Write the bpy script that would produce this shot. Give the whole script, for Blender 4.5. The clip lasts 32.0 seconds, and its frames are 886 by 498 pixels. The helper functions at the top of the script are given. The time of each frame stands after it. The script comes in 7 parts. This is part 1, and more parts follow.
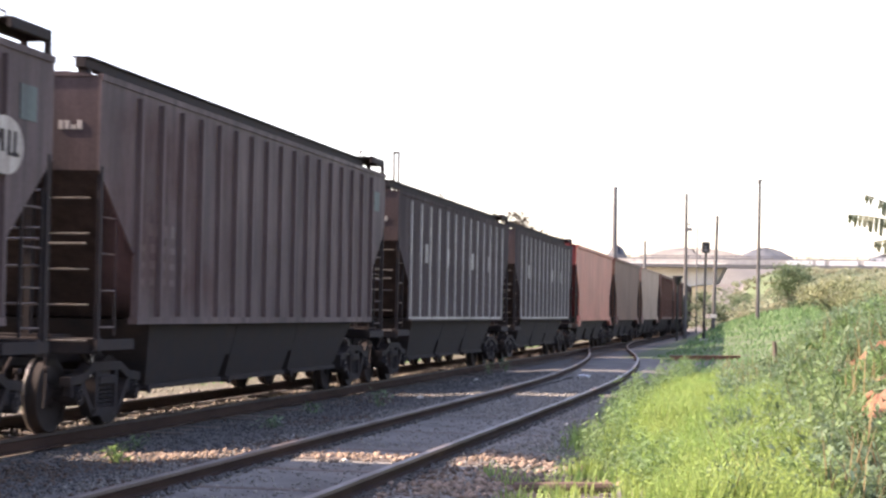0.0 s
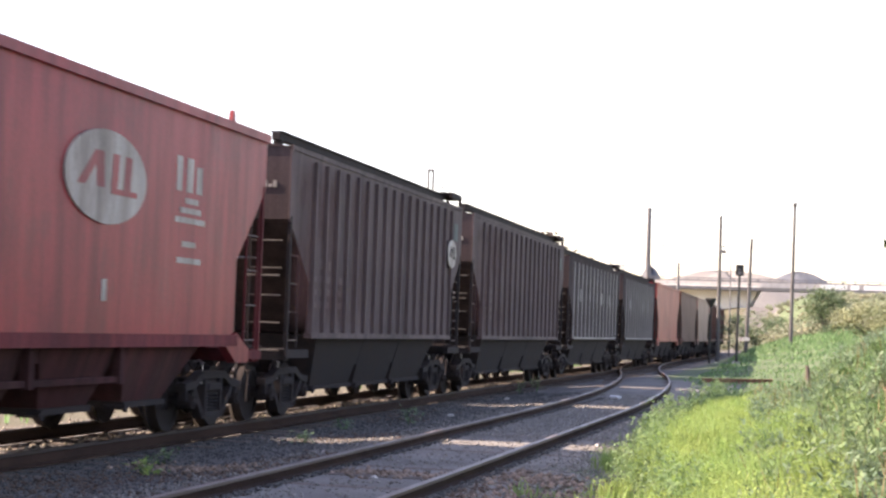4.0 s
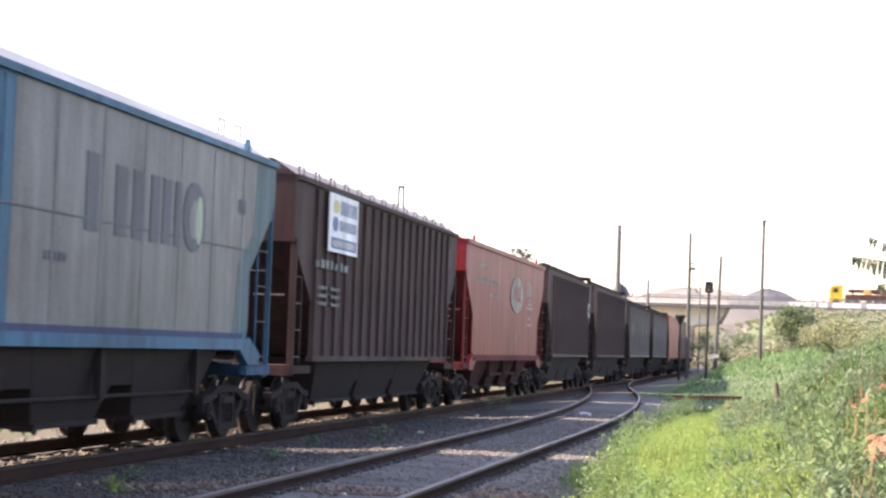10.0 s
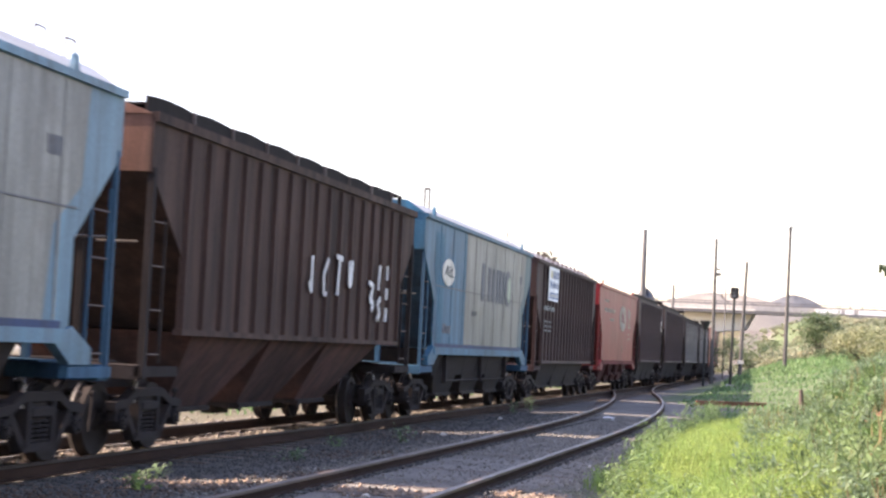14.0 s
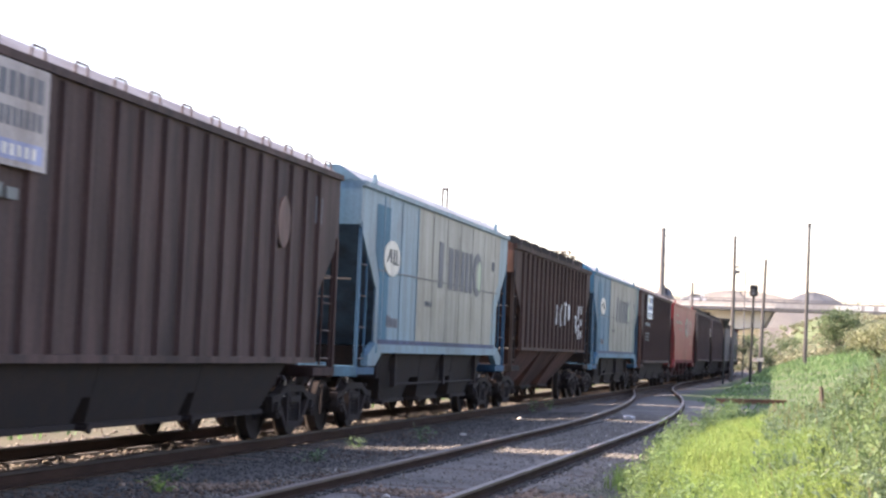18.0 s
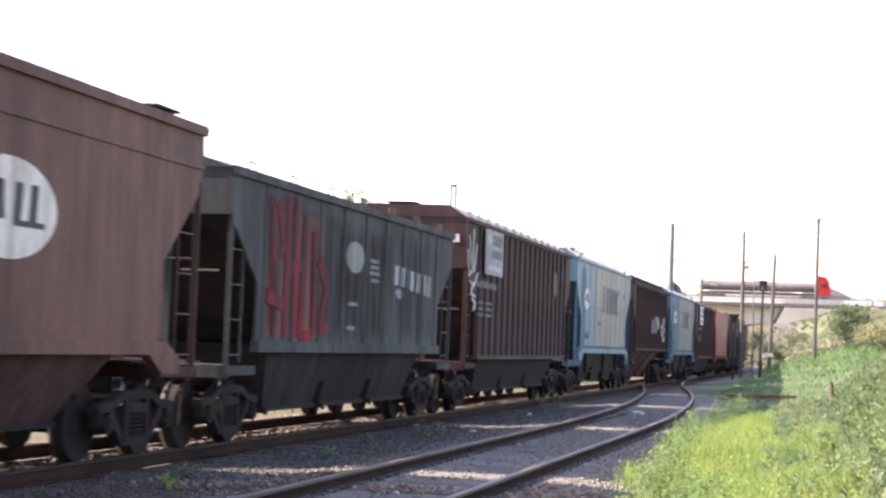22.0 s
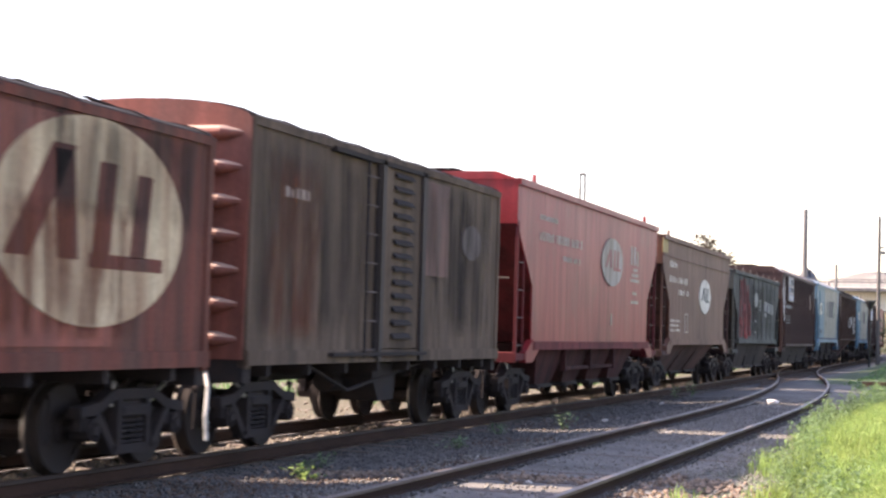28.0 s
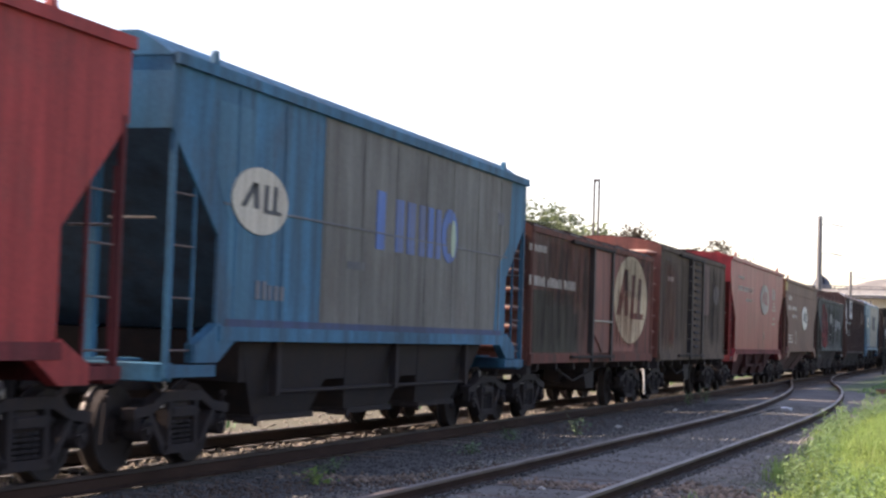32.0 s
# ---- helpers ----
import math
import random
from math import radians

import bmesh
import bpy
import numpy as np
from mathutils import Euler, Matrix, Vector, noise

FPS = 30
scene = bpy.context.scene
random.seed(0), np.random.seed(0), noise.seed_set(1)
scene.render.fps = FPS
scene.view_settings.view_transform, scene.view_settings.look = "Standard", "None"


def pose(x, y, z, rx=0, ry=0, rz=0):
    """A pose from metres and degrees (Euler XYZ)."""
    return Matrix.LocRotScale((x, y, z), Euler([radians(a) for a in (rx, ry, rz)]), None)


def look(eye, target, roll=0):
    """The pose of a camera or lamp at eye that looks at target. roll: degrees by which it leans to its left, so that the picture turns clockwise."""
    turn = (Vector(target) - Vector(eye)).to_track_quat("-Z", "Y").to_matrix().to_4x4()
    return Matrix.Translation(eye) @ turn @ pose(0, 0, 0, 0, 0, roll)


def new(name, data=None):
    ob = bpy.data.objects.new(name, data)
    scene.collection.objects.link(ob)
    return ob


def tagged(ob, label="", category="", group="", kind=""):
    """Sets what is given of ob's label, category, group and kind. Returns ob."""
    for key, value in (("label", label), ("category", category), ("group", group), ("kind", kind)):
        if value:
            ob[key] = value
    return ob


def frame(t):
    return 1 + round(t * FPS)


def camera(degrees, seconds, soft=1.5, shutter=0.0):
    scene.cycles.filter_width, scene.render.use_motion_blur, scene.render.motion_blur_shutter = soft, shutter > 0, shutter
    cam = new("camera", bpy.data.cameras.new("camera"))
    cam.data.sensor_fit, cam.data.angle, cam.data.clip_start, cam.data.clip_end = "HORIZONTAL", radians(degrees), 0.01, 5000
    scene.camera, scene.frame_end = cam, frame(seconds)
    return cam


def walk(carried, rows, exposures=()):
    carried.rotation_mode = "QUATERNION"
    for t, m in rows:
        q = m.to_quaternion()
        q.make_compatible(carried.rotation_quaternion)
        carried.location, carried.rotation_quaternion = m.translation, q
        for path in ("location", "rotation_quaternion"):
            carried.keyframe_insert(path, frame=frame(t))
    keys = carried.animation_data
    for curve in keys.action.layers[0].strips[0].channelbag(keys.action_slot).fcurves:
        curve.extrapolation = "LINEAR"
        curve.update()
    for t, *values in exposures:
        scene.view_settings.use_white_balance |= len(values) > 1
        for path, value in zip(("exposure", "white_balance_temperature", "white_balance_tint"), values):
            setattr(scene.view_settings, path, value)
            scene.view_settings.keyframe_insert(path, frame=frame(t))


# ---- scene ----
def aim(yaw, pitch, roll):
    """A pose of the hand-held camera: degrees to the left of the track's line, upwards, and leaning."""
    a, b = radians(yaw), radians(pitch)
    return look((0, 0, EYE), (-math.sin(a) * math.cos(b), math.cos(a) * math.cos(b), EYE + math.sin(b)), roll)


EYE = 1.45           # over the rail heads, which lie at z = 0
EXPOSURES = [(0, 1.85, 7500, 30), (19, 1.9, 7500, 30), (23, 1.95, 7500, 30), (24, 2.1, 7500, 30), (25, 2.4, 7500, 30), (26.5, 2.1, 7500, 30), (28, 1.9, 7500, 30), (30, 1.65, 7400, 29), (32, 1.4, 7350, 29)]
cam = camera(29.3, 32.0, soft=2.5, shutter=0.5)
walk(cam, [
    (0, aim(11.400, 2.100, 1.00)),    (0.5, aim(11.556, 2.174, 1.23)),    (1, aim(11.677, 2.380, 1.23)),
    (1.5, aim(11.755, 2.409, 1.38)),    (2, aim(11.881, 2.343, 1.46)),    (2.5, aim(12.080, 2.247, 1.48)),
    (3, aim(12.272, 2.335, 1.59)),    (3.5, aim(12.572, 2.505, 1.97)),    (5.5, aim(12.392, 2.917, 1.92)),
    (6, aim(12.379, 2.948, 2.16)),    (6.5, aim(12.367, 3.190, 1.94)),    (7, aim(12.457, 3.345, 1.64)),
    (7.5, aim(12.283, 3.264, 1.60)),    (8, aim(11.959, 2.979, 1.24)),    (8.5, aim(11.675, 2.772, 1.49)),
    (9, aim(11.637, 2.950, 1.35)),    (9.5, aim(11.607, 3.184, 1.81)),    (10, aim(11.547, 3.282, 2.04)),
    (10.5, aim(11.496, 3.299, 2.36)),    (11, aim(11.413, 3.141, 2.59)),    (11.5, aim(11.359, 3.050, 2.60)),
    (12, aim(11.440, 3.026, 2.55)),    (12.5, aim(11.681, 3.034, 2.49)),    (13, aim(11.914, 3.158, 2.40)),
    (13.5, aim(12.121, 3.271, 2.71)),    (14, aim(12.407, 3.320, 2.81)),    (14.5, aim(12.607, 3.326, 2.69)),
    (16.5, aim(12.609, 2.458, 2.57)),    (17, aim(12.912, 2.761, 2.46)),    (17.5, aim(13.153, 3.104, 2.48)),
    (18, aim(13.025, 3.297, 2.33)),    (18.5, aim(12.655, 3.349, 2.26)),    (19, aim(12.545, 3.385, 2.14)),
    (19.5, aim(12.734, 3.377, 1.96)),    (20, aim(12.909, 3.254, 2.21)),    (20.5, aim(12.935, 3.127, 2.31)),
    (21, aim(12.825, 3.056, 2.09)),    (21.5, aim(12.839, 3.121, 1.97)),    (22, aim(13.318, 3.172, 2.10)),
    (22.5, aim(14.161, 2.934, 1.83)),    (23, aim(15.023, 2.525, 1.63)),    (23.5, aim(15.566, 2.009, 1.26)),
    (24, aim(16.021, 1.471, 1.01)),    (24.5, aim(16.441, 1.450, 1.40)),    (25, aim(16.733, 1.775, 1.28)),
    (25.5, aim(17.205, 2.119, 1.71)),    (27.5, aim(17.626, 2.673, 1.75)),    (28, aim(17.690, 2.685, 1.64)),
    (28.5, aim(17.792, 2.735, 1.43)),    (29, aim(17.909, 2.876, 1.76)),    (29.5, aim(17.961, 3.034, 1.69)),
    (30, aim(17.804, 3.091, 1.72)),    (30.5, aim(17.749, 3.036, 1.94)),    (31, aim(17.929, 3.037, 1.67)),
    (31.5, aim(18.128, 2.973, 1.68)),    (32, aim(18.162, 2.855, 1.90)),
], EXPOSURES)


# ---- light ----
SUN_ELEVATION, SUN_AZIMUTH = 38.0, 264.0     # azimuth clockwise from +y
world = bpy.data.worlds.new("sky")
scene.world = world
world.use_nodes = True
sky = world.node_tree.nodes.new("ShaderNodeTexSky")
sky.sky_type, sky.sun_disc = "NISHITA", False
sky.sun_elevation, sky.sun_rotation = radians(SUN_ELEVATION), radians(SUN_AZIMUTH)
sky.air_density, sky.dust_density, sky.ozone_density = 1.0, 1.2, 1.0
world.node_tree.nodes["Background"].inputs["Strength"].default_value = 0.15
world.node_tree.links.new(sky.outputs[0], world.node_tree.nodes["Background"].inputs[0])
sun = new("sun", bpy.data.lights.new("sun", "SUN"))
sun.data.energy, sun.data.angle, sun.data.color = 4.6, radians(0.6), (1.0, 0.955, 0.82)
a, b = radians(SUN_AZIMUTH), radians(SUN_ELEVATION)
sun.matrix_world = look((0, 0, 0), (-math.sin(a) * math.cos(b), -math.cos(a) * math.cos(b), -math.sin(b)))
sun.location = (-60, 0, 50)
scene.view_settings.exposure = 0.0


# ---- materials ----
def material(name, colour, rough=0.8, metal=0.0, dirt=None, dirt_amount=0.5, scale=3.0, stretch=(1, 1, 1),
             grain=60.0, bump=0.15, random_value=0.0, thin=0.0, island=0.0, spec=0.3, spots=None):
    """Procedural surface: base colour, large stains towards dirt, fine grain in colour and relief."""
    m = bpy.data.materials.new(name)
    m.use_nodes = True
    t = m.node_tree
    n, l = t.nodes, t.links
    p = n["Principled BSDF"]
    p.inputs["Metallic"].default_value = metal
    p.inputs["Specular IOR Level"].default_value = spec
    tc = n.new("ShaderNodeTexCoord")
    mp = n.new("ShaderNodeMapping")
    mp.inputs["Scale"].default_value = stretch
    l.new(tc.outputs["Object"], mp.inputs[0])
    big = n.new("ShaderNodeTexNoise")
    big.inputs["Scale"].default_value, big.inputs["Detail"].default_value = scale, 6
    l.new(mp.outputs[0], big.inputs["Vector"])
    fine = n.new("ShaderNodeTexNoise")
    fine.inputs["Scale"].default_value, fine.inputs["Detail"].default_value = grain, 3
    l.new(tc.outputs["Object"], fine.inputs["Vector"])
    ramp = n.new("ShaderNodeValToRGB")
    ramp.color_ramp.elements[0].position, ramp.color_ramp.elements[1].position = 0.38, 0.68
    l.new(big.outputs["Fac"], ramp.inputs[0])
    amount = n.new("ShaderNodeMath")
    amount.operation = "MULTIPLY"
    amount.inputs[1].default_value = dirt_amount
    l.new(ramp.outputs[0], amount.inputs[0])
    mix = n.new("ShaderNodeMix")
    mix.data_type = "RGBA"
    mix.inputs[6].default_value = (*colour, 1)
    mix.inputs[7].default_value = (*(dirt or [c * 0.5 for c in colour]), 1)
    l.new(amount.outputs[0], mix.inputs[0])
    colour_out = mix.outputs[2]
    if spots:
        # rust blooms and a broad uneven fade
        sn = n.new("ShaderNodeTexNoise")
        sn.inputs["Scale"].default_value, sn.inputs["Detail"].default_value, sn.inputs["Roughness"].default_value = 1.1, 9, 0.72
        sm = n.new("ShaderNodeMapping")
        sm.inputs["Scale"].default_value, sm.inputs["Location"].default_value = (1, 1, 0.55), (3.1, 7.7, 1.3)
        l.new(tc.outputs["Object"], sm.inputs[0])
        l.new(sm.outputs[0], sn.inputs["Vector"])
        sr = n.new("ShaderNodeMapRange")
        sr.inputs["From Min"].default_value, sr.inputs["From Max"].default_value = 0.52, 0.70
        sr.inputs["To Max"].default_value = 0.65
        l.new(sn.outputs["Fac"], sr.inputs["Value"])
        sx = n.new("ShaderNodeMix")
        sx.data_type = "RGBA"
        sx.inputs[7].default_value = (*spots, 1)
        l.new(sr.outputs[0], sx.inputs[0])
        l.new(colour_out, sx.inputs[6])
        # a broad, uneven fade from end to end
        bn = n.new("ShaderNodeTexNoise")
        bn.inputs["Scale"].default_value, bn.inputs["Detail"].default_value = 0.33, 2
        l.new(tc.outputs["Object"], bn.inputs["Vector"])
        br = n.new("ShaderNodeMapRange")
        br.inputs["From Min"].default_value, br.inputs["From Max"].default_value = 0.3, 0.7
        br.inputs["To Min"].default_value, br.inputs["To Max"].default_value = 0.78, 1.25
        l.new(bn.outputs["Fac"], br.inputs["Value"])
        bh = n.new("ShaderNodeHueSaturation")
        l.new(br.outputs[0], bh.inputs["Value"])
        l.new(sx.outputs[2], bh.inputs["Color"])
        # narrow runs of soot washed down the sheets
        wn = n.new("ShaderNodeTexNoise")
        wn.inputs["Scale"].default_value, wn.inputs["Detail"].default_value, wn.inputs["Roughness"].default_value = 5.5, 4, 0.6
        wm = n.new("ShaderNodeMapping")
        wm.inputs["Scale"].default_value = (1, 1, 0.07)
        l.new(tc.outputs["Object"], wm.inputs[0])
        l.new(wm.outputs[0], wn.inputs["Vector"])
        wr = n.new("ShaderNodeMapRange")
        wr.inputs["From Min"].default_value, wr.inputs["From Max"].default_value = 0.36, 0.64
        wr.inputs["To Min"].default_value, wr.inputs["To Max"].default_value = 0.85, 1.12
        l.new(wn.outputs["Fac"], wr.inputs["Value"])
        wh = n.new("ShaderNodeHueSaturation")
        l.new(wr.outputs[0], wh.inputs["Value"])
        l.new(bh.outputs[0], wh.inputs["Color"])
        colour_out = wh.outputs[0]
    hsv = n.new("ShaderNodeHueSaturation")
    vary = n.new("ShaderNodeMapRange")
    vary.inputs["To Min"].default_value, vary.inputs["To Max"].default_value = 0.72, 1.28
    l.new(fine.outputs["Fac"], vary.inputs["Value"])
    value = vary.outputs[0]
    if random_value or island:
        src = n.new("ShaderNodeObjectInfo").outputs["Random"] if random_value else n.new("ShaderNodeNewGeometry").outputs["Random Per Island"]
        k = random_value or island
        r = n.new("ShaderNodeMapRange")
        r.inputs["To Min"].default_value, r.inputs["To Max"].default_value = 1 - k, 1 + k
        l.new(src, r.inputs["Value"])
        mul = n.new("ShaderNodeMath")
        mul.operation = "MULTIPLY"
        l.new(value, mul.inputs[0])
        l.new(r.outputs[0], mul.inputs[1])
        value = mul.outputs[0]
    l.new(value, hsv.inputs["Value"])
    l.new(colour_out, hsv.inputs["Color"])
    l.new(hsv.outputs[0], p.inputs["Base Color"])
    rr = n.new("ShaderNodeMapRange")
    rr.inputs["To Min"].default_value, rr.inputs["To Max"].default_value = max(rough - 0.12, 0.05), min(rough + 0.12, 1)
    l.new(big.outputs["Fac"], rr.inputs["Value"])
    l.new(rr.outputs[0], p.inputs["Roughness"])
    if bump:
        b = n.new("ShaderNodeBump")
        b.inputs["Strength"].default_value, b.inputs["Distance"].default_value = bump, 0.02
        l.new(fine.outputs["Fac"], b.inputs["Height"])
        l.new(b.outputs[0], p.inputs["Normal"])
    if thin:
        tr = n.new("ShaderNodeBsdfTranslucent")
        l.new(hsv.outputs[0], tr.inputs["Color"])
        ms = n.new("ShaderNodeMixShader")
        ms.inputs[0].default_value = thin
        l.new(p.outputs[0], ms.inputs[1])
        l.new(tr.outputs[0], ms.inputs[2])
        l.new(ms.outputs[0], n["Material Output"].inputs["Surface"])
    return m


def paint(name, colour, dirt, amount=0.75, rough=0.68, spec=0.24):
    """Weathered wagon paint with streaks of dirt that run down."""
    spots = [0.55 * d + 0.45 * s for d, s in zip(dirt, (0.075, 0.045, 0.035))]
    return material(name, colour, rough, 0.0, dirt, amount, 2.2, (1, 1.6, 0.22), 25, 0.08, spots=spots, spec=spec)


def wash(name, colour, cover=0.6, seed=0.0, stretch=(1, 2.2, 0.35), scale=1.6):
    """A patchy film: clear where there is no dirt, thinning out towards its borders."""
    m = bpy.data.materials.new(name)
    m.use_nodes = True
    n, l = m.node_tree.nodes, m.node_tree.links
    p = n["Principled BSDF"]
    p.inputs["Base Color"].default_value = (*colour, 1)
    p.inputs["Roughness"].default_value, p.inputs["Specular IOR Level"].default_value = 0.9, 0.06
    tc = n.new("ShaderNodeTexCoord")
    mp = n.new("ShaderNodeMapping")
    mp.inputs["Scale"].default_value, mp.inputs["Location"].default_value = stretch, (seed, 2 * seed, 0)
    l.new(tc.outputs["Object"], mp.inputs[0])
    no = n.new("ShaderNodeTexNoise")
    no.inputs["Scale"].default_value, no.inputs["Detail"].default_value, no.inputs["Roughness"].default_value = scale, 7, 0.62
    l.new(mp.outputs[0], no.inputs["Vector"])
    fac = n.new("ShaderNodeMapRange")
    fac.inputs["From Min"].default_value, fac.inputs["From Max"].default_value, fac.inputs["To Max"].default_value = 0.40, 0.66, cover
    l.new(no.outputs["Fac"], fac.inputs["Value"])
    sep = n.new("ShaderNodeSeparateXYZ")
    l.new(tc.outputs["Generated"], sep.inputs[0])
    value = fac.outputs[0]
    for axis in ("Y", "Z"):
        off = n.new("ShaderNodeMath")
        off.operation, off.inputs[1].default_value = "SUBTRACT", 0.5
        l.new(sep.outputs[axis], off.inputs[0])
        ab = n.new("ShaderNodeMath")
        ab.operation = "ABSOLUTE"
        l.new(off.outputs[0], ab.inputs[0])
        fade = n.new("ShaderNodeMapRange")
        fade.inputs["From Min"].default_value, fade.inputs["From Max"].default_value = 0.5, 0.36
        l.new(ab.outputs[0], fade.inputs["Value"])
        mul = n.new("ShaderNodeMath")
        mul.operation = "MULTIPLY"
        l.new(value, mul.inputs[0])
        l.new(fade.outputs[0], mul.inputs[1])
        value = mul.outputs[0]
    clear = n.new("ShaderNodeBsdfTransparent")
    mix = n.new("ShaderNodeMixShader")
    l.new(value, mix.inputs[0])
    l.new(clear.outputs[0], mix.inputs[1])
    l.new(p.outputs[0], mix.inputs[2])
    l.new(mix.outputs[0], n["Material Output"].inputs["Surface"])
    return m


W_SOOT = wash("film_of_soot", (0.046, 0.037, 0.032), 0.7, 1.7)
W_SOOTTHIN = wash("thin_film_of_soot", (0.044, 0.037, 0.034), 0.5, 3.3)
W_RUST = wash("film_of_rust", (0.155, 0.055, 0.036), 0.7, 4.1)
W_REDDUST = wash("film_of_red_dust", (0.12, 0.055, 0.05), 0.45, 9.9, (1, 1.0, 0.5), 0.8)
SOOT = (0.035, 0.03, 0.03)
M_BROWN = paint("oxide_brown_paint", (0.068, 0.041, 0.039), (0.036, 0.028, 0.028), 0.85, 0.7, 0.16)
# end walls are a darker oxide than the sides
M_BROWNEND = paint("dark_oxide_end_paint", (0.056, 0.033, 0.032), (0.034, 0.025, 0.025), 0.8, 0.75, 0.1)
M_DARK = paint("dark_brown_paint", (0.092, 0.064, 0.063), (0.047, 0.036, 0.037), 0.75, 0.7, 0.18)
M_GREY = paint("grey_brown_paint", (0.06, 0.046, 0.047), (0.032, 0.026, 0.026), 0.75, 0.85, 0.06)
# end walls darker than the sides, to offset grazing sun in the colour
M_DARKEND = paint("dark_brown_end_paint", (0.062, 0.044, 0.044), (0.034, 0.028, 0.028), 0.8, 0.8, 0.1)
M_DIMPLATE = paint("dim_greenish_plate", (0.085, 0.11, 0.105), (0.06, 0.07, 0.068), 0.7)
M_RIB = paint("pale_worn_rib_paint", (0.24, 0.22, 0.215), (0.10, 0.09, 0.087), 0.85, 0.5, 0.4)
M_RED = paint("faded_red_paint", (0.225, 0.016, 0.02), (0.13, 0.017, 0.021), 0.75, 0.46, 0.25)
M_ORANGE = paint("faded_orange_red_paint", (0.37, 0.11, 0.08), (0.23, 0.08, 0.06), 0.6, 0.52, 0.28)
M_TANPALE = paint("faded_sandy_paint", (0.27, 0.165, 0.135), (0.17, 0.11, 0.09), 0.7, 0.5, 0.22)
M_TAN = paint("pale_brown_paint", (0.13, 0.060, 0.045), (0.074, 0.038, 0.031), 0.75, 0.6, 0.18)
M_BLACKBROWN = paint("black_brown_paint", (0.034, 0.028, 0.028), (0.022, 0.019, 0.019), 0.8, 0.85, 0.1)
M_REDTINT = paint("faint_red_overspray", (0.16, 0.044, 0.042), (0.034, 0.034, 0.033), 1.0)
M_BLUED = paint("dull_sky_blue_paint", (0.026, 0.118, 0.20), (0.033, 0.082, 0.125), 0.85, 0.5, 0.13)
M_BLUE = paint("light_blue_paint", (0.028, 0.125, 0.21), (0.036, 0.072, 0.098), 0.85, 0.65, 0.1)
M_SILVER = paint("dirty_pale_grey_paint", (0.132, 0.138, 0.142), (0.092, 0.092, 0.092), 0.75, 0.46, 0.23)
M_CHALK = paint("chalky_pale_grey_paint", (0.175, 0.178, 0.17), (0.115, 0.112, 0.105), 0.75, 0.46, 0.26)
M_GREEN = paint("dark_green_paint", (0.06, 0.069, 0.070), (0.030, 0.032, 0.033), 0.9, 0.7, 0.12)
M_BOXGREEN = paint("sooty_olive_paint", (0.115, 0.082, 0.062), (0.058, 0.044, 0.036), 0.9, 0.82, 0.08)
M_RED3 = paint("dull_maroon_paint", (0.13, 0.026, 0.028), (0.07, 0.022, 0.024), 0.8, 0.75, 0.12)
M_PATCH = paint("dull_red_patch", (0.13, 0.06, 0.05), (0.06, 0.04, 0.036), 0.9)
M_BOXRED = paint("rust_red_paint", (0.145, 0.05, 0.038), (0.065, 0.042, 0.035), 0.9, 0.8, 0.1)
M_WHITE = paint("dirty_white_paint", (0.62, 0.60, 0.55), (0.36, 0.32, 0.27), 0.7)
M_CREAM = paint("stained_cream_paint", (0.46, 0.37, 0.25), (0.25, 0.155, 0.10), 0.85, 0.8, 0.1)
M_FADED = paint("faded_white_marks", (0.33, 0.30, 0.27), (0.17, 0.14, 0.12), 0.8)
M_YELLOW = paint("faded_yellow_marks", (0.55, 0.40, 0.12), (0.38, 0.24, 0.08), 0.7)
M_OCHRE = paint("faded_ochre_paint", (0.36, 0.27, 0.12), (0.22, 0.16, 0.08), 0.8)
M_LETTERBLUE = paint("bright_blue_marks", (0.05, 0.12, 0.32), (0.10, 0.12, 0.19), 0.95)
M_LETTERGREY = paint("grey_marks", (0.105, 0.11, 0.125), (0.12, 0.12, 0.13), 0.7)
M_BOARD = paint("white_board", (0.72, 0.73, 0.74), (0.60, 0.60, 0.60), 0.5)
M_BOARD_OLD = paint("greyed_white_board", (0.34, 0.31, 0.30), (0.22, 0.19, 0.18), 0.8)
M_GHOST = paint("ghosted_grey_ink", (0.36, 0.36, 0.38), (0.46, 0.45, 0.44), 0.6)
M_GHOSTYELLOW = paint("ghosted_yellow_ink", (0.55, 0.47, 0.24), (0.5, 0.45, 0.32), 0.6)
M_GHOSTBLUE = paint("ghosted_blue_ink", (0.19, 0.22, 0.36), (0.26, 0.27, 0.34), 0.6)
M_BADGE = paint("stained_pale_badge", (0.45, 0.42, 0.35), (0.30, 0.265, 0.22), 0.8)
M_STRIP = paint("blue_strip", (0.13, 0.18, 0.29), (0.16, 0.20, 0.28), 0.5)
M_INKBLUE = paint("grey_blue_ink", (0.15, 0.18, 0.26), (0.22, 0.24, 0.30), 0.6)
M_INK = paint("dark_ink", (0.04, 0.045, 0.05), (0.07, 0.07, 0.07), 0.6)
M_STAINPINK = paint("pinkish_worn_paint", (0.145, 0.08, 0.07), (0.075, 0.05, 0.045), 0.95)
M_SPRAY = paint("white_spray_paint", (0.62, 0.62, 0.62), (0.42, 0.40, 0.40), 0.7)
M_SPRAYRED = paint("red_spray_paint", (0.23, 0.024, 0.028), (0.045, 0.03, 0.032), 1.0, 0.8, 0.1)
M_SPRAYOLD = paint("worn_white_spray_paint", (0.27, 0.28, 0.29), (0.04, 0.045, 0.045), 1.0)
M_WHITE2 = paint("worn_white_letters", (0.52, 0.48, 0.43), (0.25, 0.19, 0.16), 0.85)
M_FADED2 = paint("faint_grey_marks", (0.19, 0.20, 0.20), (0.09, 0.10, 0.10), 0.85)
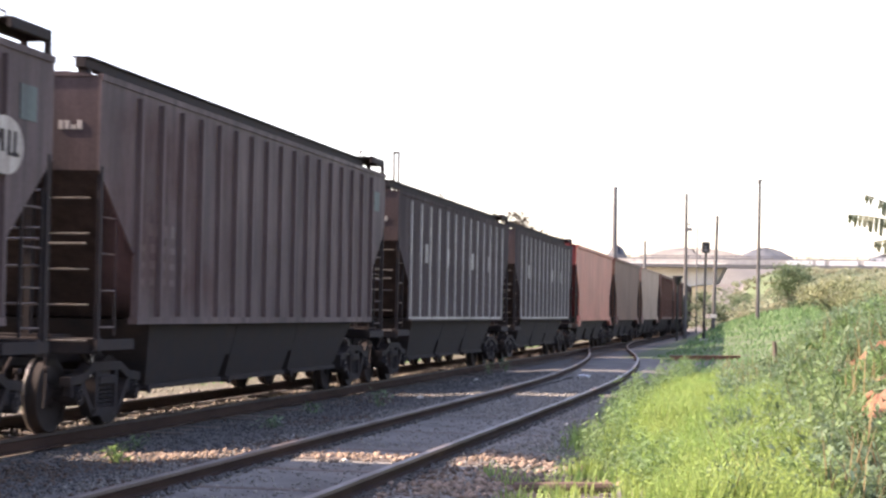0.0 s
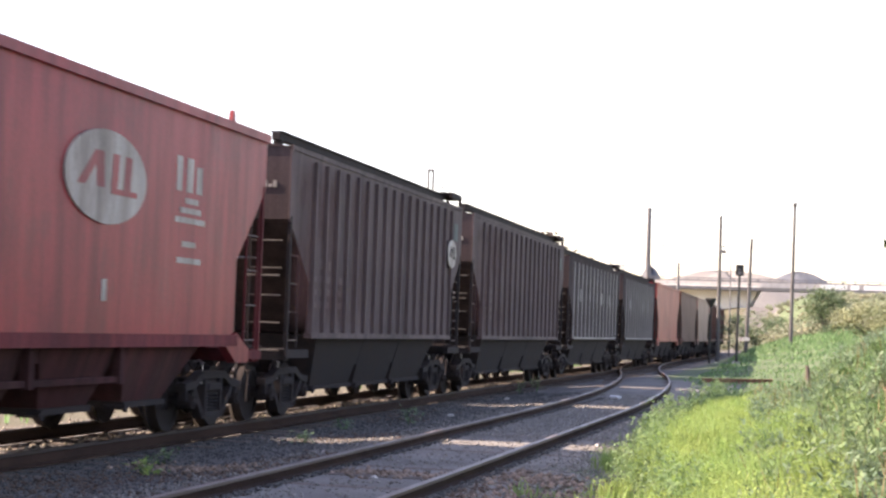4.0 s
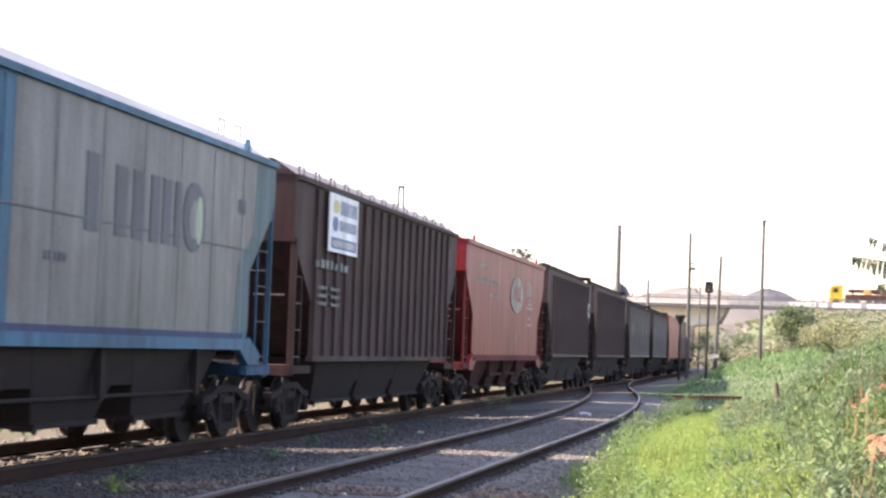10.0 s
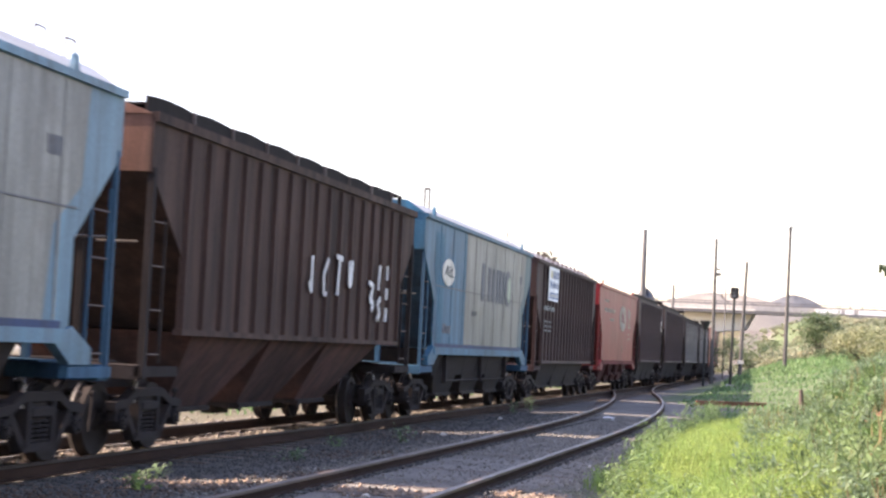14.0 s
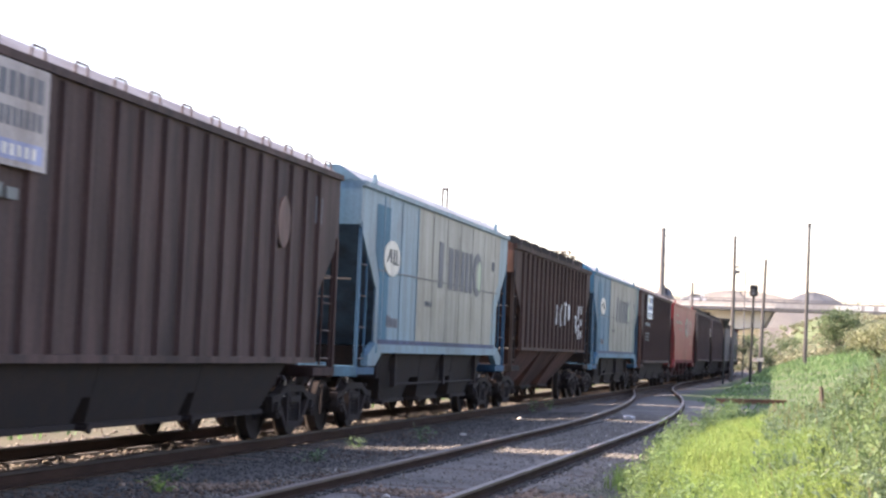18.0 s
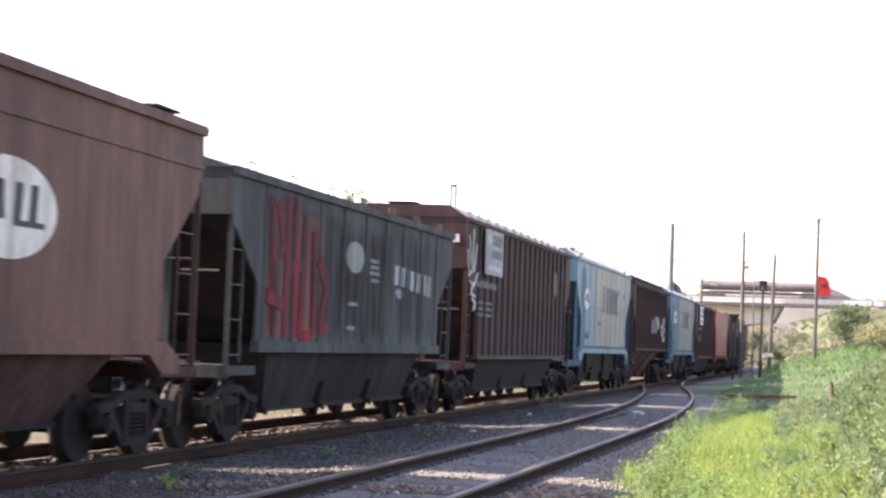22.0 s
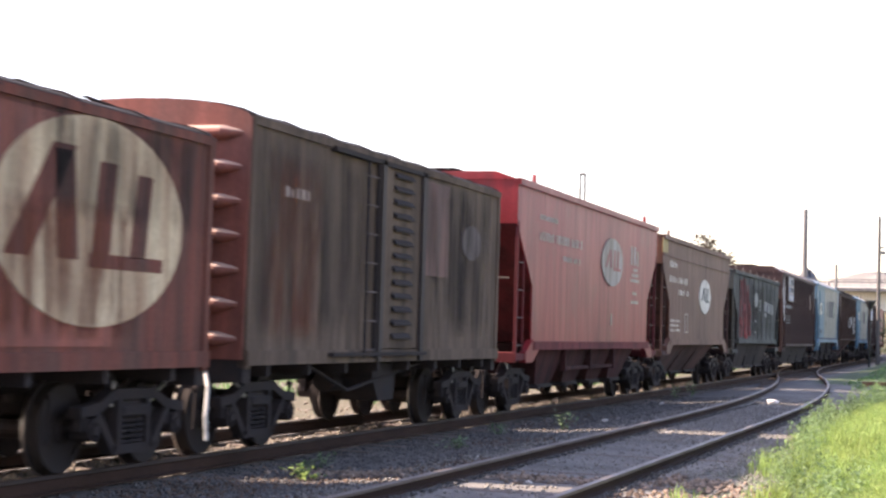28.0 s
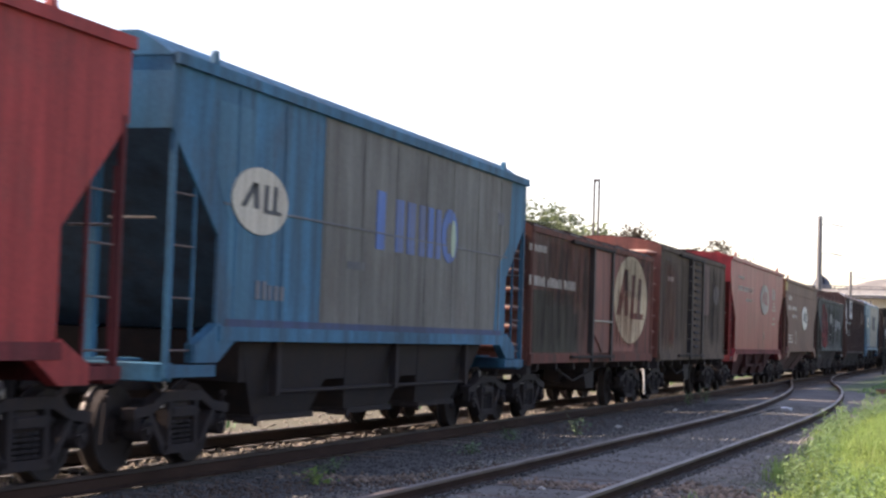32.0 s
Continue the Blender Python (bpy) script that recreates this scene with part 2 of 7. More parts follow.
M_BLUE2 = paint("greyed_blue_paint", (0.042, 0.14, 0.21), (0.042, 0.095, 0.135), 0.9, 0.65, 0.1)
M_NAVY2 = paint("navy_stripe_paint", (0.03, 0.05, 0.11), (0.04, 0.05, 0.075), 0.7)
M_PALEGREEN = paint("pale_green_marks", (0.30, 0.38, 0.27), (0.25, 0.29, 0.23), 0.7)
M_TAN2 = paint("dull_brown_paint", (0.072, 0.043, 0.037), (0.034, 0.026, 0.025), 0.9, 0.75, 0.1)
M_GREYBLUE = paint("dull_grey_blue_paint", (0.04, 0.11, 0.18), (0.04, 0.075, 0.11), 0.8, 0.7, 0.1)
M_GREYPANEL = paint("brown_stained_grey_paint", (0.118, 0.115, 0.106), (0.076, 0.070, 0.062), 0.8)
M_TEAL = paint("greyed_teal_paint", (0.07, 0.125, 0.145), (0.06, 0.09, 0.10), 0.8, 0.55, 0.15)
# near-white concrete: the glare on the far abutment is in the colour
M_GLAREWALL = material("glare_pale_concrete", (0.78, 0.75, 0.68), 0.95, 0.0, (0.62, 0.57, 0.49), 0.6, 0.25, (1, 1, 0.5), 4, 0.1)
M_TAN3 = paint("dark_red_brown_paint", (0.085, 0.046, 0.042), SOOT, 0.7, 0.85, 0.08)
M_COVER = material("dark_rubber_cover", (0.022, 0.019, 0.019), 0.9, 0.0, (0.04, 0.033, 0.031), 0.5, 3, spec=0.1)
M_ORANGE2 = paint("rusty_orange_red_paint", (0.20, 0.062, 0.046), (0.09, 0.043, 0.037), 0.8)
M_ORANGE3 = paint("bright_rust_red_paint", (0.21, 0.062, 0.043), (0.085, 0.04, 0.035), 0.85)
M_HOSE = material("pale_hose_rubber", (0.55, 0.54, 0.52), 0.6, 0.0, (0.40, 0.38, 0.36), 0.6, 8)
M_CONCRETE2 = material("grey_concrete", (0.155, 0.15, 0.15), 0.9, 0.0, (0.10, 0.097, 0.095), 0.6, 1.5, (1, 1, 0.4), 30, 0.2)
M_ASPHALT = material("asphalt", (0.05, 0.05, 0.05), 0.9, 0.0, (0.07, 0.07, 0.07), 0.6, 1)
M_SAND = material("pale_sandy_earth", (0.195, 0.185, 0.167), 0.95, 0.0, (0.155, 0.145, 0.13), 0.7, 0.05, (1, 1, 3), 2, 0.2)
M_LIMEWHITE = material("whitewashed_barrier", (0.80, 0.79, 0.76), 0.8, 0.0, (0.66, 0.64, 0.60), 0.5, 1.0)
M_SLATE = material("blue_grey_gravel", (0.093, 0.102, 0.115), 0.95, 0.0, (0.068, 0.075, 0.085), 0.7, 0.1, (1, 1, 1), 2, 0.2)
M_YELLOWPAINT = paint("yellow_truck_paint", (0.65, 0.45, 0.05), (0.5, 0.35, 0.06), 0.4)
M_REDPAINT = paint("red_truck_paint", (0.5, 0.03, 0.03), (0.35, 0.03, 0.03), 0.4)
M_CARWHITE = paint("white_car_paint", (0.80, 0.80, 0.80), (0.68, 0.67, 0.65), 0.4, 0.3, 0.5)
M_TANK = paint("dark_tank_paint", (0.20, 0.18, 0.175), (0.13, 0.11, 0.11), 0.6)
M_FRAME = material("sooty_steel", (0.025, 0.0215, 0.0225), 0.8, 0.0, (0.05, 0.035, 0.03), 0.5, 4, (1, 1, 1), 40, 0.2, spec=0.12)
M_IRON = material("bare_worn_steel", (0.34, 0.325, 0.31), 0.42, 0.9, (0.12, 0.08, 0.06), 0.5, 6)
M_WHEEL = material("worn_wheel_rim", (0.028, 0.023, 0.022), 0.75, 0.0, (0.035, 0.026, 0.023), 0.6, 6, spec=0.15)
M_RAIL = material("rusty_rail", (0.052, 0.029, 0.021), 0.9, 0.0, (0.03, 0.02, 0.017), 0.6, 5, (1, 0.3, 1), 50, 0.2, spec=0.1)
M_RAILDARK = material("dark_rail_head", (0.05, 0.034, 0.028), 0.6, 0.3, (0.03, 0.021, 0.018), 0.6, 5, (1, 0.2, 1))
M_RAILTOP = material("worn_rail_head", (0.17, 0.135, 0.115), 0.45, 0.4, (0.09, 0.05, 0.038), 0.5, 5, (1, 0.2, 1))
M_TIE = material("weathered_sleeper_wood", (0.15, 0.118, 0.10), 0.9, 0.0, (0.075, 0.058, 0.05), 0.7, 6, (0.4, 3, 1), 60, 0.4, random_value=0.3)
M_BALLAST = material("grey_crushed_stone", (0.235, 0.219, 0.193), 0.9, 0.0, (0.145, 0.137, 0.122), 0.6, 8, (1, 1, 1), 30, 0.6, island=0.26)
# darker stone; beside the train it carries the train's shade
M_BALLASTDARK = material("dark_crushed_stone", (0.10, 0.097, 0.093), 0.85, 0.0, (0.058, 0.053, 0.05), 0.6, 8, (1, 1, 1), 30, 0.6, island=0.3)
M_BRICKBIT = material("brown_stone_rubble", (0.245, 0.18, 0.135), 0.9, 0.0, (0.14, 0.098, 0.072), 0.6, 8, (1, 1, 1), 30, 0.6, island=0.5)
M_LITTER = material("brown_leaf_litter", (0.115, 0.078, 0.056), 0.95, 0.0, (0.065, 0.045, 0.035), 0.6, 8, (1, 1, 1), 30, 0.4, island=0.45)
M_WOOD = material("grey_weathered_pole", (0.115, 0.108, 0.104), 0.9, 0.0, (0.065, 0.06, 0.057), 0.7, 3, (6, 6, 0.5), 60, 0.3)
M_CONCRETE = material("pale_concrete", (0.42, 0.40, 0.37), 0.9, 0.0, (0.28, 0.26, 0.24), 0.6, 2, (1, 1, 0.4), 40, 0.2)
M_GRASS = material("sunlit_grass", (0.205, 0.325, 0.095), 0.6, 0.0, (0.315, 0.38, 0.11), 0.8, 0.9, (1, 1, 1), 20, 0, island=0.35, thin=0.45)
M_WEED = material("green_weed_leaves", (0.135, 0.208, 0.115), 0.45, 0.0, (0.20, 0.262, 0.155), 0.8, 0.7, (1, 1, 1), 20, 0, island=0.4, thin=0.4)
M_WEED3 = material("yellowish_weed_leaves", (0.14, 0.235, 0.09), 0.5, 0.0, (0.19, 0.255, 0.115), 0.8, 0.7, (1, 1, 1), 20, 0, island=0.4, thin=0.4)
M_WEED2 = material("weed_stalks", (0.10, 0.18, 0.075), 0.6, 0.0, (0.15, 0.20, 0.09), 0.8, 0.7, (1, 1, 1), 20, 0, island=0.4, thin=0.4)
M_MEADOW = material("meadow_blades", (0.125, 0.235, 0.095), 0.6, 0.0, (0.165, 0.255, 0.11), 0.8, 0.3, (1, 1, 1), 8, 0, island=0.35, thin=0.4)
# far tree leaves lightened, with some haze in the colour
M_LEAF2 = material("pale_green_leaves", (0.13, 0.165, 0.085), 0.6, 0.0, (0.16, 0.185, 0.10), 0.8, 0.5, (1, 1, 1), 10, 0, island=0.4, thin=0.4)
M_LEAF3 = material("grey_green_leaves", (0.09, 0.08, 0.06), 0.7, 0.0, (0.12, 0.10, 0.08), 0.8, 0.5, (1, 1, 1), 10, 0, island=0.4, thin=0.4)
# embankment scrub kept pale: distance haze is put into its leaf colours
M_SLOPE = material("hazy_scrub_leaves", (0.245, 0.28, 0.185), 0.7, 0.0, (0.30, 0.31, 0.21), 0.9, 0.06, (1, 1, 1), 3, 0, island=0.3, thin=0.4)
M_SLOPE2 = material("hazy_dry_scrub_leaves", (0.30, 0.29, 0.20), 0.7, 0.0, (0.26, 0.28, 0.18), 0.9, 0.06, (1, 1, 1), 3, 0, island=0.3, thin=0.4)
M_SKYBLUE = paint("faded_sky_blue_paint", (0.072, 0.168, 0.238), (0.075, 0.125, 0.165), 0.85, 0.46, 0.24)
# darker blue for slope sheets, with the shade of the recess in it
M_BLUESHADE = paint("shaded_blue_paint", (0.04, 0.08, 0.125), (0.028, 0.042, 0.06), 0.8)
# discharge bays are a darker red than the sides
M_REDDARK = paint("dark_red_paint", (0.06, 0.022, 0.022), (0.03, 0.018, 0.018), 0.85, 0.85, 0.08)
M_RED2 = paint("deep_red_paint", (0.30, 0.033, 0.031), (0.19, 0.03, 0.028), 0.6)
M_MARK = paint("nearly_vanished_marks", (0.135, 0.105, 0.10), (0.07, 0.052, 0.05), 0.9)
M_BOXMIX = paint("sooty_green_over_red_paint", (0.125, 0.058, 0.045), (0.06, 0.047, 0.038), 0.95, 0.8, 0.1)
M_BANANA = material("banana_leaf", (0.07, 0.095, 0.05), 0.5, 0.0, (0.30, 0.29, 0.20), 0.9, 3.5, (1, 1, 1), 12, 0, island=0.3, thin=0.35)
M_STEM = material("banana_stem", (0.16, 0.16, 0.07), 0.7, 0.0, (0.10, 0.07, 0.04), 0.7, 3, (2, 2, 0.5), 30, 0.3)
M_OLDWOOD = material("split_grey_brown_wood", (0.15, 0.10, 0.075), 0.9, 0.0, (0.08, 0.055, 0.045), 0.7, 6, (0.5, 4, 4), 60, 0.4)
# roof paints kept pale, with the sun on the bevel in their colour
M_ROOFSUN = material("sunlit_roof_paint", (0.34, 0.31, 0.30), 0.7, 0.0, (0.22, 0.19, 0.185), 0.7, 2.0, (1, 0.5, 1), 25, 0.1)
M_ROOFPALE = material("sunlit_pale_roof_paint", (0.46, 0.47, 0.46), 0.6, 0.0, (0.33, 0.33, 0.32), 0.7, 2.0, (1, 0.5, 1), 25, 0.1)
M_TREAD = material("polished_wheel_tread", (0.42, 0.40, 0.38), 0.32, 1.0, (0.14, 0.12, 0.11), 0.7, 5)
# pale colour for rib tops, with the sunlight painted in
M_LEDGE = material("sunlit_ledge_paint", (0.40, 0.27, 0.22), 0.8, 0.0, (0.27, 0.16, 0.12), 0.7, 4)
M_RUSTEND = paint("blotched_rust_orange_paint", (0.15, 0.072, 0.05), (0.06, 0.04, 0.034), 0.95)
M_OLIVEPATCH = paint("dark_olive_overpaint", (0.058, 0.053, 0.041), (0.038, 0.032, 0.027), 0.9, 0.85, 0.08)
M_SOOTWASH = paint("sooty_brown_stain", (0.045, 0.033, 0.03), (0.028, 0.024, 0.023), 0.9)
M_RUSTY = material("bright_rusty_iron", (0.22, 0.10, 0.06), 0.8, 0.2, (0.12, 0.06, 0.04), 0.7, 4, (1, 1, 1), 50, 0.3)
M_BALLAST2 = material("pale_crushed_stone", (0.225, 0.195, 0.155), 0.9, 0.0, (0.16, 0.135, 0.11), 0.6, 8, (1, 1, 1), 30, 0.6, island=0.45)
M_DRY = material("dry_stalks", (0.25, 0.20, 0.10), 0.8, 0.0, (0.17, 0.13, 0.07), 0.8, 1, (1, 1, 1), 20, 0, island=0.35, thin=0.3)
M_LEAF = material("tree_leaves", (0.11, 0.16, 0.085), 0.55, 0.0, (0.16, 0.20, 0.10), 0.8, 0.5, (1, 1, 1), 10, 0, island=0.4, thin=0.35)
M_YELLOWLEAF = material("yellow_flowering_leaves", (0.20, 0.235, 0.125), 0.6, 0.0, (0.30, 0.285, 0.16), 0.9, 0.8, (1, 1, 1), 10, 0, island=0.4, thin=0.35)
M_BARK = material("grey_bark", (0.14, 0.11, 0.09), 0.9, 0.0, (0.08, 0.06, 0.05), 0.6, 4, (4, 4, 0.8), 40, 0.5)
M_CLAY = material("red_clay", (0.24, 0.118, 0.072), 0.95, 0.0, (0.11, 0.062, 0.043), 0.7, 3, (1, 1, 1), 30, 0.5)
M_BLACK = material("black_enamel", (0.02, 0.02, 0.02), 0.5, 0.0, (0.04, 0.04, 0.04), 0.5, 5)


def ground_material():
    m = material("yard_ground", (0.19, 0.178, 0.16), 0.95, 0.0, (0.10, 0.091, 0.082), 0.8, 0.9, (1, 1, 1), 22, 0.9)
    t = m.node_tree
    n, l = t.nodes, t.links
    p = n["Principled BSDF"]
    hsv = p.inputs["Base Color"].links[0].from_node
    attr = n.new("ShaderNodeVertexColor")
    attr.layer_name = "cover"
    sep = n.new("ShaderNodeSeparateColor")
    l.new(attr.outputs[0], sep.inputs[0])
    wob = n.new("ShaderNodeTexNoise")
    wob.inputs["Scale"].default_value, wob.inputs["Detail"].default_value = 1.3, 6
    tc = n.new("ShaderNodeTexCoord")
    l.new(tc.outputs["Object"], wob.inputs["Vector"])
    # the train's shade on the ground, put into the colour along its track
    shade_mix = n.new("ShaderNodeMix")
    shade_mix.data_type = "RGBA"
    shade_mix.inputs[7].default_value = (0.075, 0.069, 0.066, 1)
    l.new(hsv.outputs[0], shade_mix.inputs[6])
    shade_amount = n.new("ShaderNodeMath")
    shade_amount.operation = "MULTIPLY"
    shade_amount.inputs[1].default_value = 0.75
    l.new(attr.outputs["Alpha"], shade_amount.inputs[0])
    l.new(shade_amount.outputs[0], shade_mix.inputs[0])
    last = shade_mix.outputs[2]
    for channel, one, two in (("Red", (0.065, 0.105, 0.045), (0.092, 0.118, 0.056)), ("Green", (0.105, 0.082, 0.058), (0.066, 0.076, 0.04)),
                              ("Blue", (0.20, 0.165, 0.12), (0.155, 0.135, 0.095))):
        c = n.new("ShaderNodeMix")
        c.data_type = "RGBA"
        c.inputs[6].default_value, c.inputs[7].default_value = (*one, 1), (*two, 1)
        l.new(wob.outputs["Fac"], c.inputs[0])
        add = n.new("ShaderNodeMath")
        add.operation = "ADD"
        l.new(sep.outputs[channel], add.inputs[0])
        l.new(wob.outputs["Fac"], add.inputs[1])
        edge = n.new("ShaderNodeMapRange")
        edge.inputs["From Min"].default_value, edge.inputs["From Max"].default_value = 0.85, 1.15
        l.new(add.outputs[0], edge.inputs["Value"])
        mix = n.new("ShaderNodeMix")
        mix.data_type = "RGBA"
        l.new(edge.outputs[0], mix.inputs[0])
        l.new(last, mix.inputs[6])
        l.new(c.outputs[2], mix.inputs[7])
        last = mix.outputs[2]
    l.new(last, p.inputs["Base Color"])
    return m


M_GROUND = ground_material()


# ---- mesh helpers ----
def part(name, bm, mat, parent=None, label=""):
    """Links a bmesh as one mesh object, under parent if given."""
    me = bpy.data.meshes.new(name)
    bm.to_mesh(me)
    bm.free()
    me.materials.append(mat)
    ob = new(name, me)
    if parent:
        ob.parent = parent
    if label:
        ob["label"] = label
    return ob


def shared(name, me, parent, m=None, label=""):
    ob = new(name, me)
    ob.parent = parent
    if m is not None:
        ob.matrix_basis = m
    if label:
        ob["label"] = label
    return ob


def box(bm, x0, x1, y0, y1, z0, z1, bevel=0.0):
    r = bmesh.ops.create_cube(bm, size=1, matrix=Matrix.LocRotScale(((x0 + x1) / 2, (y0 + y1) / 2, (z0 + z1) / 2), None, (x1 - x0, y1 - y0, z1 - z0)))
    if bevel:
        vs = set(r["verts"])
        bmesh.ops.bevel(bm, geom=[e for e in bm.edges if e.verts[0] in vs and e.verts[1] in vs], offset=bevel, segments=1, affect="EDGES")
    return bm


def solid(bm, outline, axis, lo, hi):
    """A prism: outline in the plane across axis ('x': points are y, z; 'y': x, z; 'z': x, y), from lo to hi."""
    def at(p, d):
        return {"x": (d, p[0], p[1]), "y": (p[0], d, p[1]), "z": (p[0], p[1], d)}[axis]
    low, high = [bm.verts.new(at(p, lo)) for p in outline], [bm.verts.new(at(p, hi)) for p in outline]
    faces = [bm.faces.new(low), bm.faces.new(high)]
    for i in range(len(outline)):
        j = (i + 1) % len(outline)
        faces.append(bm.faces.new((low[i], low[j], high[j], high[i])))
    bmesh.ops.recalc_face_normals(bm, faces=faces)
    return bm


def rod(bm, a, b, r, r2=None, n=8):
    a, b = Vector(a), Vector(b)
    d = b - a
    bmesh.ops.create_cone(bm, cap_ends=True, segments=n, radius1=r, radius2=r if r2 is None else r2, depth=d.length,
                          matrix=Matrix.Translation((a + b) / 2) @ d.to_track_quat("Z", "Y").to_matrix().to_4x4())
    return bm


def mesh_of(name, bm, *mats):
    me = bpy.data.meshes.new(name)
    bm.to_mesh(me)
    bm.free()
    for m in mats:
        me.materials.append(m)
    return me


def B():
    return bmesh.new()


# ---- plan ----
TRACK_X = -9.0                 # the train's track
NEAR_X = -4.42                 # the empty track before it
GAUGE = 1.6
BEND_1, BEND_2, R_1, R_2 = 95.0, 150.0, 2500.0, 330.0


def main_line(s):
    """Place and heading of the train's track, s metres along it: straight, then bending to the left."""
    if s <= BEND_1:
        return TRACK_X, s, 0.0
    a1 = (min(s, BEND_2) - BEND_1) / R_1
    x, y = TRACK_X - R_1 * (1 - math.cos(a1)), BEND_1 + R_1 * math.sin(a1)
    if s <= BEND_2:
        return x, y, a1
    a2 = a1 + (s - BEND_2) / R_2
    return x - R_2 * (math.cos(a1) - math.cos(a2)), y + R_2 * (math.sin(a2) - math.sin(a1)), a2


def near_line(s):
    """The empty track: parallel, then an S towards the train's track."""
    start, half, k = 30.4, 36.7, 4.58 / (2 * 36.7 ** 2)
    u = min(max(s - start, 0), 2 * half)
    if u <= half:
        return NEAR_X - k * u * u, s, 2 * k * u
    w = 2 * half - u
    return NEAR_X - 4.58 + k * w * w, s, 2 * k * w


def smooth(a, b, v):
    u = min(max((v - a) / (b - a), 0), 1)
    return u * u * (3 - 2 * u)


def ground_z(x, y):
    """Height of the ground."""
    z = -0.2
    z += 0.08 * noise.noise((x * 0.25, y * 0.25, 0.3)) * smooth(1.2, 3, abs(x - NEAR_X)) * smooth(2, 4, abs(x - TRACK_X))
    if y < 110:
        z += 0.06 * (1 - smooth(1.3, 2.3, abs(x - near_line(y)[0]))) * smooth(-7.4, -6.6, x)
    near = smooth(-1.2, 2.7, x) * (1.15 * smooth(8, 20, y) + 0.35)
    far = smooth(-1.0, 1.5, x) * (0.35 + 1.15 * (1 - smooth(40, 56, y)))
    bank = near + (far - near) * smooth(24, 34, y)
    z += bank * (1 + 0.25 * noise.noise((x * 0.4, y * 0.3, 1.7)))
    if y > 45:
        z += 2.0 * smooth(54, 126, y) * smooth(-8, 0, x)
    if y > 140:
        # the highway embankment, cut where the line passes under the road
        bend = TRACK_X - 330 + math.sqrt(330 ** 2 - min(max(y - 150, 0), 230) ** 2)
        z += 6.9 * smooth(140, 288, y) * smooth(4, 27, x - bend) * (1 - smooth(300, 340, y) * 0.3)
    return z


# ---- ground ----
def ground():
    xs = sorted(set([-900, -500, -300, -200, -140, -100, -75, -55, -45, -36, -30, -26, -22] + [round(-20 + 0.5 * i, 2) for i in range(53)]
                    + [8, 10, 13, 17, 22, 30, 40, 55, 75, 110, 160, 230, 320, 500, 900]))
    ys = sorted(set([-200, -80, -30, -12, -4] + [round(0.5 * i, 2) for i in range(121)] + list(range(62, 150, 3)) + list(range(150, 345, 7))
                    + [370, 420, 500, 650, 900, 1400, 2200]))
    verts, cols = [], []
    for y in ys:
        for x in xs:
            verts.append((x, y, ground_z(x, y)))
            grass = smooth(-3.6, -2.2, x) * smooth(13, 18, y)
            if y > 60:
                grass = max(grass, smooth(-7.2, -5.0, x))
            grass = max(grass, smooth(40, 60, abs(x + 20)))
            clay = smooth(-10.4, -11.8, x) * (1 - smooth(-45, -70, x))
            pale = smooth(140, 170, y) * (1 - smooth(-24, -16, x)) * 0.8
            # fourth value darkens the strip by the train, standing for its shade
            cols.append((0.7 * grass, 0.8 * clay * (1 - grass), pale * (1 - grass), smooth(-12.5, -11, x) * (1 - smooth(-7.0, -5.2, x))))
    w = len(xs)
    faces = [(j * w + i, j * w + i + 1, (j + 1) * w + i + 1, (j + 1) * w + i) for j in range(len(ys) - 1) for i in range(w - 1)]
    me = bpy.data.meshes.new("ground")
    me.from_pydata(verts, [], faces)
    layer = me.color_attributes.new("cover", "FLOAT_COLOR", "POINT")
    layer.data.foreach_set("color", [c for col in cols for c in col])
    me.polygons.foreach_set("use_smooth", [True] * len(faces))
    me.materials.append(M_GROUND)
    tagged(new("ground", me), "grey gravel yard with grass verge and clay", "ground", kind="structure")


ground()


# ---- tracks ----
def sweep(name, line, offset, outline, s0, s1, step, mat, parent):
    """A rail: outline (across, up) carried along a line of the plan."""
    verts, faces, n = [], [], len(outline)
    count = int((s1 - s0) / step) + 1
    for k in range(count + 1):
        s = min(s0 + k * step, s1)
        x, y, a = line(s)
        for u, v in outline:
            verts.append((x + (offset + u) * math.cos(a), y + (offset + u) * math.sin(a), v))
    for k in range(count):
        for i in range(n):
            j = (i + 1) % n
            faces.append((k * n + i, k * n + j, (k + 1) * n + j, (k + 1) * n + i))
    me = bpy.data.meshes.new(name)
    me.from_pydata(verts, [], faces)
    me.materials.append(mat)
    ob = new(name, me)
    ob.parent = parent
    return ob


RAIL_FOOT = [(-0.035, -0.035), (-0.012, -0.05), (-0.012, -0.14), (-0.07, -0.155), (-0.07, -0.17), (0.07, -0.17), (0.07, -0.155), (0.012, -0.14), (0.012, -0.05), (0.035, -0.035)]
RAIL_HEAD = [(-0.036, -0.036), (0.036, -0.036), (0.036, -0.006), (0.026, 0.0), (-0.026, 0.0), (-0.036, -0.006)]


RAIL_FOOT_LOW = [(u, -0.035 + (v + 0.035) * 0.62) for u, v in RAIL_FOOT]


def sleeper_mesh(seed):
    rnd = random.Random(seed)
    bm = box(B(), -1.35 - rnd.random() * 0.08, 1.35 + rnd.random() * 0.08, -0.11, 0.11, -0.34, -0.175, 0.012)
    for v in bm.verts:
        v.co += Vector((rnd.uniform(-0.02, 0.02), rnd.uniform(-0.012, 0.012), rnd.uniform(-0.008, 0.006)))
    return mesh_of("sleeper", bm, M_TIE)


SLEEPERS = [sleeper_mesh(i) for i in range(4)]


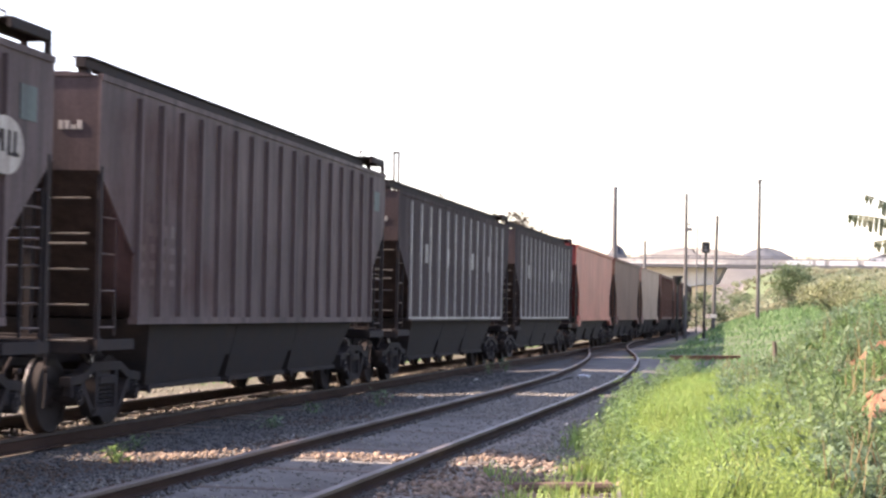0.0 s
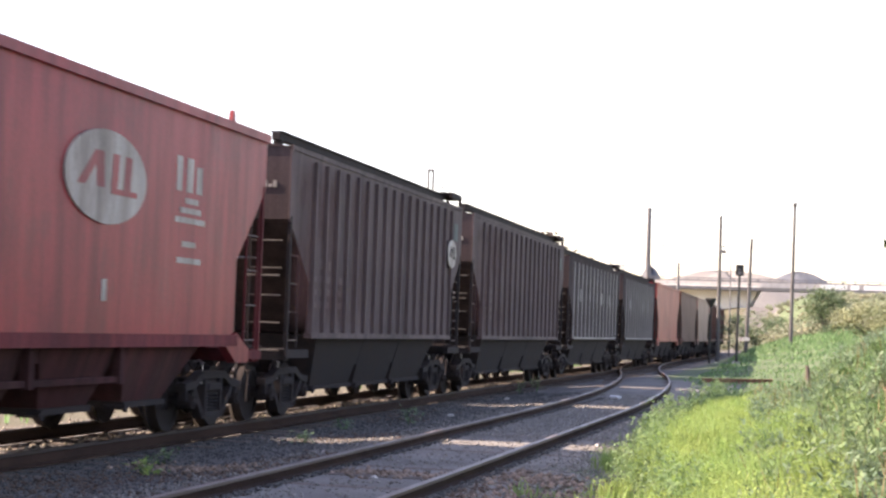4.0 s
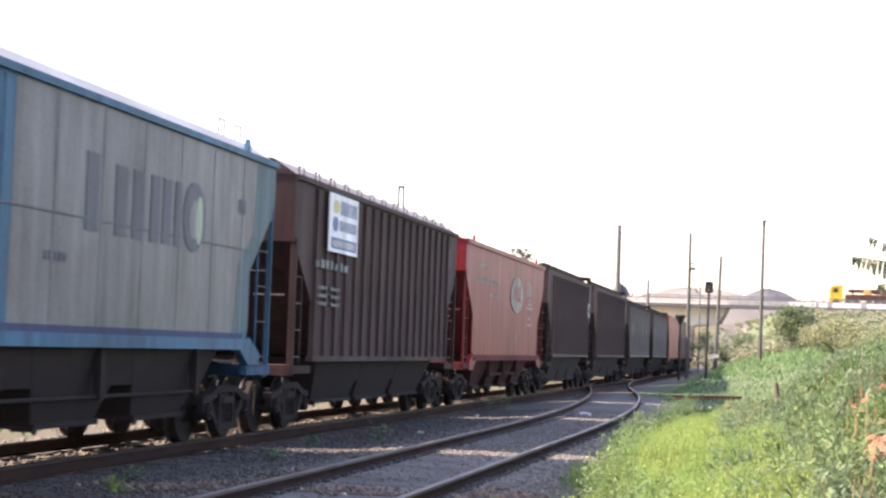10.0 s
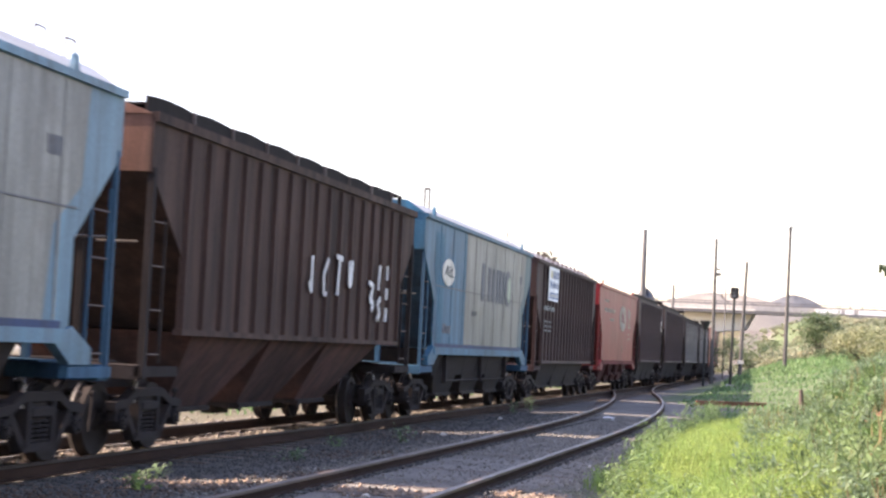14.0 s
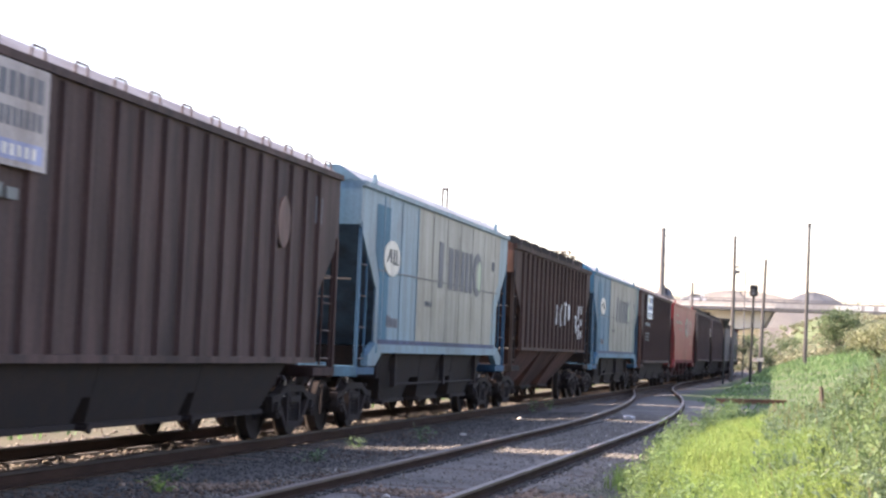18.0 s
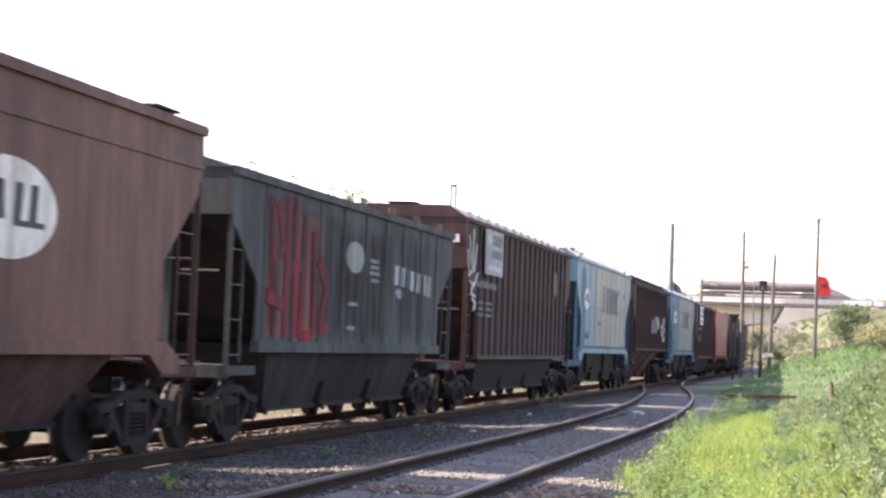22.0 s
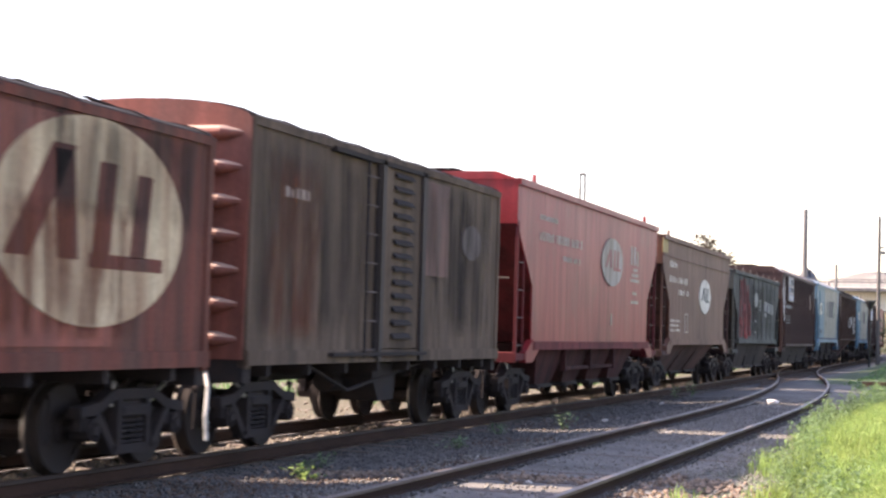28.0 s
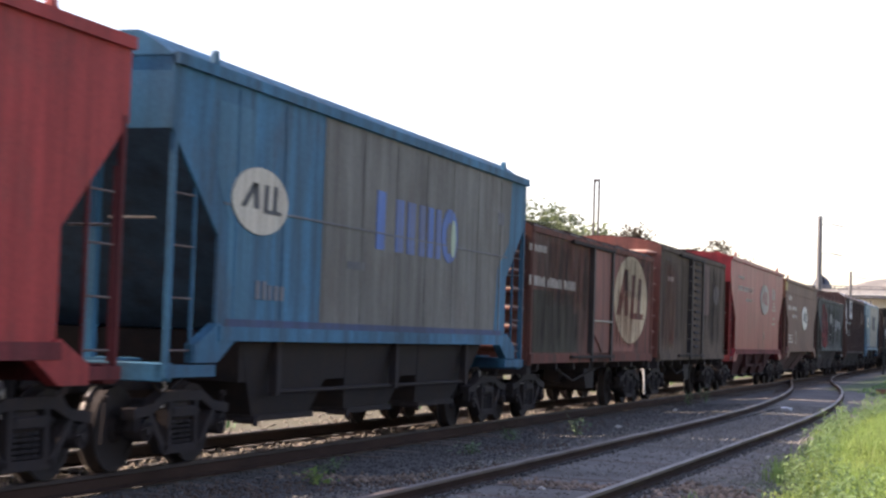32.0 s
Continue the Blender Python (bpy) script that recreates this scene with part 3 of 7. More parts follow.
def track(line, label, s0, s1, piece_to):
    rnd = random.Random(5)
    lift = 0.055 if line is near_line else 0.0
    top = tagged(new("railway_track"), label, "railway track", kind="structure")
    for side in (-1, 1):
        o = side * (GAUGE + 0.07) / 2
        rail = sweep("rail", line, o, RAIL_FOOT_LOW if line is near_line else RAIL_FOOT, s0, s1, 3.0, M_RAIL, top)
        sweep("rail_head", line, o, RAIL_HEAD, s0, s1, 3.0, M_RAILTOP if line is near_line else M_RAILDARK, rail)
    s = s0
    far = []
    while s < s1:
        x, y, a = line(s)
        m = pose(x + rnd.uniform(-0.04, 0.04), y, rnd.uniform(-0.03, 0.0) + lift * (1 - 0.35 * smooth(17, 27, s)), 0, 0, math.degrees(a) + rnd.uniform(-1.5, 1.5))
        if 2 < s < piece_to:
            shared("sleeper", SLEEPERS[rnd.randrange(4)], top, m)
        else:
            far.append(m)
        s += 0.62
    bm = B()
    for m in far:
        bmesh.ops.create_cube(bm, size=1, matrix=m @ Matrix.LocRotScale((0, 0, -0.255), None, (2.72, 0.22, 0.165)))
    tagged(part("far_sleepers", bm, M_TIE, top), kind="stuff")


track(main_line, "broad railway track with rusty rails on dark gravel", -175, 385, 60)
track(near_line, "empty rusty railway track with worn wooden sleepers", -60, 104, 70)


# ---- wagon parts ----
WHEEL_R = 0.42


def wheelset_mesh():
    """Axle with two wheels; the treads and rims are worn bright."""
    bm = B()
    rod(bm, (-1.02, 0, 0), (1.02, 0, 0), 0.07)
    for side in (-1, 1):
        x = side * 0.80
        rod(bm, (x - 0.05, 0, 0), (x + 0.05, 0, 0), WHEEL_R - 0.06, n=28)
        rod(bm, (x + side * 0.04, 0, 0), (x + side * 0.10, 0, 0), 0.15, 0.12, n=14)
        rod(bm, (side * 1.0, 0, 0), (side * 1.22, 0, 0), 0.11, n=12)
        for k in range(3):
            c = 2 * math.pi * k / 3
            rod(bm, (side * 1.21, 0.06 * math.cos(c), 0.06 * math.sin(c)), (side * 1.245, 0.06 * math.cos(c), 0.06 * math.sin(c)), 0.022, n=6)
    dark = len(bm.faces)
    for side in (-1, 1):
        x, n = side * 0.80, 28
        profile = [(x - side * 0.07, WHEEL_R - 0.08), (x - side * 0.09, WHEEL_R + 0.028), (x - side * 0.06, WHEEL_R + 0.028), (x - side * 0.045, WHEEL_R),
                   (x + side * 0.07, WHEEL_R - 0.004), (x + side * 0.07, WHEEL_R - 0.08)]
        rings = [[bm.verts.new((px, r * math.cos(2 * math.pi * k / n), r * math.sin(2 * math.pi * k / n))) for px, r in profile] for k in range(n)]
        for k in range(n):
            for i in range(len(profile) - 1):
                bm.faces.new((rings[k][i], rings[k][i + 1], rings[(k + 1) % n][i + 1], rings[(k + 1) % n][i]))
    bm.faces.ensure_lookup_table()
    for k, f in enumerate(bm.faces[dark:]):
        f.material_index = 2 if k % 5 == 1 else 1
    bmesh.ops.recalc_face_normals(bm, faces=bm.faces[:])
    return mesh_of("wheelset", bm, M_FRAME, M_WHEEL, M_TREAD)


def side_frame_mesh():
    """A cast frame: arched top chord, dipping bottom chord, columns, jaws over the axle ends, springs between."""
    bm = B()

    def bar(pts, r, x=0.07):
        for a, b in zip(pts, pts[1:]):
            d = Vector((b[0] - a[0], b[1] - a[1])).normalized()
            n = Vector((-d.y, d.x)) * r
            e = d * r * 0.4
            solid(bm, [(a[0] + n.x - e.x, a[1] + n.y - e.y), (b[0] + n.x + e.x, b[1] + n.y + e.y), (b[0] - n.x + e.x, b[1] - n.y + e.y), (a[0] - n.x - e.x, a[1] - n.y - e.y)], "x", -x, x)
    bar([(-1.02, 0.585), (-0.68, 0.62), (-0.40, 0.735), (0.40, 0.735), (0.68, 0.62), (1.02, 0.585)], 0.05)
    bar([(-0.70, 0.56), (-0.38, 0.21), (0.38, 0.21), (0.70, 0.56)], 0.045, 0.062)
    for s in (-1, 1):
        bar([(s * 0.29, 0.22), (s * 0.29, 0.72)], 0.04, 0.066)
        for d in (-0.125, 0.125):
            box(bm, -0.06, 0.06, s * 0.83 + d - 0.03, s * 0.83 + d + 0.03, 0.40, 0.60, 0.012)
        rod(bm, (-0.02, s * 0.83, 0.42), (0.10, s * 0.83, 0.42), 0.105, 0.095, n=14)
        rod(bm, (0.10, s * 0.83, 0.42), (0.115, s * 0.83, 0.42), 0.05, n=8)
    for k in (-0.16, 0, 0.16):
        for z in range(5):
            rod(bm, (-0.01, k, 0.265 + 0.05 * z), (-0.01, k, 0.295 + 0.05 * z), 0.068, n=9)
    box(bm, -0.10, 0.085, -0.25, 0.25, 0.515, 0.63, 0.02)
    return mesh_of("side_frame", bm, M_FRAME)


def bolster_mesh():
    bm = box(B(), -1.15, 1.15, -0.2, 0.2, 0.48, 0.68, 0.02)
    rod(bm, (0, 0, 0.6), (0, 0, 0.82), 0.25, n=14)
    for s in (-1, 1):
        box(bm, -0.95, 0.95, s * 0.45 - 0.06, s * 0.45 + 0.06, 0.28, 0.38)
    return mesh_of("bogie", bm, M_FRAME)


WHEELSET, SIDE_FRAME, BOLSTER = wheelset_mesh(), side_frame_mesh(), bolster_mesh()
COUPLER = mesh_of("coupler", rod(box(box(B(), -0.09, 0.09, -0.3, 0.4, 0.72, 0.92, 0.02), -0.16, 0.16, 0.32, 0.58, 0.66, 0.98, 0.05), (0.2, 0.4, 0.6), (0.2, 0.4, 0.95), 0.03), M_FRAME)
RUNG = mesh_of("rung", rod(B(), (0, -0.23, 0), (0, 0.23, 0), 0.011, n=6), M_MARK)
HOOP = mesh_of("grab_hoop", rod(rod(rod(B(), (0, -0.15, 0), (0, -0.14, 0.12), 0.014, n=6), (0, 0.15, 0), (0, 0.14, 0.12), 0.014, n=6), (0, -0.14, 0.12), (0, 0.14, 0.12), 0.014, n=6), M_MARK)
LEVER = mesh_of("brake_lever", rod(rod(rod(B(), (0, 0, 0.62), (0, 0.03, 0.86), 0.011, n=6), (0, 0.03, 0.86), (-0.07, 0.10, 0.92), 0.016, n=6), (-0.07, 0.10, 0.92), (-0.16, 0.12, 0.90), 0.016, n=6), M_IRON)
HANGER = mesh_of("brake_hanger", box(rod(B(), (0, 0, 0.30), (0, 0.05, 0.72), 0.016, n=6), -0.03, 0.03, 0.01, 0.09, 0.70, 0.76, 0.01), M_FRAME)
BIG_HOOP = mesh_of("grab_hoop", rod(rod(rod(B(), (0, -0.13, 0), (0, -0.12, 0.28), 0.013, n=6), (0, 0.13, 0), (0, 0.12, 0.28), 0.013, n=6), (0, -0.12, 0.28), (0, 0.12, 0.28), 0.013, n=6), M_MARK)
WHEELS = []


def running_gear(w, h):
    """Two bogies, couplers, air hoses."""
    for s in (-1, 1):
        y = s * (h - 1.02)
        bogie = shared("bogie", BOLSTER, w, pose(0, y, 0))
        for side in (-1, 1):
            shared("side_frame", SIDE_FRAME, bogie, pose(side * 1.12, 0, 0))
        for a in (-0.83, 0.83):
            ws = shared("wheelset", WHEELSET, bogie, pose(0, a, WHEEL_R), "worn steel wheelset")
            WHEELS.append((ws, a))
        shared("brake_lever", LEVER, w, pose(1.16, y - 0.42, 0.0))
        shared("brake_hanger", HANGER, w, pose(1.0, y - 1.32, 0))
        shared("brake_hanger", HANGER, w, pose(1.0, y + 1.24, 0))
        shared("coupler", COUPLER, w, pose(0, s * h, 0, 0, 0, 0 if s > 0 else 180))
        bm = B()
        pts = [(0.45, s * (h - 0.05), 0.85), (0.47, s * (h + 0.20), 0.7), (0.47, s * (h + 0.30), 0.45), (0.42, s * (h + 0.5), 0.36)]
        for p, q in zip(pts, pts[1:]):
            rod(bm, p, q, 0.022, n=6)
        part("air_hose", bm, M_FRAME, w)


SHIFT = [0.0]                # marks are set out from a point this far from the middle of the wagon


def plate(w, name, mat, y0, y1, z0, z1, x=1.46, label="", slant=0.0):
    """A painted mark or thin panel on the side of a wagon."""
    y0, y1 = y0 + SHIFT[0], y1 + SHIFT[0]
    bm = solid(B(), [(y0, z0), (y1, z0), (y1 + slant, z1), (y0 + slant, z1)], "x", x - 0.02, x)
    return part(name, bm, mat, w, label)


def oval(w, name, mat, yc, zc, ry, rz, x=1.46, label=""):
    yc += SHIFT[0]
    bm = solid(B(), [(yc + ry * math.cos(2 * math.pi * k / 40), zc + rz * math.sin(2 * math.pi * k / 40)) for k in range(40)], "x", x - 0.02, x)
    return part(name, bm, mat, w, label)


def badge(w, yc, zc, ry, rz, ground_mat, ink, x, label="pale oval badge with dark strokes"):
    """A round emblem: oval ground with slanted strokes and a line below."""
    o = oval(w, "badge", ground_mat, yc, zc, ry, rz, x, label)
    for u0, u1, s in ((-0.72, -0.54, 0.40), (-0.26, -0.08, -0.04), (0.08, 0.24, 0.03), (0.40, 0.56, 0.03)):
        plate(o, "stroke", ink, yc + u0 * ry, yc + u1 * ry, zc - 0.24 * rz, zc + 0.52 * rz, x + 0.004, slant=s * ry)
    plate(o, "stroke", ink, yc + 0.09 * ry, yc + 0.74 * ry, zc - 0.34 * rz, zc - 0.22 * rz, x + 0.006)
    return o


def under(w, h, sill, mat, bays=3, low=0.37, full=0.72, posts=(), reach=2.25, trough=0.0, beam=False, foot=1.12):
    """Discharge bays, centre sill and gates below a hopper body."""
    part("centre_sill", box(B(), -0.33, 0.33, -h + 0.1, h - 0.1, 0.74, 1.06), M_FRAME, w)
    inner = h - reach
    half = inner / bays
    if trough:
        tx = 1.355 - (1.36 - foot) * (sill - trough) / (sill - low - 0.1)
        bm = B()
        up = [bm.verts.new((x, y, sill)) for x, y in ((-1.355, -inner - 0.34), (1.355, -inner - 0.34), (1.355, inner + 0.34), (-1.355, inner + 0.34))]
        dn = [bm.verts.new((x, y, trough)) for x, y in ((-tx, -inner - 0.02), (tx, -inner - 0.02), (tx, inner + 0.02), (-tx, inner + 0.02))]
        bm.faces.new(up), bm.faces.new(dn[::-1])
        for k in range(4):
            bm.faces.new((up[k], dn[k], dn[(k + 1) % 4], up[(k + 1) % 4]))
        bmesh.ops.recalc_face_normals(bm, faces=bm.faces[:])
        part("hopper_trough", bm, mat, w)
    for i in range(bays):
        c = -inner + half * (2 * i + 1)
        bm = B()
        ty0, ty1 = (c - half if i else c - half - 0.35), (c + half if i < bays - 1 else c + half + 0.35)
        top = [(-1.36, ty0), (1.36, ty0), (1.36, ty1), (-1.36, ty1)]
        bot = [(-foot, c - half * full), (foot, c - half * full), (foot, c + half * full), (-foot, c + half * full)]
        up, dn = [bm.verts.new((x, y, sill)) for x, y in top], [bm.verts.new((x, y, low + 0.10)) for x, y in bot]
        bm.faces.new(up), bm.faces.new(dn[::-1])
        for k in range(4):
            bm.faces.new((up[k], dn[k], dn[(k + 1) % 4], up[(k + 1) % 4]))
        bmesh.ops.recalc_face_normals(bm, faces=bm.faces[:])
        bay = part("discharge_bay", bm, mat, w)
        part("gate", box(box(B(), -foot - 0.04, foot + 0.04, c - half * full - 0.04, c + half * full + 0.04, low + 0.03, low + 0.10), -0.12, 0.12, c - half * 0.2, c + half * 0.2, low - 0.1, low + 0.08), M_FRAME, bay)
        part("gate_shaft", rod(rod(B(), (foot - 0.17, c - half * full - 0.1, low + 0.04), (foot + 0.1, c - half * full - 0.1, low + 0.04), 0.03), (foot + 0.08, c - half * full - 0.1, low + 0.04), (foot + 0.11, c - half * full - 0.1, low + 0.04), 0.055, n=10), M_FRAME, bay)
    for y in posts:
        part("hanger_post", box(B(), 1.30, 1.40, y - 0.06, y + 0.06, 0.70, sill - 0.1), mat, w)
    if posts:
        part("hanger_rod", box(B(), 1.31, 1.37, posts[0], posts[-1], 0.72, 0.79) if beam else rod(B(), (1.34, posts[0], 0.74), (1.34, posts[-1], 0.74), 0.025, n=6), mat, w)


def ladder(w, y, z0, z1, x, mat, count, width=0.23):
    l = part("ladder", box(box(B(), x - 0.015, x + 0.015, y - width - 0.02, y - width + 0.01, z0 - 0.1, z1), x - 0.015, x + 0.015, y + width - 0.01, y + width + 0.02, z0 - 0.1, z1), mat, w)
    for i in range(count):
        shared("rung", RUNG, l, pose(x, y, z0 + (z1 - z0) * i / (count - 0.5)), "worn steel rung" if i == 0 else "")


SHEET_RIB = {}


def hopper(length, top, sill, mat, end_mat=None, ribs=0, bays=3, label="", under_mat=None, cut=1.1, hoops=0, knees=False,
           posts=(), full=0.72, band=0.0, fins=(), chamfer=0.14, platform=False, seams=0, ladder_mat=None, hatch_mat=None, gear_mat=None, slope_mat=None,
           rib_mat=None, roof_mat=None, trough=0.0, beam=False, coaming=False, end_ladder=False, apron=0.27, skirt=0.36, foot=1.12, post=0.03, sill_mat=None, sill_high=0.12):
    """A covered hopper wagon on two bogies; +x is the side that faces the yard."""
    h = length / 2
    end_mat = end_mat or mat
    gear_mat = gear_mat or end_mat
    ladder_mat = ladder_mat or gear_mat
    w = tagged(new("hopper_wagon"), label, "railway wagon", "wagons of the freight train")
    face = 1.44
    low_cut, hi_cut = sill + skirt * (top - sill), top - apron * (top - sill)
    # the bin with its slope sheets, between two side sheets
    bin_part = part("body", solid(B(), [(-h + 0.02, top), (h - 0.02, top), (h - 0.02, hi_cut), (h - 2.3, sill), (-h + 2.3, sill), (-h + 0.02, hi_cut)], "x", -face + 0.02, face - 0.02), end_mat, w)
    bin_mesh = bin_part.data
    # slope_mat, where given, darkens the down-facing sheets: recess shade in the colour
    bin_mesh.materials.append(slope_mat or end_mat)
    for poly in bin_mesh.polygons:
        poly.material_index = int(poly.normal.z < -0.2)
    outline = [(-h, top), (h, top), (h, hi_cut), (h - cut, low_cut), (h - cut, sill), (-h + cut, sill), (-h + cut, low_cut), (-h, hi_cut)]
    for side in (-1, 1):
        sheet = part("side_sheet", solid(B(), outline, "x", side * face - 0.016, side * face + 0.016), mat, w)
        if ribs:
            span = 2 * (h - cut) - 0.12
            key = (round(sill, 2), round(top, 2), (rib_mat or mat).name)
            if key not in SHEET_RIB:
                bm = B()
                low, high = [], []
                deep = 0.04 if rib_mat else 0.062
                for z, out in ((sill + 0.02, low), (top - 0.12, high)):
                    for y, x in ((-0.05, 0.0), (-0.036, deep), (0.036, deep), (0.05, 0.0)):
                        out.append(bm.verts.new((x, y, z)))
                bm.faces.new(low), bm.faces.new(high[::-1])
                for i in range(4):
                    bm.faces.new((low[i], low[(i + 1) % 4], high[(i + 1) % 4], high[i]))
                bmesh.ops.recalc_face_normals(bm, faces=bm.faces[:])
                SHEET_RIB[key] = mesh_of("rib", bm, rib_mat or mat)
            for k in range(ribs):
                y = -span / 2 + span * k / (ribs - 1)
                shared("rib", SHEET_RIB[key], sheet, pose(side * (face + 0.012), y, 0, 0, 0, 0 if side > 0 else 180))
        for k in range(seams):
            y = -h + cut + 0.25 + (2 * (h - cut) - 0.5) * k / (seams - 1)
            part("weld_strip", box(B(), side * (face + 0.02) - 0.012, side * (face + 0.02) + 0.012, y - 0.035, y + 0.035, sill + 0.03, top - 0.1), mat, sheet)
        if band:
            part("ridge", box(B(), side * (face + 0.02) - 0.015, side * (face + 0.02) + 0.02, -h + 0.1, h, band - 0.03, band + 0.03), mat, sheet)
        part("side_sill", box(B(), side * face - 0.05, side * face + 0.075, -h + cut, h - cut, sill - sill_high, sill + (0.03 if sill_high > 0.1 else 0.015)), sill_mat or mat, w)
        for s in (-1, 1):
            y = s * (h - 0.08)
            part("corner_post", solid(B(), [(y - post, 0.92), (y + post, 0.92), (y + post, hi_cut + 0.05), (y - post, hi_cut + 0.05)], "x", side * face - post, side * face + post * 0.8), gear_mat, w)
            if knees:
                a, c = s * (h - cut), s * (h - cut + 0.5)
                part("knee", solid(B(), [(s * (h - cut - 0.45), sill - 0.09), (a, sill + 0.06), (c, sill - 0.16), (c, sill - 0.34), (a, sill - 0.34)], "x", side * face - 0.06, side * face + 0.06), mat, w)
    # bevelled roof
    roof = part("roof", solid(B(), [(-face, top), (-1.05, top + chamfer), (1.05, top + chamfer), (face, top)], "y", -h, h), roof_mat or end_mat, w)
    # roof_mat paints the bevel sun-bright; the roof's end faces keep the end paint
    if roof_mat:
        roof_mesh = roof.data
        roof_mesh.materials.append(end_mat)
        for poly in roof_mesh.polygons:
            poly.material_index = int(abs(poly.normal.y) > 0.9)
    rim = top - 0.004 if roof_mat else top + 0.025
    out, drop = (0.035, 0.05) if coaming else (0.07, 0.09)
    chord = box(B(), face - 0.01, face + out, -h, h, top - drop, rim)
    box(chord, -face - out, -face + 0.01, -h, h, top - drop, rim)
    part("top_chord", chord, mat, w)
    board = part("running_board", box(B(), -0.32, 0.32, -h, h, top + chamfer + 0.03, top + chamfer + 0.055), M_FRAME, w)
    for k in range(6):
        y = -h + 0.3 + k * (length - 0.6) / 5
        part("board_bracket", box(B(), -0.3, 0.3, y - 0.03, y + 0.03, top + chamfer - 0.02, top + chamfer + 0.03), M_FRAME, board)
    for k in range(5):
        y = -h + (k + 0.5) * length / 5
        for s in (-1, 1):
            part("roof_hatch", box(B(), s * 0.68 - 0.3, s * 0.68 + 0.3, y - 0.5, y + 0.5, top + chamfer - 0.02, top + chamfer + 0.03, 0.02), hatch_mat or roof_mat or end_mat, w)
    if coaming:
        # raised walkway beams along the roof, and a stepping frame at the leading end
        for x in (-1.25, 1.12):
            beam_part = part("roof_walkway", box(box(B(), x, x + 0.13, -h + 0.02, h - 0.95, top + 0.10, top + 0.215, 0.01), x - 0.04, x + 0.17, -h + 0.02, h - 0.95, top + 0.215, top + 0.23), M_FRAME, w)
            for k in range(8):
                y = -h + 0.15 + k * (length - 1.3) / 7
                part("walkway_bracket", box(B(), x, x + 0.13, y - 0.05, y + 0.05, top + 0.02, top + 0.10), M_FRAME, beam_part)
    if platform:
        y0, y1 = h - 1.0, h - 0.06
        p = part("roof_platform", box(box(box(B(), face - 0.05, face + 0.01, y0, y1, top + 0.17, top + 0.29, 0.01), 1.12, 1.18, y0, y1, top + 0.17, top + 0.29, 0.01), 1.12, face + 0.01, y1 - 0.06, y1, top + 0.17, top + 0.29, 0.01), M_FRAME, w)
        part("platform_deck", box(B(), 1.12, face, y0, y1 - 0.06, top + 0.27, top + 0.285), M_FRAME, p)
        for x in (1.15, face - 0.02):
            part("platform_leg", box(B(), x - 0.03, x + 0.03, y1 - 0.07, y1, top - 0.03, top + 0.17), M_FRAME, p)
        shared("grab_hoop", HOOP, w, pose(1.18, h - 0.75, top + 0.28))
    if end_ladder:
        for s in (-1, 1):
            stile = part("end_ladder", box(B(), 0.86, 0.89, s * (h + 0.01) - 0.02, s * (h + 0.01) + 0.02, 0.75, hi_cut + 0.1), gear_mat, w)
            for k in range(5):
                z = 1.05 + k * 0.40
                part("rung", rod(B(), (0.87, s * (h + 0.015), z), (face - 0.08, s * (h + 0.015), z), 0.012, n=6), M_IRON, stile)
    for s in (-1, 1):
        y = s * (h - 0.12)
        part("end_sill", box(B(), -face, face, y - 0.12, y + 0.12, 0.90, 1.08, 0.01), gear_mat, w)
        part("step", box(B(), face - 0.06, face + 0.04, min(s * (h - cut), s * h), max(s * (h - cut), s * h), 0.94, 1.06), gear_mat, w)
        for k in (-0.55, 0.55):
            part("end_brace", box(B(), k - 0.04, k + 0.04, s * (h - 0.2) - 0.05, s * (h - 0.2) + 0.05, 1.08, hi_cut), gear_mat, w)
        ladder(w, s * (h - 0.38), 1.2, low_cut + 0.62, face - 0.02, ladder_mat, 4)
        part("grab_iron", rod(B(), (face - 0.1, s * (h + 0.05), low_cut + 0.1), (face - 0.6, s * (h + 0.05), low_cut + 0.1), 0.014, n=6), M_IRON, w)
        part("brake_platform", box(B(), -0.9, 0.9, min(s * (h - 0.6), s * (h - 0.05)), max(s * (h - 0.6), s * (h - 0.05)), 1.085, 1.11), gear_mat, w)
        part("brake_rod", rod(B(), (1.15, s * (h - 0.75), 0.66), (1.15, s * (h - 0.35), 0.9), 0.02, n=6), M_FRAME, w)
    part("air_reservoir", rod(B(), (-0.4, h - 1.0, 1.25), (0.5, h - 1.0, 1.25), 0.15, n=12), M_FRAME, w)
    for k in range(hoops):
        y = -h + (k + 0.5) * length / hoops
        shared("grab_hoop", HOOP, w, pose(face - 0.05, y, top + 0.03))
    for y in fins:
        part("lifting_lug", solid(B(), [(y - 0.09, top), (y + 0.09, top), (y + 0.03, top + 0.2), (y - 0.03, top + 0.2)], "x", face - 0.08, face - 0.02), end_mat, w)
    under(w, h, sill - 0.02, under_mat or mat, bays, posts=posts, full=full, trough=trough, beam=beam, foot=foot)
    running_gear(w, h)
    return w


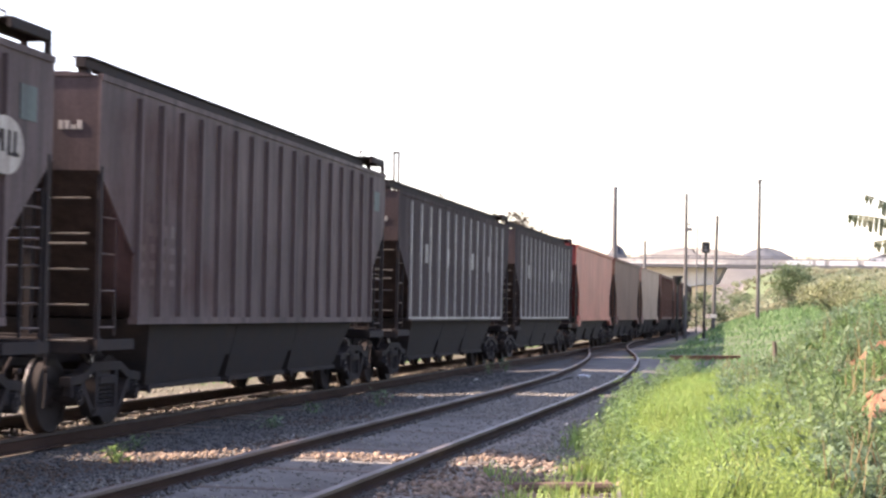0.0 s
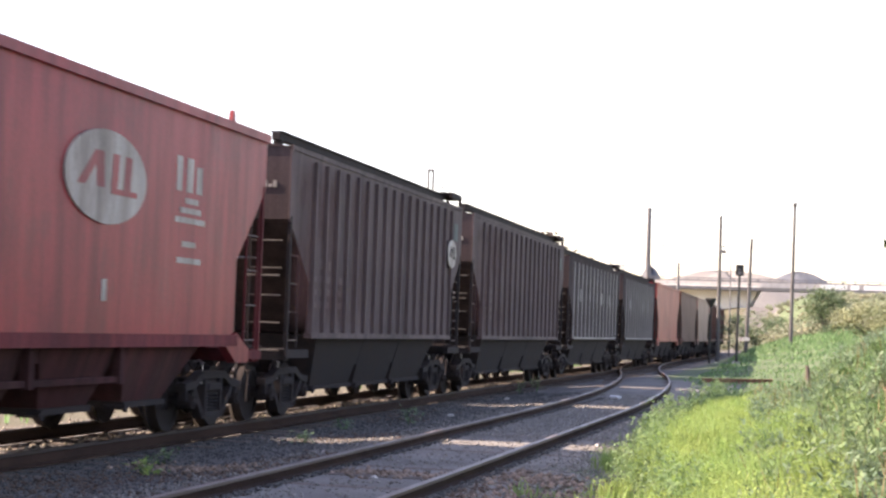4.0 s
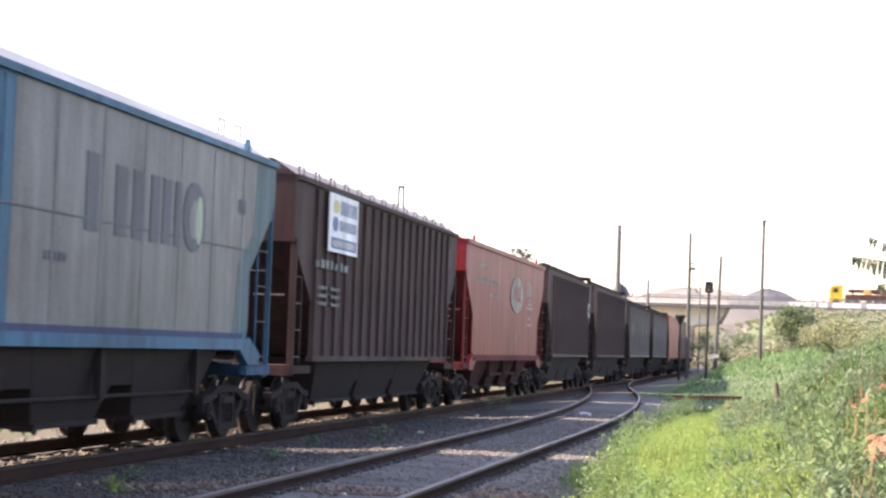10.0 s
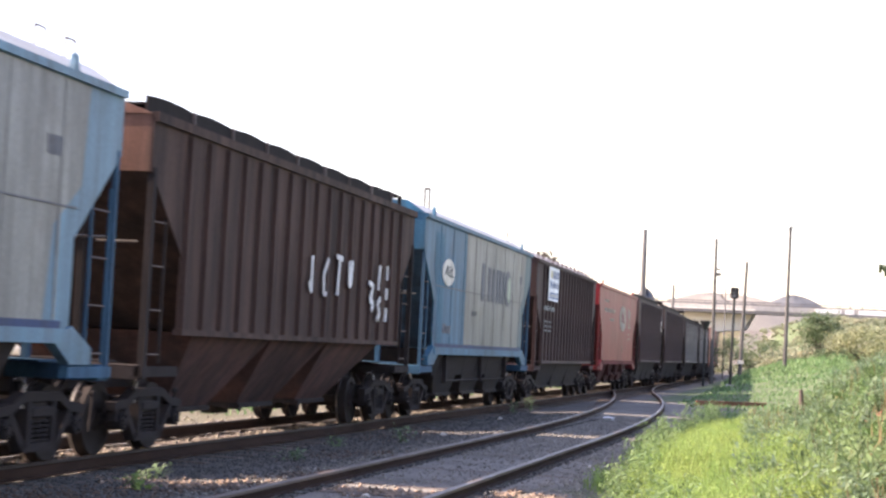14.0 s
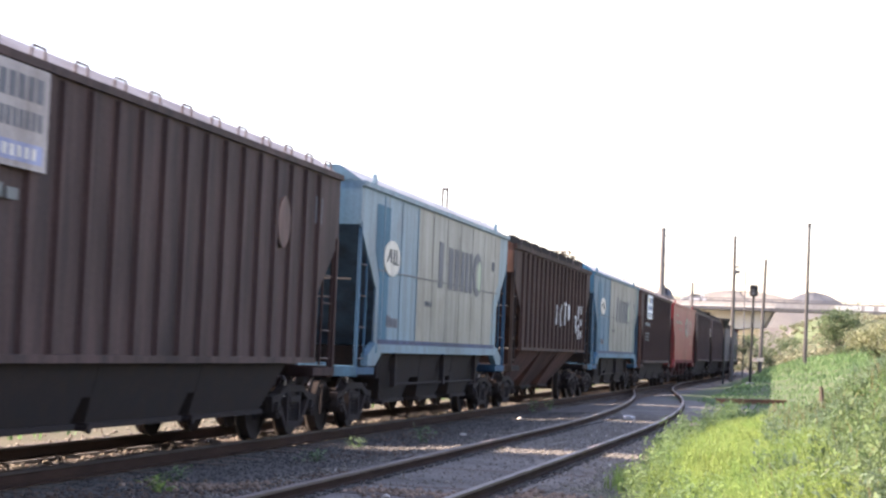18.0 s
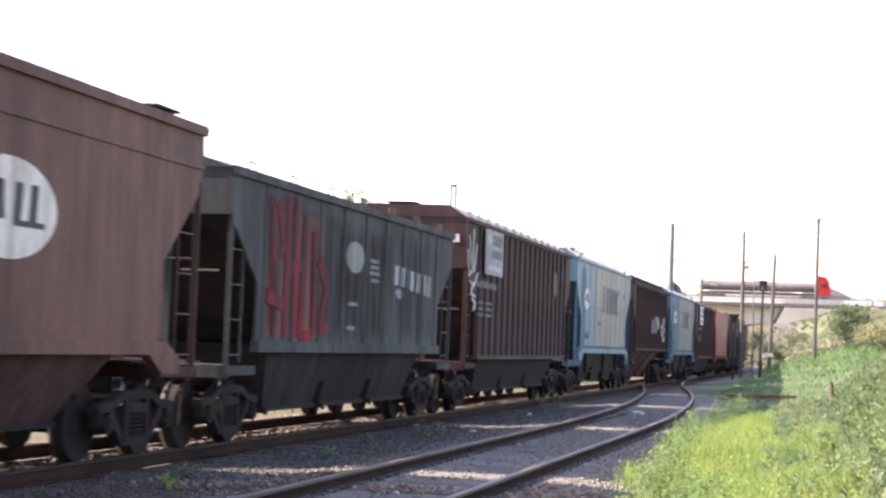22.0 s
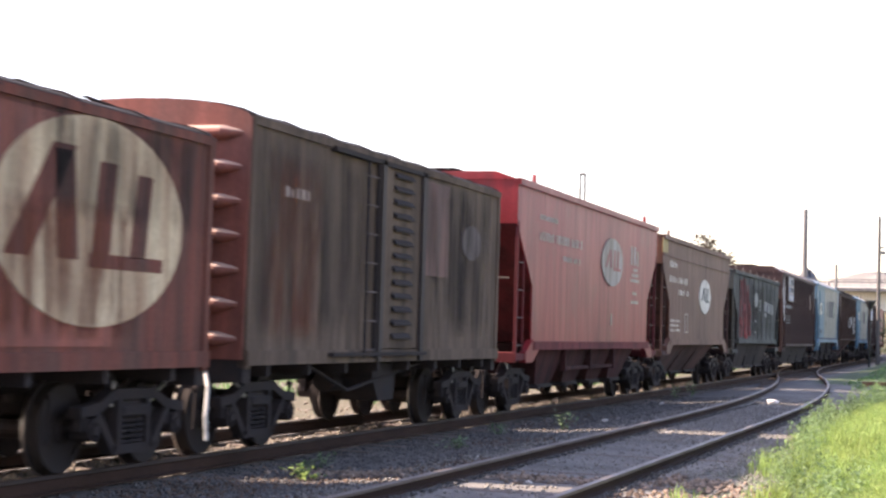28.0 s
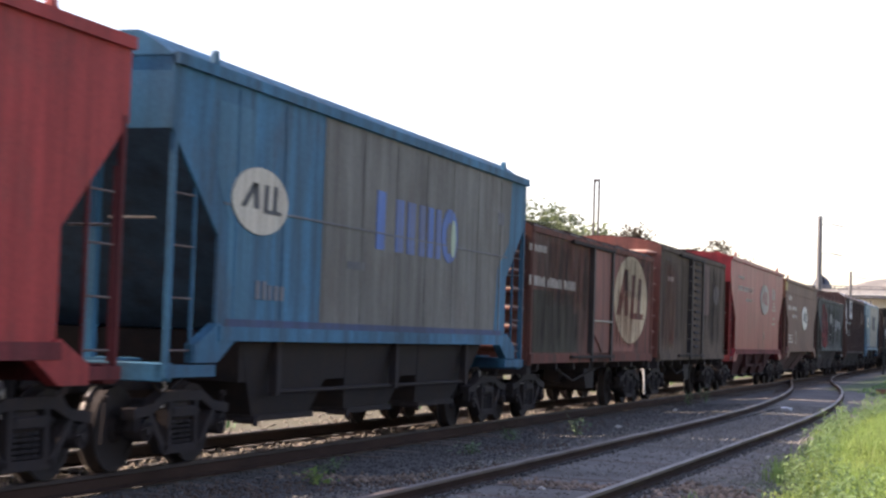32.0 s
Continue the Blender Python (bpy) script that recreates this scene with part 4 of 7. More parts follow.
def boxcar(length, top, mat, end_mat, label, door_mat, louvred, rear_mat=None):
    h, face, sill = length / 2, 1.42, 1.05
    w = tagged(new("box_wagon"), label, "railway wagon", "wagons of the freight train")
    part("body", box(B(), -face, face, -h, h, sill, top), mat, w)
    arch = [(face * math.cos(math.pi * k / 12) * 1.03, top + 0.25 * math.sin(math.pi * k / 12)) for k in range(13)]
    roof = part("roof", solid(B(), arch, "y", -h + 0.02, h - 0.02), M_COVER, w)
    for s in (-1, 1):
        part("end_wall", solid(B(), [(p[0] * 0.99, p[1]) for p in arch] + [(-face + 0.01, sill), (face - 0.01, sill)], "y", min(s * h, s * (h + 0.03)), max(s * h, s * (h + 0.03))), end_mat, w)
    for k in range(9):
        y = -h + 0.1 + k * (length - 0.2) / 8
        part("roof_seam", solid(B(), [(p[0] * 1.01, p[1] + 0.015) for p in arch], "y", y - 0.035, y + 0.035), M_FRAME, roof)
    board = part("running_board", box(B(), -0.3, 0.3, -h + 0.4, h - 0.4, top + 0.265, top + 0.285), M_FRAME, w)
    for k in range(5):
        y = -h + 0.6 + k * (length - 1.2) / 4
        part("board_bracket", box(B(), -0.5, 0.5, y - 0.03, y + 0.03, top + 0.22, top + 0.265), M_FRAME, board)
    # upright side planks
    n = int(length / 0.42)
    for k in range(n):
        y0 = -h + 0.08 + k * (length - 0.16) / n
        y1 = y0 + (length - 0.16) / n
        if y1 < -0.85 or y0 > 0.85:
            part("side_plank", box(B(), face - 0.005, face + 0.014 + 0.0015 * (k % 3), y0 + 0.0025, y1 - 0.0025, sill + 0.1, top - 0.04), (rear_mat or mat) if y1 < 0 else mat, w)
    part("side_sill", box(box(B(), face, face + 0.06, -h, h, sill - 0.06, sill + 0.1), -face - 0.05, -face, -h, h, sill - 0.05, sill + 0.1), mat, w)
    part("top_chord", box(B(), face, face + 0.05, -h, h, top - 0.05, top + 0.04), mat, w)
    part("centre_sill", box(B(), -0.33, 0.33, -h + 0.1, h - 0.1, 0.72, sill), M_FRAME, w)
    for k in range(8):
        y = -h + 0.7 + k * (length - 1.4) / 7
        part("cross_bearer", box(B(), -face, face, y - 0.05, y + 0.05, 0.86, sill - 0.002), M_FRAME, w)
    door = part("door", box(B(), face, face + 0.05, -0.8, 0.8, sill + 0.12, top - 0.06), door_mat, w, "sliding side door")
    for y in (-0.85, 0.85):
        part("door_post", box(B(), face, face + 0.10, y - 0.07, y + 0.07, sill - 0.05, top - 0.02), M_SOOTWASH, w)
    if louvred:
        for k in range(13):
            z = sill + 0.3 + k * (top - sill - 0.45) / 12
            part("slat", solid(B(), [(face + 0.045, z - 0.03), (face + 0.10, z - 0.06), (face + 0.10, z - 0.03), (face + 0.045, z + 0.03)], "y", -0.35, 0.40), M_FRAME, door)
    else:
        part("door_bar", rod(B(), (face + 0.09, -0.8, sill + 0.75), (face + 0.09, 0.8, sill + 0.75), 0.02, n=6), M_IRON, door)
        part("door_brace", solid(B(), [(-0.7, sill + 0.5), (-0.6, sill + 0.5), (0.1, sill + 0.15), (0.0, sill + 0.15)], "x", face + 0.05, face + 0.08), door_mat, door)
    part("door_rail", box(B(), face, face + 0.10, -2.6, 1.0, top - 0.09, top - 0.03), M_FRAME, w)
    part("door_track", box(B(), face + 0.06, face + 0.13, -2.6, 1.0, sill + 0.02, sill + 0.07), M_FRAME, w)
    for s in (-1, 1):
        for k in range(7):
            z = sill + 0.22 + k * (top - sill - 0.22) / 6.4
            bm = B()
            ends = [(-face + 0.06, 0.02), (-face + 0.3, 1.0), (face - 0.3, 1.0), (face - 0.06, 0.02)]
            loops = [[bm.verts.new((x, s * (h + 0.02 + 0.15 * k2 * math.sin(math.pi * q / 8)), z + 0.085 * max(k2, 0.3) * math.cos(math.pi * q / 8))) for q in range(9)] for x, k2 in ends]
            for p, q in zip(loops, loops[1:]):
                for i in range(8):
                    bm.faces.new((p[i], p[i + 1], q[i + 1], q[i]))
            bm.faces.new(loops[0]), bm.faces.new(loops[-1][::-1])
            bmesh.ops.recalc_face_normals(bm, faces=bm.faces[:])
            rib = part("end_rib", bm, end_mat, w)
            # upward faces are paler: sun on the ribs is put into the colour
            rib.data.materials.append(M_LEDGE)
            for poly in rib.data.polygons:
                poly.material_index = int(poly.normal.z > 0.45)
        for side in (-1, 1):
            part("corner_post", box(B(), side * (face - 0.02) - 0.05, side * (face - 0.02) + 0.06, s * (h - 0.06) - 0.06, s * (h - 0.06) + 0.06, sill - 0.1, top, 0.01), mat, w)
        part("end_sill", box(B(), -face, face, s * (h - 0.1) - 0.1, s * (h - 0.1) + 0.1, 0.8, sill), M_FRAME, w)
        part("brake_rod", rod(B(), (1.15, s * (h - 0.75), 0.6), (1.15, s * (h - 0.3), 0.85), 0.02, n=6), M_IRON, w)
    if louvred:
        ladder(w, -1.25, sill + 0.1, top - 0.1, face + 0.09, M_FRAME, 7, 0.18)
    part("brake_cylinder", rod(B(), (0.6, -0.5, 0.72), (0.6, 0.3, 0.72), 0.16, n=12), M_FRAME, w)
    part("tool_box", solid(B(), [(-0.25, 0.98), (-0.25, 0.75), (0.0, 0.45), (0.6, 0.45), (0.7, 0.98)], "x", 0.7, 1.2), M_FRAME, w)
    part("truss_rod", rod(rod(B(), (1.2, -h + 2.4, 0.95), (1.2, -1.2, 0.62), 0.025, n=6), (1.2, -1.2, 0.62), (1.2, 1.8, 0.95), 0.025, n=6), M_FRAME, w)
    running_gear(w, h)
    return w


# ---- the train ----
TRAIN = []
GAPS = dict(W3=1.2, W2=1.2, W1=1.25, W0=1.15, B=1.25, C=1.1, D=0.95, E=0.9, F=1.25, G=1.3, H=1.0, I=0.85, J=1.1, K=0.95, L=0.5, M=0.85)
# where each wagon's leading end stands along the track at the start
S = dict(W3=61.21, W2=46.63, W1=31.67, W0=16.58, B=3.29, C=-11.16, D=-25.41, E=-39.33, F=-53.48, G=-67.54, H=-82.53, I=-96.06,
         J=-108.51, K=-122.55, L=-133.40, M=-144.60, N=-158.30)
ORDER = list(S)
LEN = {p: S[p] - S[q] - GAPS[p] for p, q in zip(ORDER, ORDER[1:])}
LEN["N"], GAPS["N"] = 13.0, 1.1


def add(w, key):
    SHIFT[0] = -(GAPS.get(key, 0.55) - 0.55) / 2
    TRAIN.append((w, S[key] - LEN[key] / 2, LEN[key]))
    return w


def travelled(t):
    u = t / 16
    return 4.650 * t + 9.123 * u * u - 1.661 * u ** 3


FACE = 1.44 + 0.016          # the outer face of a side sheet


def word(w, mat, y0, y1, z0, z1, letters, x, seed=1):
    """A line of worn writing as short upright bars, with gaps as between words."""
    rnd = random.Random(seed)
    step = (y1 - y0) / letters
    for i in range(letters):
        if letters > 9 and i % 8 == 7 or rnd.random() > 0.95:
            continue
        top = z1 - rnd.choice((0, 0, 0, 0.2)) * (z1 - z0)
        plate(w, "mark", mat, y0 + i * step, y0 + (i + rnd.uniform(0.5, 0.72)) * step, z0, top, x)


def washed(w, mat, y0, y1, z0, z1, x, label="dirt washed down the side"):
    """A thin film of dirt or wear on a side."""
    return plate(w, "stain", mat, y0, y1, z0, z1, x, label)


def strokes(w, mat, lines, x, width=0.07, name="graffiti_stroke"):
    """Sprayed strokes: broken lines in (y, z)."""
    for i, pts in enumerate(lines):
        bm = B()
        for j, ((ya, za), (yb, zb)) in enumerate(zip(pts, pts[1:])):
            ya, yb = ya + SHIFT[0], yb + SHIFT[0]
            d = Vector((yb - ya, zb - za))
            n = Vector((-d.y, d.x)).normalized() * width / 2
            solid(bm, [(ya + n.x, za + n.y), (yb + n.x, zb + n.y), (yb - n.x, zb - n.y), (ya - n.x, za - n.y)], "x", x - 0.012, x + 0.0022 * i + 0.0006 * j)
        part(name, bm, mat, w)


def board(w, y0, y1, z0, z1, x, faded):
    """A white board with coloured shapes and lines of bars."""
    b = plate(w, "board", M_BOARD_OLD if faded else M_BOARD, y0, y1, z0, z1, x, "faded white board" if faded else "clean white board")
    u, v = y1 - y0, z1 - z0
    x += 0.004
    oval(b, "emblem", M_GHOST if faded else M_GHOSTYELLOW, y0 + 0.22 * u, z0 + 0.78 * v, 0.10 * u, 0.12 * v, x)
    oval(b, "emblem", M_GHOSTBLUE if faded else M_STRIP, y0 + 0.20 * u, z0 + 0.48 * v, 0.09 * u, 0.13 * v, x)
    ink = M_LETTERGREY if faded else M_INKBLUE
    for k in range(6):
        plate(b, "mark", ink, y0 + (0.36 + 0.10 * k) * u, y0 + (0.43 + 0.10 * k) * u, z0 + 0.66 * v, z0 + 0.90 * v, x)
    for k in range(9):
        plate(b, "mark", ink, y0 + (0.34 + 0.068 * k) * u, y0 + (0.385 + 0.068 * k) * u, z0 + 0.38 * v, z0 + 0.56 * v, x)
    strip = plate(b, "strip", M_GHOSTBLUE if faded else M_STRIP, y0 + 0.08 * u, y0 + 0.95 * u, z0 + 0.06 * v, z0 + 0.25 * v, x, "blue strip")
    for k in range(10):
        plate(strip, "mark", M_WHITE, y0 + (0.13 + 0.078 * k) * u, y0 + (0.17 + 0.078 * k) * u, z0 + 0.10 * v, z0 + 0.21 * v, x + 0.004)


def number(w, y_end, x0, x1, z0, z1, mat):
    """Worn figures on the upper end wall, as bars."""
    n = 4
    for k in range(n):
        a = x0 + (x1 - x0) * k / n
        part("mark", box(B(), a, a + 0.7 * (x1 - x0) / n, y_end - 0.006, y_end + 0.006, z0, z1 if k != 2 else (z0 + z1) / 2), mat, w)


def grey_blue(key, top, blue_to, label, ink, badge_at, word_at, blue, blue2, silver, gear):
    L = LEN[key]
    h = L / 2
    w = add(hopper(L, top, 1.42, blue, blue, 0, slope_mat=M_BLUESHADE, chamfer=0.25, roof_mat=M_ROOFPALE if key != "M" else None, trough=0.85, label=label, knees=True, under_mat=M_FRAME, posts=(-h + 2.9, 0.4, h - 2.9),
                   fins=(-h + 1.0, h - 1.2), seams=0, full=0.6, gear_mat=gear), key)
    shift, SHIFT[0] = SHIFT[0], 0.0
    blue_to += shift
    part("side_panel", solid(B(), [(blue_to, 1.46), (h - 1.75, 1.46), (h - 1.62, 2.5), (h - 1.0, 2.95), (h - 0.9, top - 0.1), (blue_to, top - 0.1)], "x", FACE - 0.02, FACE + 0.004),
                 silver, w, "dirty pale grey side panel")
    part("side_panel", solid(B(), [(-h + 1.32, 1.47), (-h + 1.9, 1.47), (-h + 1.9, top - 0.3), (-h + 1.0, top - 0.3), (-h + 1.0, 3.0), (-h + 1.32, 2.55)], "x", FACE - 0.02, FACE + 0.004), blue2, w, "faded grey-blue panel")
    if key == "D":
        part("side_panel", solid(B(), [(h - 0.89, top - 0.11), (h - 0.03, top - 0.11), (h - 0.03, 3.37), (h - 1.08, 2.42), (h - 1.08, 1.56), (h - 1.73, 1.56), (h - 1.61, 2.5), (h - 0.99, 2.95)], "x", FACE - 0.02, FACE + 0.004),
             M_TEAL, w, "greyed teal end panel")
    plate(w, "stripe", M_NAVY2, -h + 1.32, h - 1.32, 1.40, 1.53, FACE + 0.008, "dark blue stripe")
    for k in range(9):
        y = -h + 1.5 + k * (L - 3) / 8
        part("weld_strip", box(B(), FACE, FACE + 0.010, y - 0.02, y + 0.02, 1.54, top - 0.12), silver if y > blue_to else blue, w)
    part("ridge", box(B(), FACE, FACE + 0.018, -h + 1.2, h - 1.1, 2.70, 2.72), M_LETTERGREY, w)
    SHIFT[0] = shift
    for y in (h - 0.5, h - 1.25) if key != "M" else ():
        shared("grab_hoop", BIG_HOOP, w, pose(1.0, y, top + 0.2))
    yc, zc, ry, rz = badge_at
    badge(w, yc, zc, ry, rz, M_WHITE if ink is not M_LETTERBLUE else M_BADGE, M_INK, FACE + 0.022)
    y, z0, z1, u = word_at
    x = FACE + 0.014
    for a, b2, s in ((0, 0.09, 1.0), (0.22, 0.31, 0.93), (0.36, 0.45, 0.93), (0.51, 0.58, 0.93), (0.62, 0.69, 0.93), (0.73, 0.79, 0.93)):
        plate(w, "mark", ink, y + a * u, y + b2 * u, z0, z0 + (z1 - z0) * s, x)
    o = oval(w, "emblem", ink, y + 0.92 * u, (z0 + z1) / 2 - 0.02, 0.11 * u, (z1 - z0) * 0.52, x)
    oval(o, "emblem", silver, y + 0.915 * u, (z0 + z1) / 2 - 0.05, 0.05 * u, (z1 - z0) * 0.30, x + 0.003)
    oval(o, "emblem", M_PALEGREEN, y + 0.965 * u, (z0 + z1) / 2 - 0.05, 0.035 * u, (z1 - z0) * 0.36, x + 0.005)
    word(w, M_LETTERGREY, -h + 2.2, -h + 3.0, 1.75, 1.95, 5, FACE + 0.012, 3)
    word(w, M_LETTERGREY, blue_to + 1.0, blue_to + 1.6, 2.2, 2.3, 5, FACE + 0.012, 4)
    word(w, M_LETTERGREY, h - 1.5, h - 1.15, 3.2, 3.4, 4, FACE + 0.012, 5)
    number(w, -h + 0.012, 0.3, 0.9, top - 0.5, top - 0.36, M_LETTERGREY)
    return w


RIBBED = "sooty dark brown ribbed hopper wagon rolling on rails"
# the head of the train, already far down the line
front = S["W3"] + 14.6
for k, (m, ribs, lab) in enumerate(((M_ORANGE, 0, "faded orange-red smooth hopper wagon"), (M_TAN, 0, "dull red-brown smooth hopper wagon"),
                                    (M_TANPALE, 0, "faded sandy brown smooth hopper wagon"), (M_TAN, 16, "grey-brown ribbed hopper wagon"), (M_TAN, 16, "grey-brown ribbed hopper wagon"),
                                    (M_DARK, 16, RIBBED), (M_BROWN, 16, RIBBED), (M_DARK, 16, RIBBED))):
    key = "lead%d" % k
    S[key], LEN[key] = front, 13.4
    add(hopper(14.0 - 0.6, 3.98, 1.30, m, M_RED3 if m is M_ORANGE else None, ribs, label=lab, knees=not ribs, full=0.7, trough=0.85, gear_mat=M_FRAME, under_mat=M_FRAME), key)
    front += 14.55
for key, m, top, lab in (("W3", M_GREY, 3.95, "grey-brown ribbed hopper wagon with bright side sill"), ("W2", M_GREY, 3.95, "grey-brown ribbed hopper wagon with bright side sill"),
                         ("W1", M_DARK, 4.15, RIBBED), ("W0", M_DARK, 4.15, "dark brown ribbed hopper wagon with round badge")):
    top -= 0.12
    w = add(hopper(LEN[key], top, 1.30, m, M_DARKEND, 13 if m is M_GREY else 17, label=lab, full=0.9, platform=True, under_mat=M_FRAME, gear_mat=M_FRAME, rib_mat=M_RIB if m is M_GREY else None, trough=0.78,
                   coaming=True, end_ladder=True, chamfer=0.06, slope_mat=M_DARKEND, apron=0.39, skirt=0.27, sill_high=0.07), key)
    h = LEN[key] / 2
    number(w, -h + 0.012, 0.95, 1.25, top - 0.60, top - 0.50, M_FADED)
    if key in ("W2", "W3"):
        plate(w, "sill_strip", M_RIB, -h + 1.15, h - 1.15, 1.27, 1.325, FACE + 0.065, "pale worn sill edge")
        for k in (2, 5, 9, 12):
            y = -h + 1.4 + k * (LEN[key] - 2.8) / 14
            plate(w, "mark", M_RIB, y, y + 0.28, top - 1.35, top - 0.95, FACE + 0.004)
    if key in ("W0", "W1"):
        word(w, M_MARK, -h + 1.9, -h + 2.9, 2.3, 2.45, 4, FACE + 0.004, 7)
        for z in (1.7, 1.9, 2.1):
            word(w, M_MARK, -h + 1.6, -h + 3.3, z, z + 0.1, 5, FACE + 0.004, 8)
        plate(w, "notice_plate", M_DIMPLATE, h - 0.5, h - 0.12, top - 0.72, top - 0.36, FACE + 0.01)
        washed(w, W_REDDUST, -h + 0.3, -1.5, 1.35, top - 0.1, FACE + 0.007, "reddish dust on the sheets")
    if key == "W0":
        badge(w, 5.12, 3.0, 0.40, 0.29, M_FADED, M_BLACKBROWN, FACE + 0.08)

# red wagon with badge
for key, top in (("B", 4.03), ("J", 4.03), ("N", 4.03)):
    L = LEN[key]
    h = L / 2
    red = M_RED2 if key == "N" else M_RED
    # maroon slope sheets and side sill: their shade is put into the colour
    w = add(hopper(L, top, 1.24, red, slope_mat=M_RED3, sill_mat=M_RED3, label="faded red smooth hopper wagon with pale badge", knees=True, posts=(-2.45, -0.25, 2.0), fins=(-h + 1.3, h - 1.3), full=0.55, bays=4, under_mat=M_REDDARK, gear_mat=M_RED3, trough=0.95, beam=True), key)
    number(w, -h + 0.012, -0.2, 1.0, top - 0.36, top - 0.2, M_WHITE)
    b = badge(w, 1.55, 2.96, 1.08, 0.51, M_FADED, M_RED, FACE + 0.024, "faded pale oval badge")
    word(w, M_FADED, -4.65, -1.25, 3.08, 3.24, 22, FACE + 0.006, 11)
    word(w, M_FADED, -2.85, -1.3, 2.78, 2.88, 14, FACE + 0.006, 12)
    word(w, M_FADED, -4.65, -3.3, 3.45, 3.54, 8, FACE + 0.006, 13)
    word(w, M_FADED, 3.6, 4.6, 3.0, 3.42, 3, FACE + 0.006, 14)
    for z, y0, y1 in ((2.86, 3.9, 4.35), (2.74, 3.75, 4.45), (2.62, 3.6, 4.6), (2.33, 3.85, 4.3), (2.13, 3.7, 4.5)):
        plate(w, "mark", M_FADED, y0, y1, z, z + 0.07, FACE + 0.006)
    word(w, M_FADED, 1.3, 1.8, 1.62, 1.86, 2, FACE + 0.006, 15)

# brown ribbed wagons with a board
for key in ("C", "G"):
    L = LEN[key]
    h = L / 2
    top = 4.06
    w = add(hopper(L, top, 1.20, M_BROWN, M_BROWNEND, 18, label="dark brown ribbed hopper wagon with a white board", hoops=14, full=0.88, chamfer=0.25, under_mat=M_FRAME, roof_mat=M_ROOFSUN, trough=0.75, apron=0.37, skirt=0.3, post=0.05, sill_high=0.07), key)
    x = FACE + 0.062
    y0 = -4.62 if key == "C" else -4.98
    board(w, y0, y0 + 1.9, 2.96, 3.94, x + 0.03, key == "G")
    word(w, M_FADED2, y0 - 0.6, y0 + 1.5, 2.66, 2.80, 7, x, 21)
    for z in (2.05, 2.18, 2.31):
        word(w, M_FADED2, y0 - 0.6, y0 + 1.0, z, z + 0.06, 8, x, 22)
    plate(w, "notice_plate", M_LETTERGREY, h - 0.9, h - 0.55, top - 0.85, top - 0.45, FACE + 0.01)
    if key == "G":
        number(w, -h + 0.012, 0.5, 1.35, top - 0.52, top - 0.36, M_WHITE)
        oval(w, "stain", M_STAINPINK, 4.36, 3.1, 0.26, 0.36, x, "faded pink patch")
        strokes(w, M_SPRAY, [[(-6.25, 3.7), (-6.0, 3.1)], [(-5.85, 3.85), (-5.88, 3.0), (-6.1, 2.9)], [(-5.5, 3.55), (-5.75, 2.95)], [(-6.4, 3.4), (-6.2, 2.85)], [(-5.3, 3.0), (-5.6, 2.75), (-5.9, 2.6)],
                             [(-6.15, 2.75), (-5.8, 2.7), (-6.0, 2.5), (-5.6, 2.45)], [(-5.9, 2.4), (-5.55, 2.3), (-5.75, 2.15)]], FACE + 0.014, 0.04)
    else:
        oval(w, "mark", M_WHITE, h - 5.9, 3.55, 0.001 + 0.08, 0.09, FACE + 0.012)

grey_blue("D", 4.10, -2.05, "pale grey and light blue hopper wagon", M_LETTERGREY, (-3.97, 3.03, 0.6, 0.28), (-0.25, 2.58, 3.45, 3.75), M_BLUED, M_BLUE2, M_SILVER, M_GREYBLUE)
grey_blue("F", 4.12, -2.05, "pale grey and light blue hopper wagon with faint marks", M_LETTERGREY, (-4.0, 2.95, 0.55, 0.31), (-0.35, 2.6, 3.5, 4.0), M_SKYBLUE, M_BLUE2, M_CHALK, M_GREYBLUE)
grey_blue("M", 4.05, -2.4, "dirty grey and light blue hopper wagon with blue marks", M_LETTERBLUE, (-4.2, 2.80, 0.72, 0.36), (-0.6, 2.5, 3.25, 3.3), M_BLUE, M_BLUE2, M_GREYPANEL, M_BLUE)

# brown wagon with rounded covers and white graffiti
L = LEN["E"]
h = L / 2
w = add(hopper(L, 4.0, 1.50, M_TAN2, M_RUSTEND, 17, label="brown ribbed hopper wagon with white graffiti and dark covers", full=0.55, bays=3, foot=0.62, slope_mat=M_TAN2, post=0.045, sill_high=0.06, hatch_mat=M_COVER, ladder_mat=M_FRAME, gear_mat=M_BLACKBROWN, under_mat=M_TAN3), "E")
for k in range(8):
    y0, y1 = -h + 0.15 + k * (L - 1.5) / 8, -h + 0.15 + (k + 1) * (L - 1.5) / 8 - 0.015
    rise = [(y0, 4.0)] + [(y0 + (y1 - y0) * j / 6, 4.235 + 0.03 * math.sin(math.pi * j / 6)) for j in range(7)] + [(y1, 4.0)]
    for x in (-1.30, 1.26):
        part("extension_board", solid(B(), rise, "x", x, x + 0.04), M_COVER, w, "dark upright board")
    part("board_post", box(B(), 1.30, 1.34, y1 - 0.015, y1 + 0.025, 4.0, 4.24), M_MARK, w)
    part("roof_cover", box(B(), -1.24, 1.24, y0, y1, 4.13, 4.16), M_COVER, w)
part("roof_platform", box(B(), -1.2, 1.2, h - 1.3, h, 4.28, 4.31), M_FRAME, w)
for x in (-1.1, 0.0, 1.2):
    part("platform_leg", box(B(), x - 0.03, x + 0.03, h - 0.3, h - 0.24, 4.10, 4.28), M_FRAME, w)
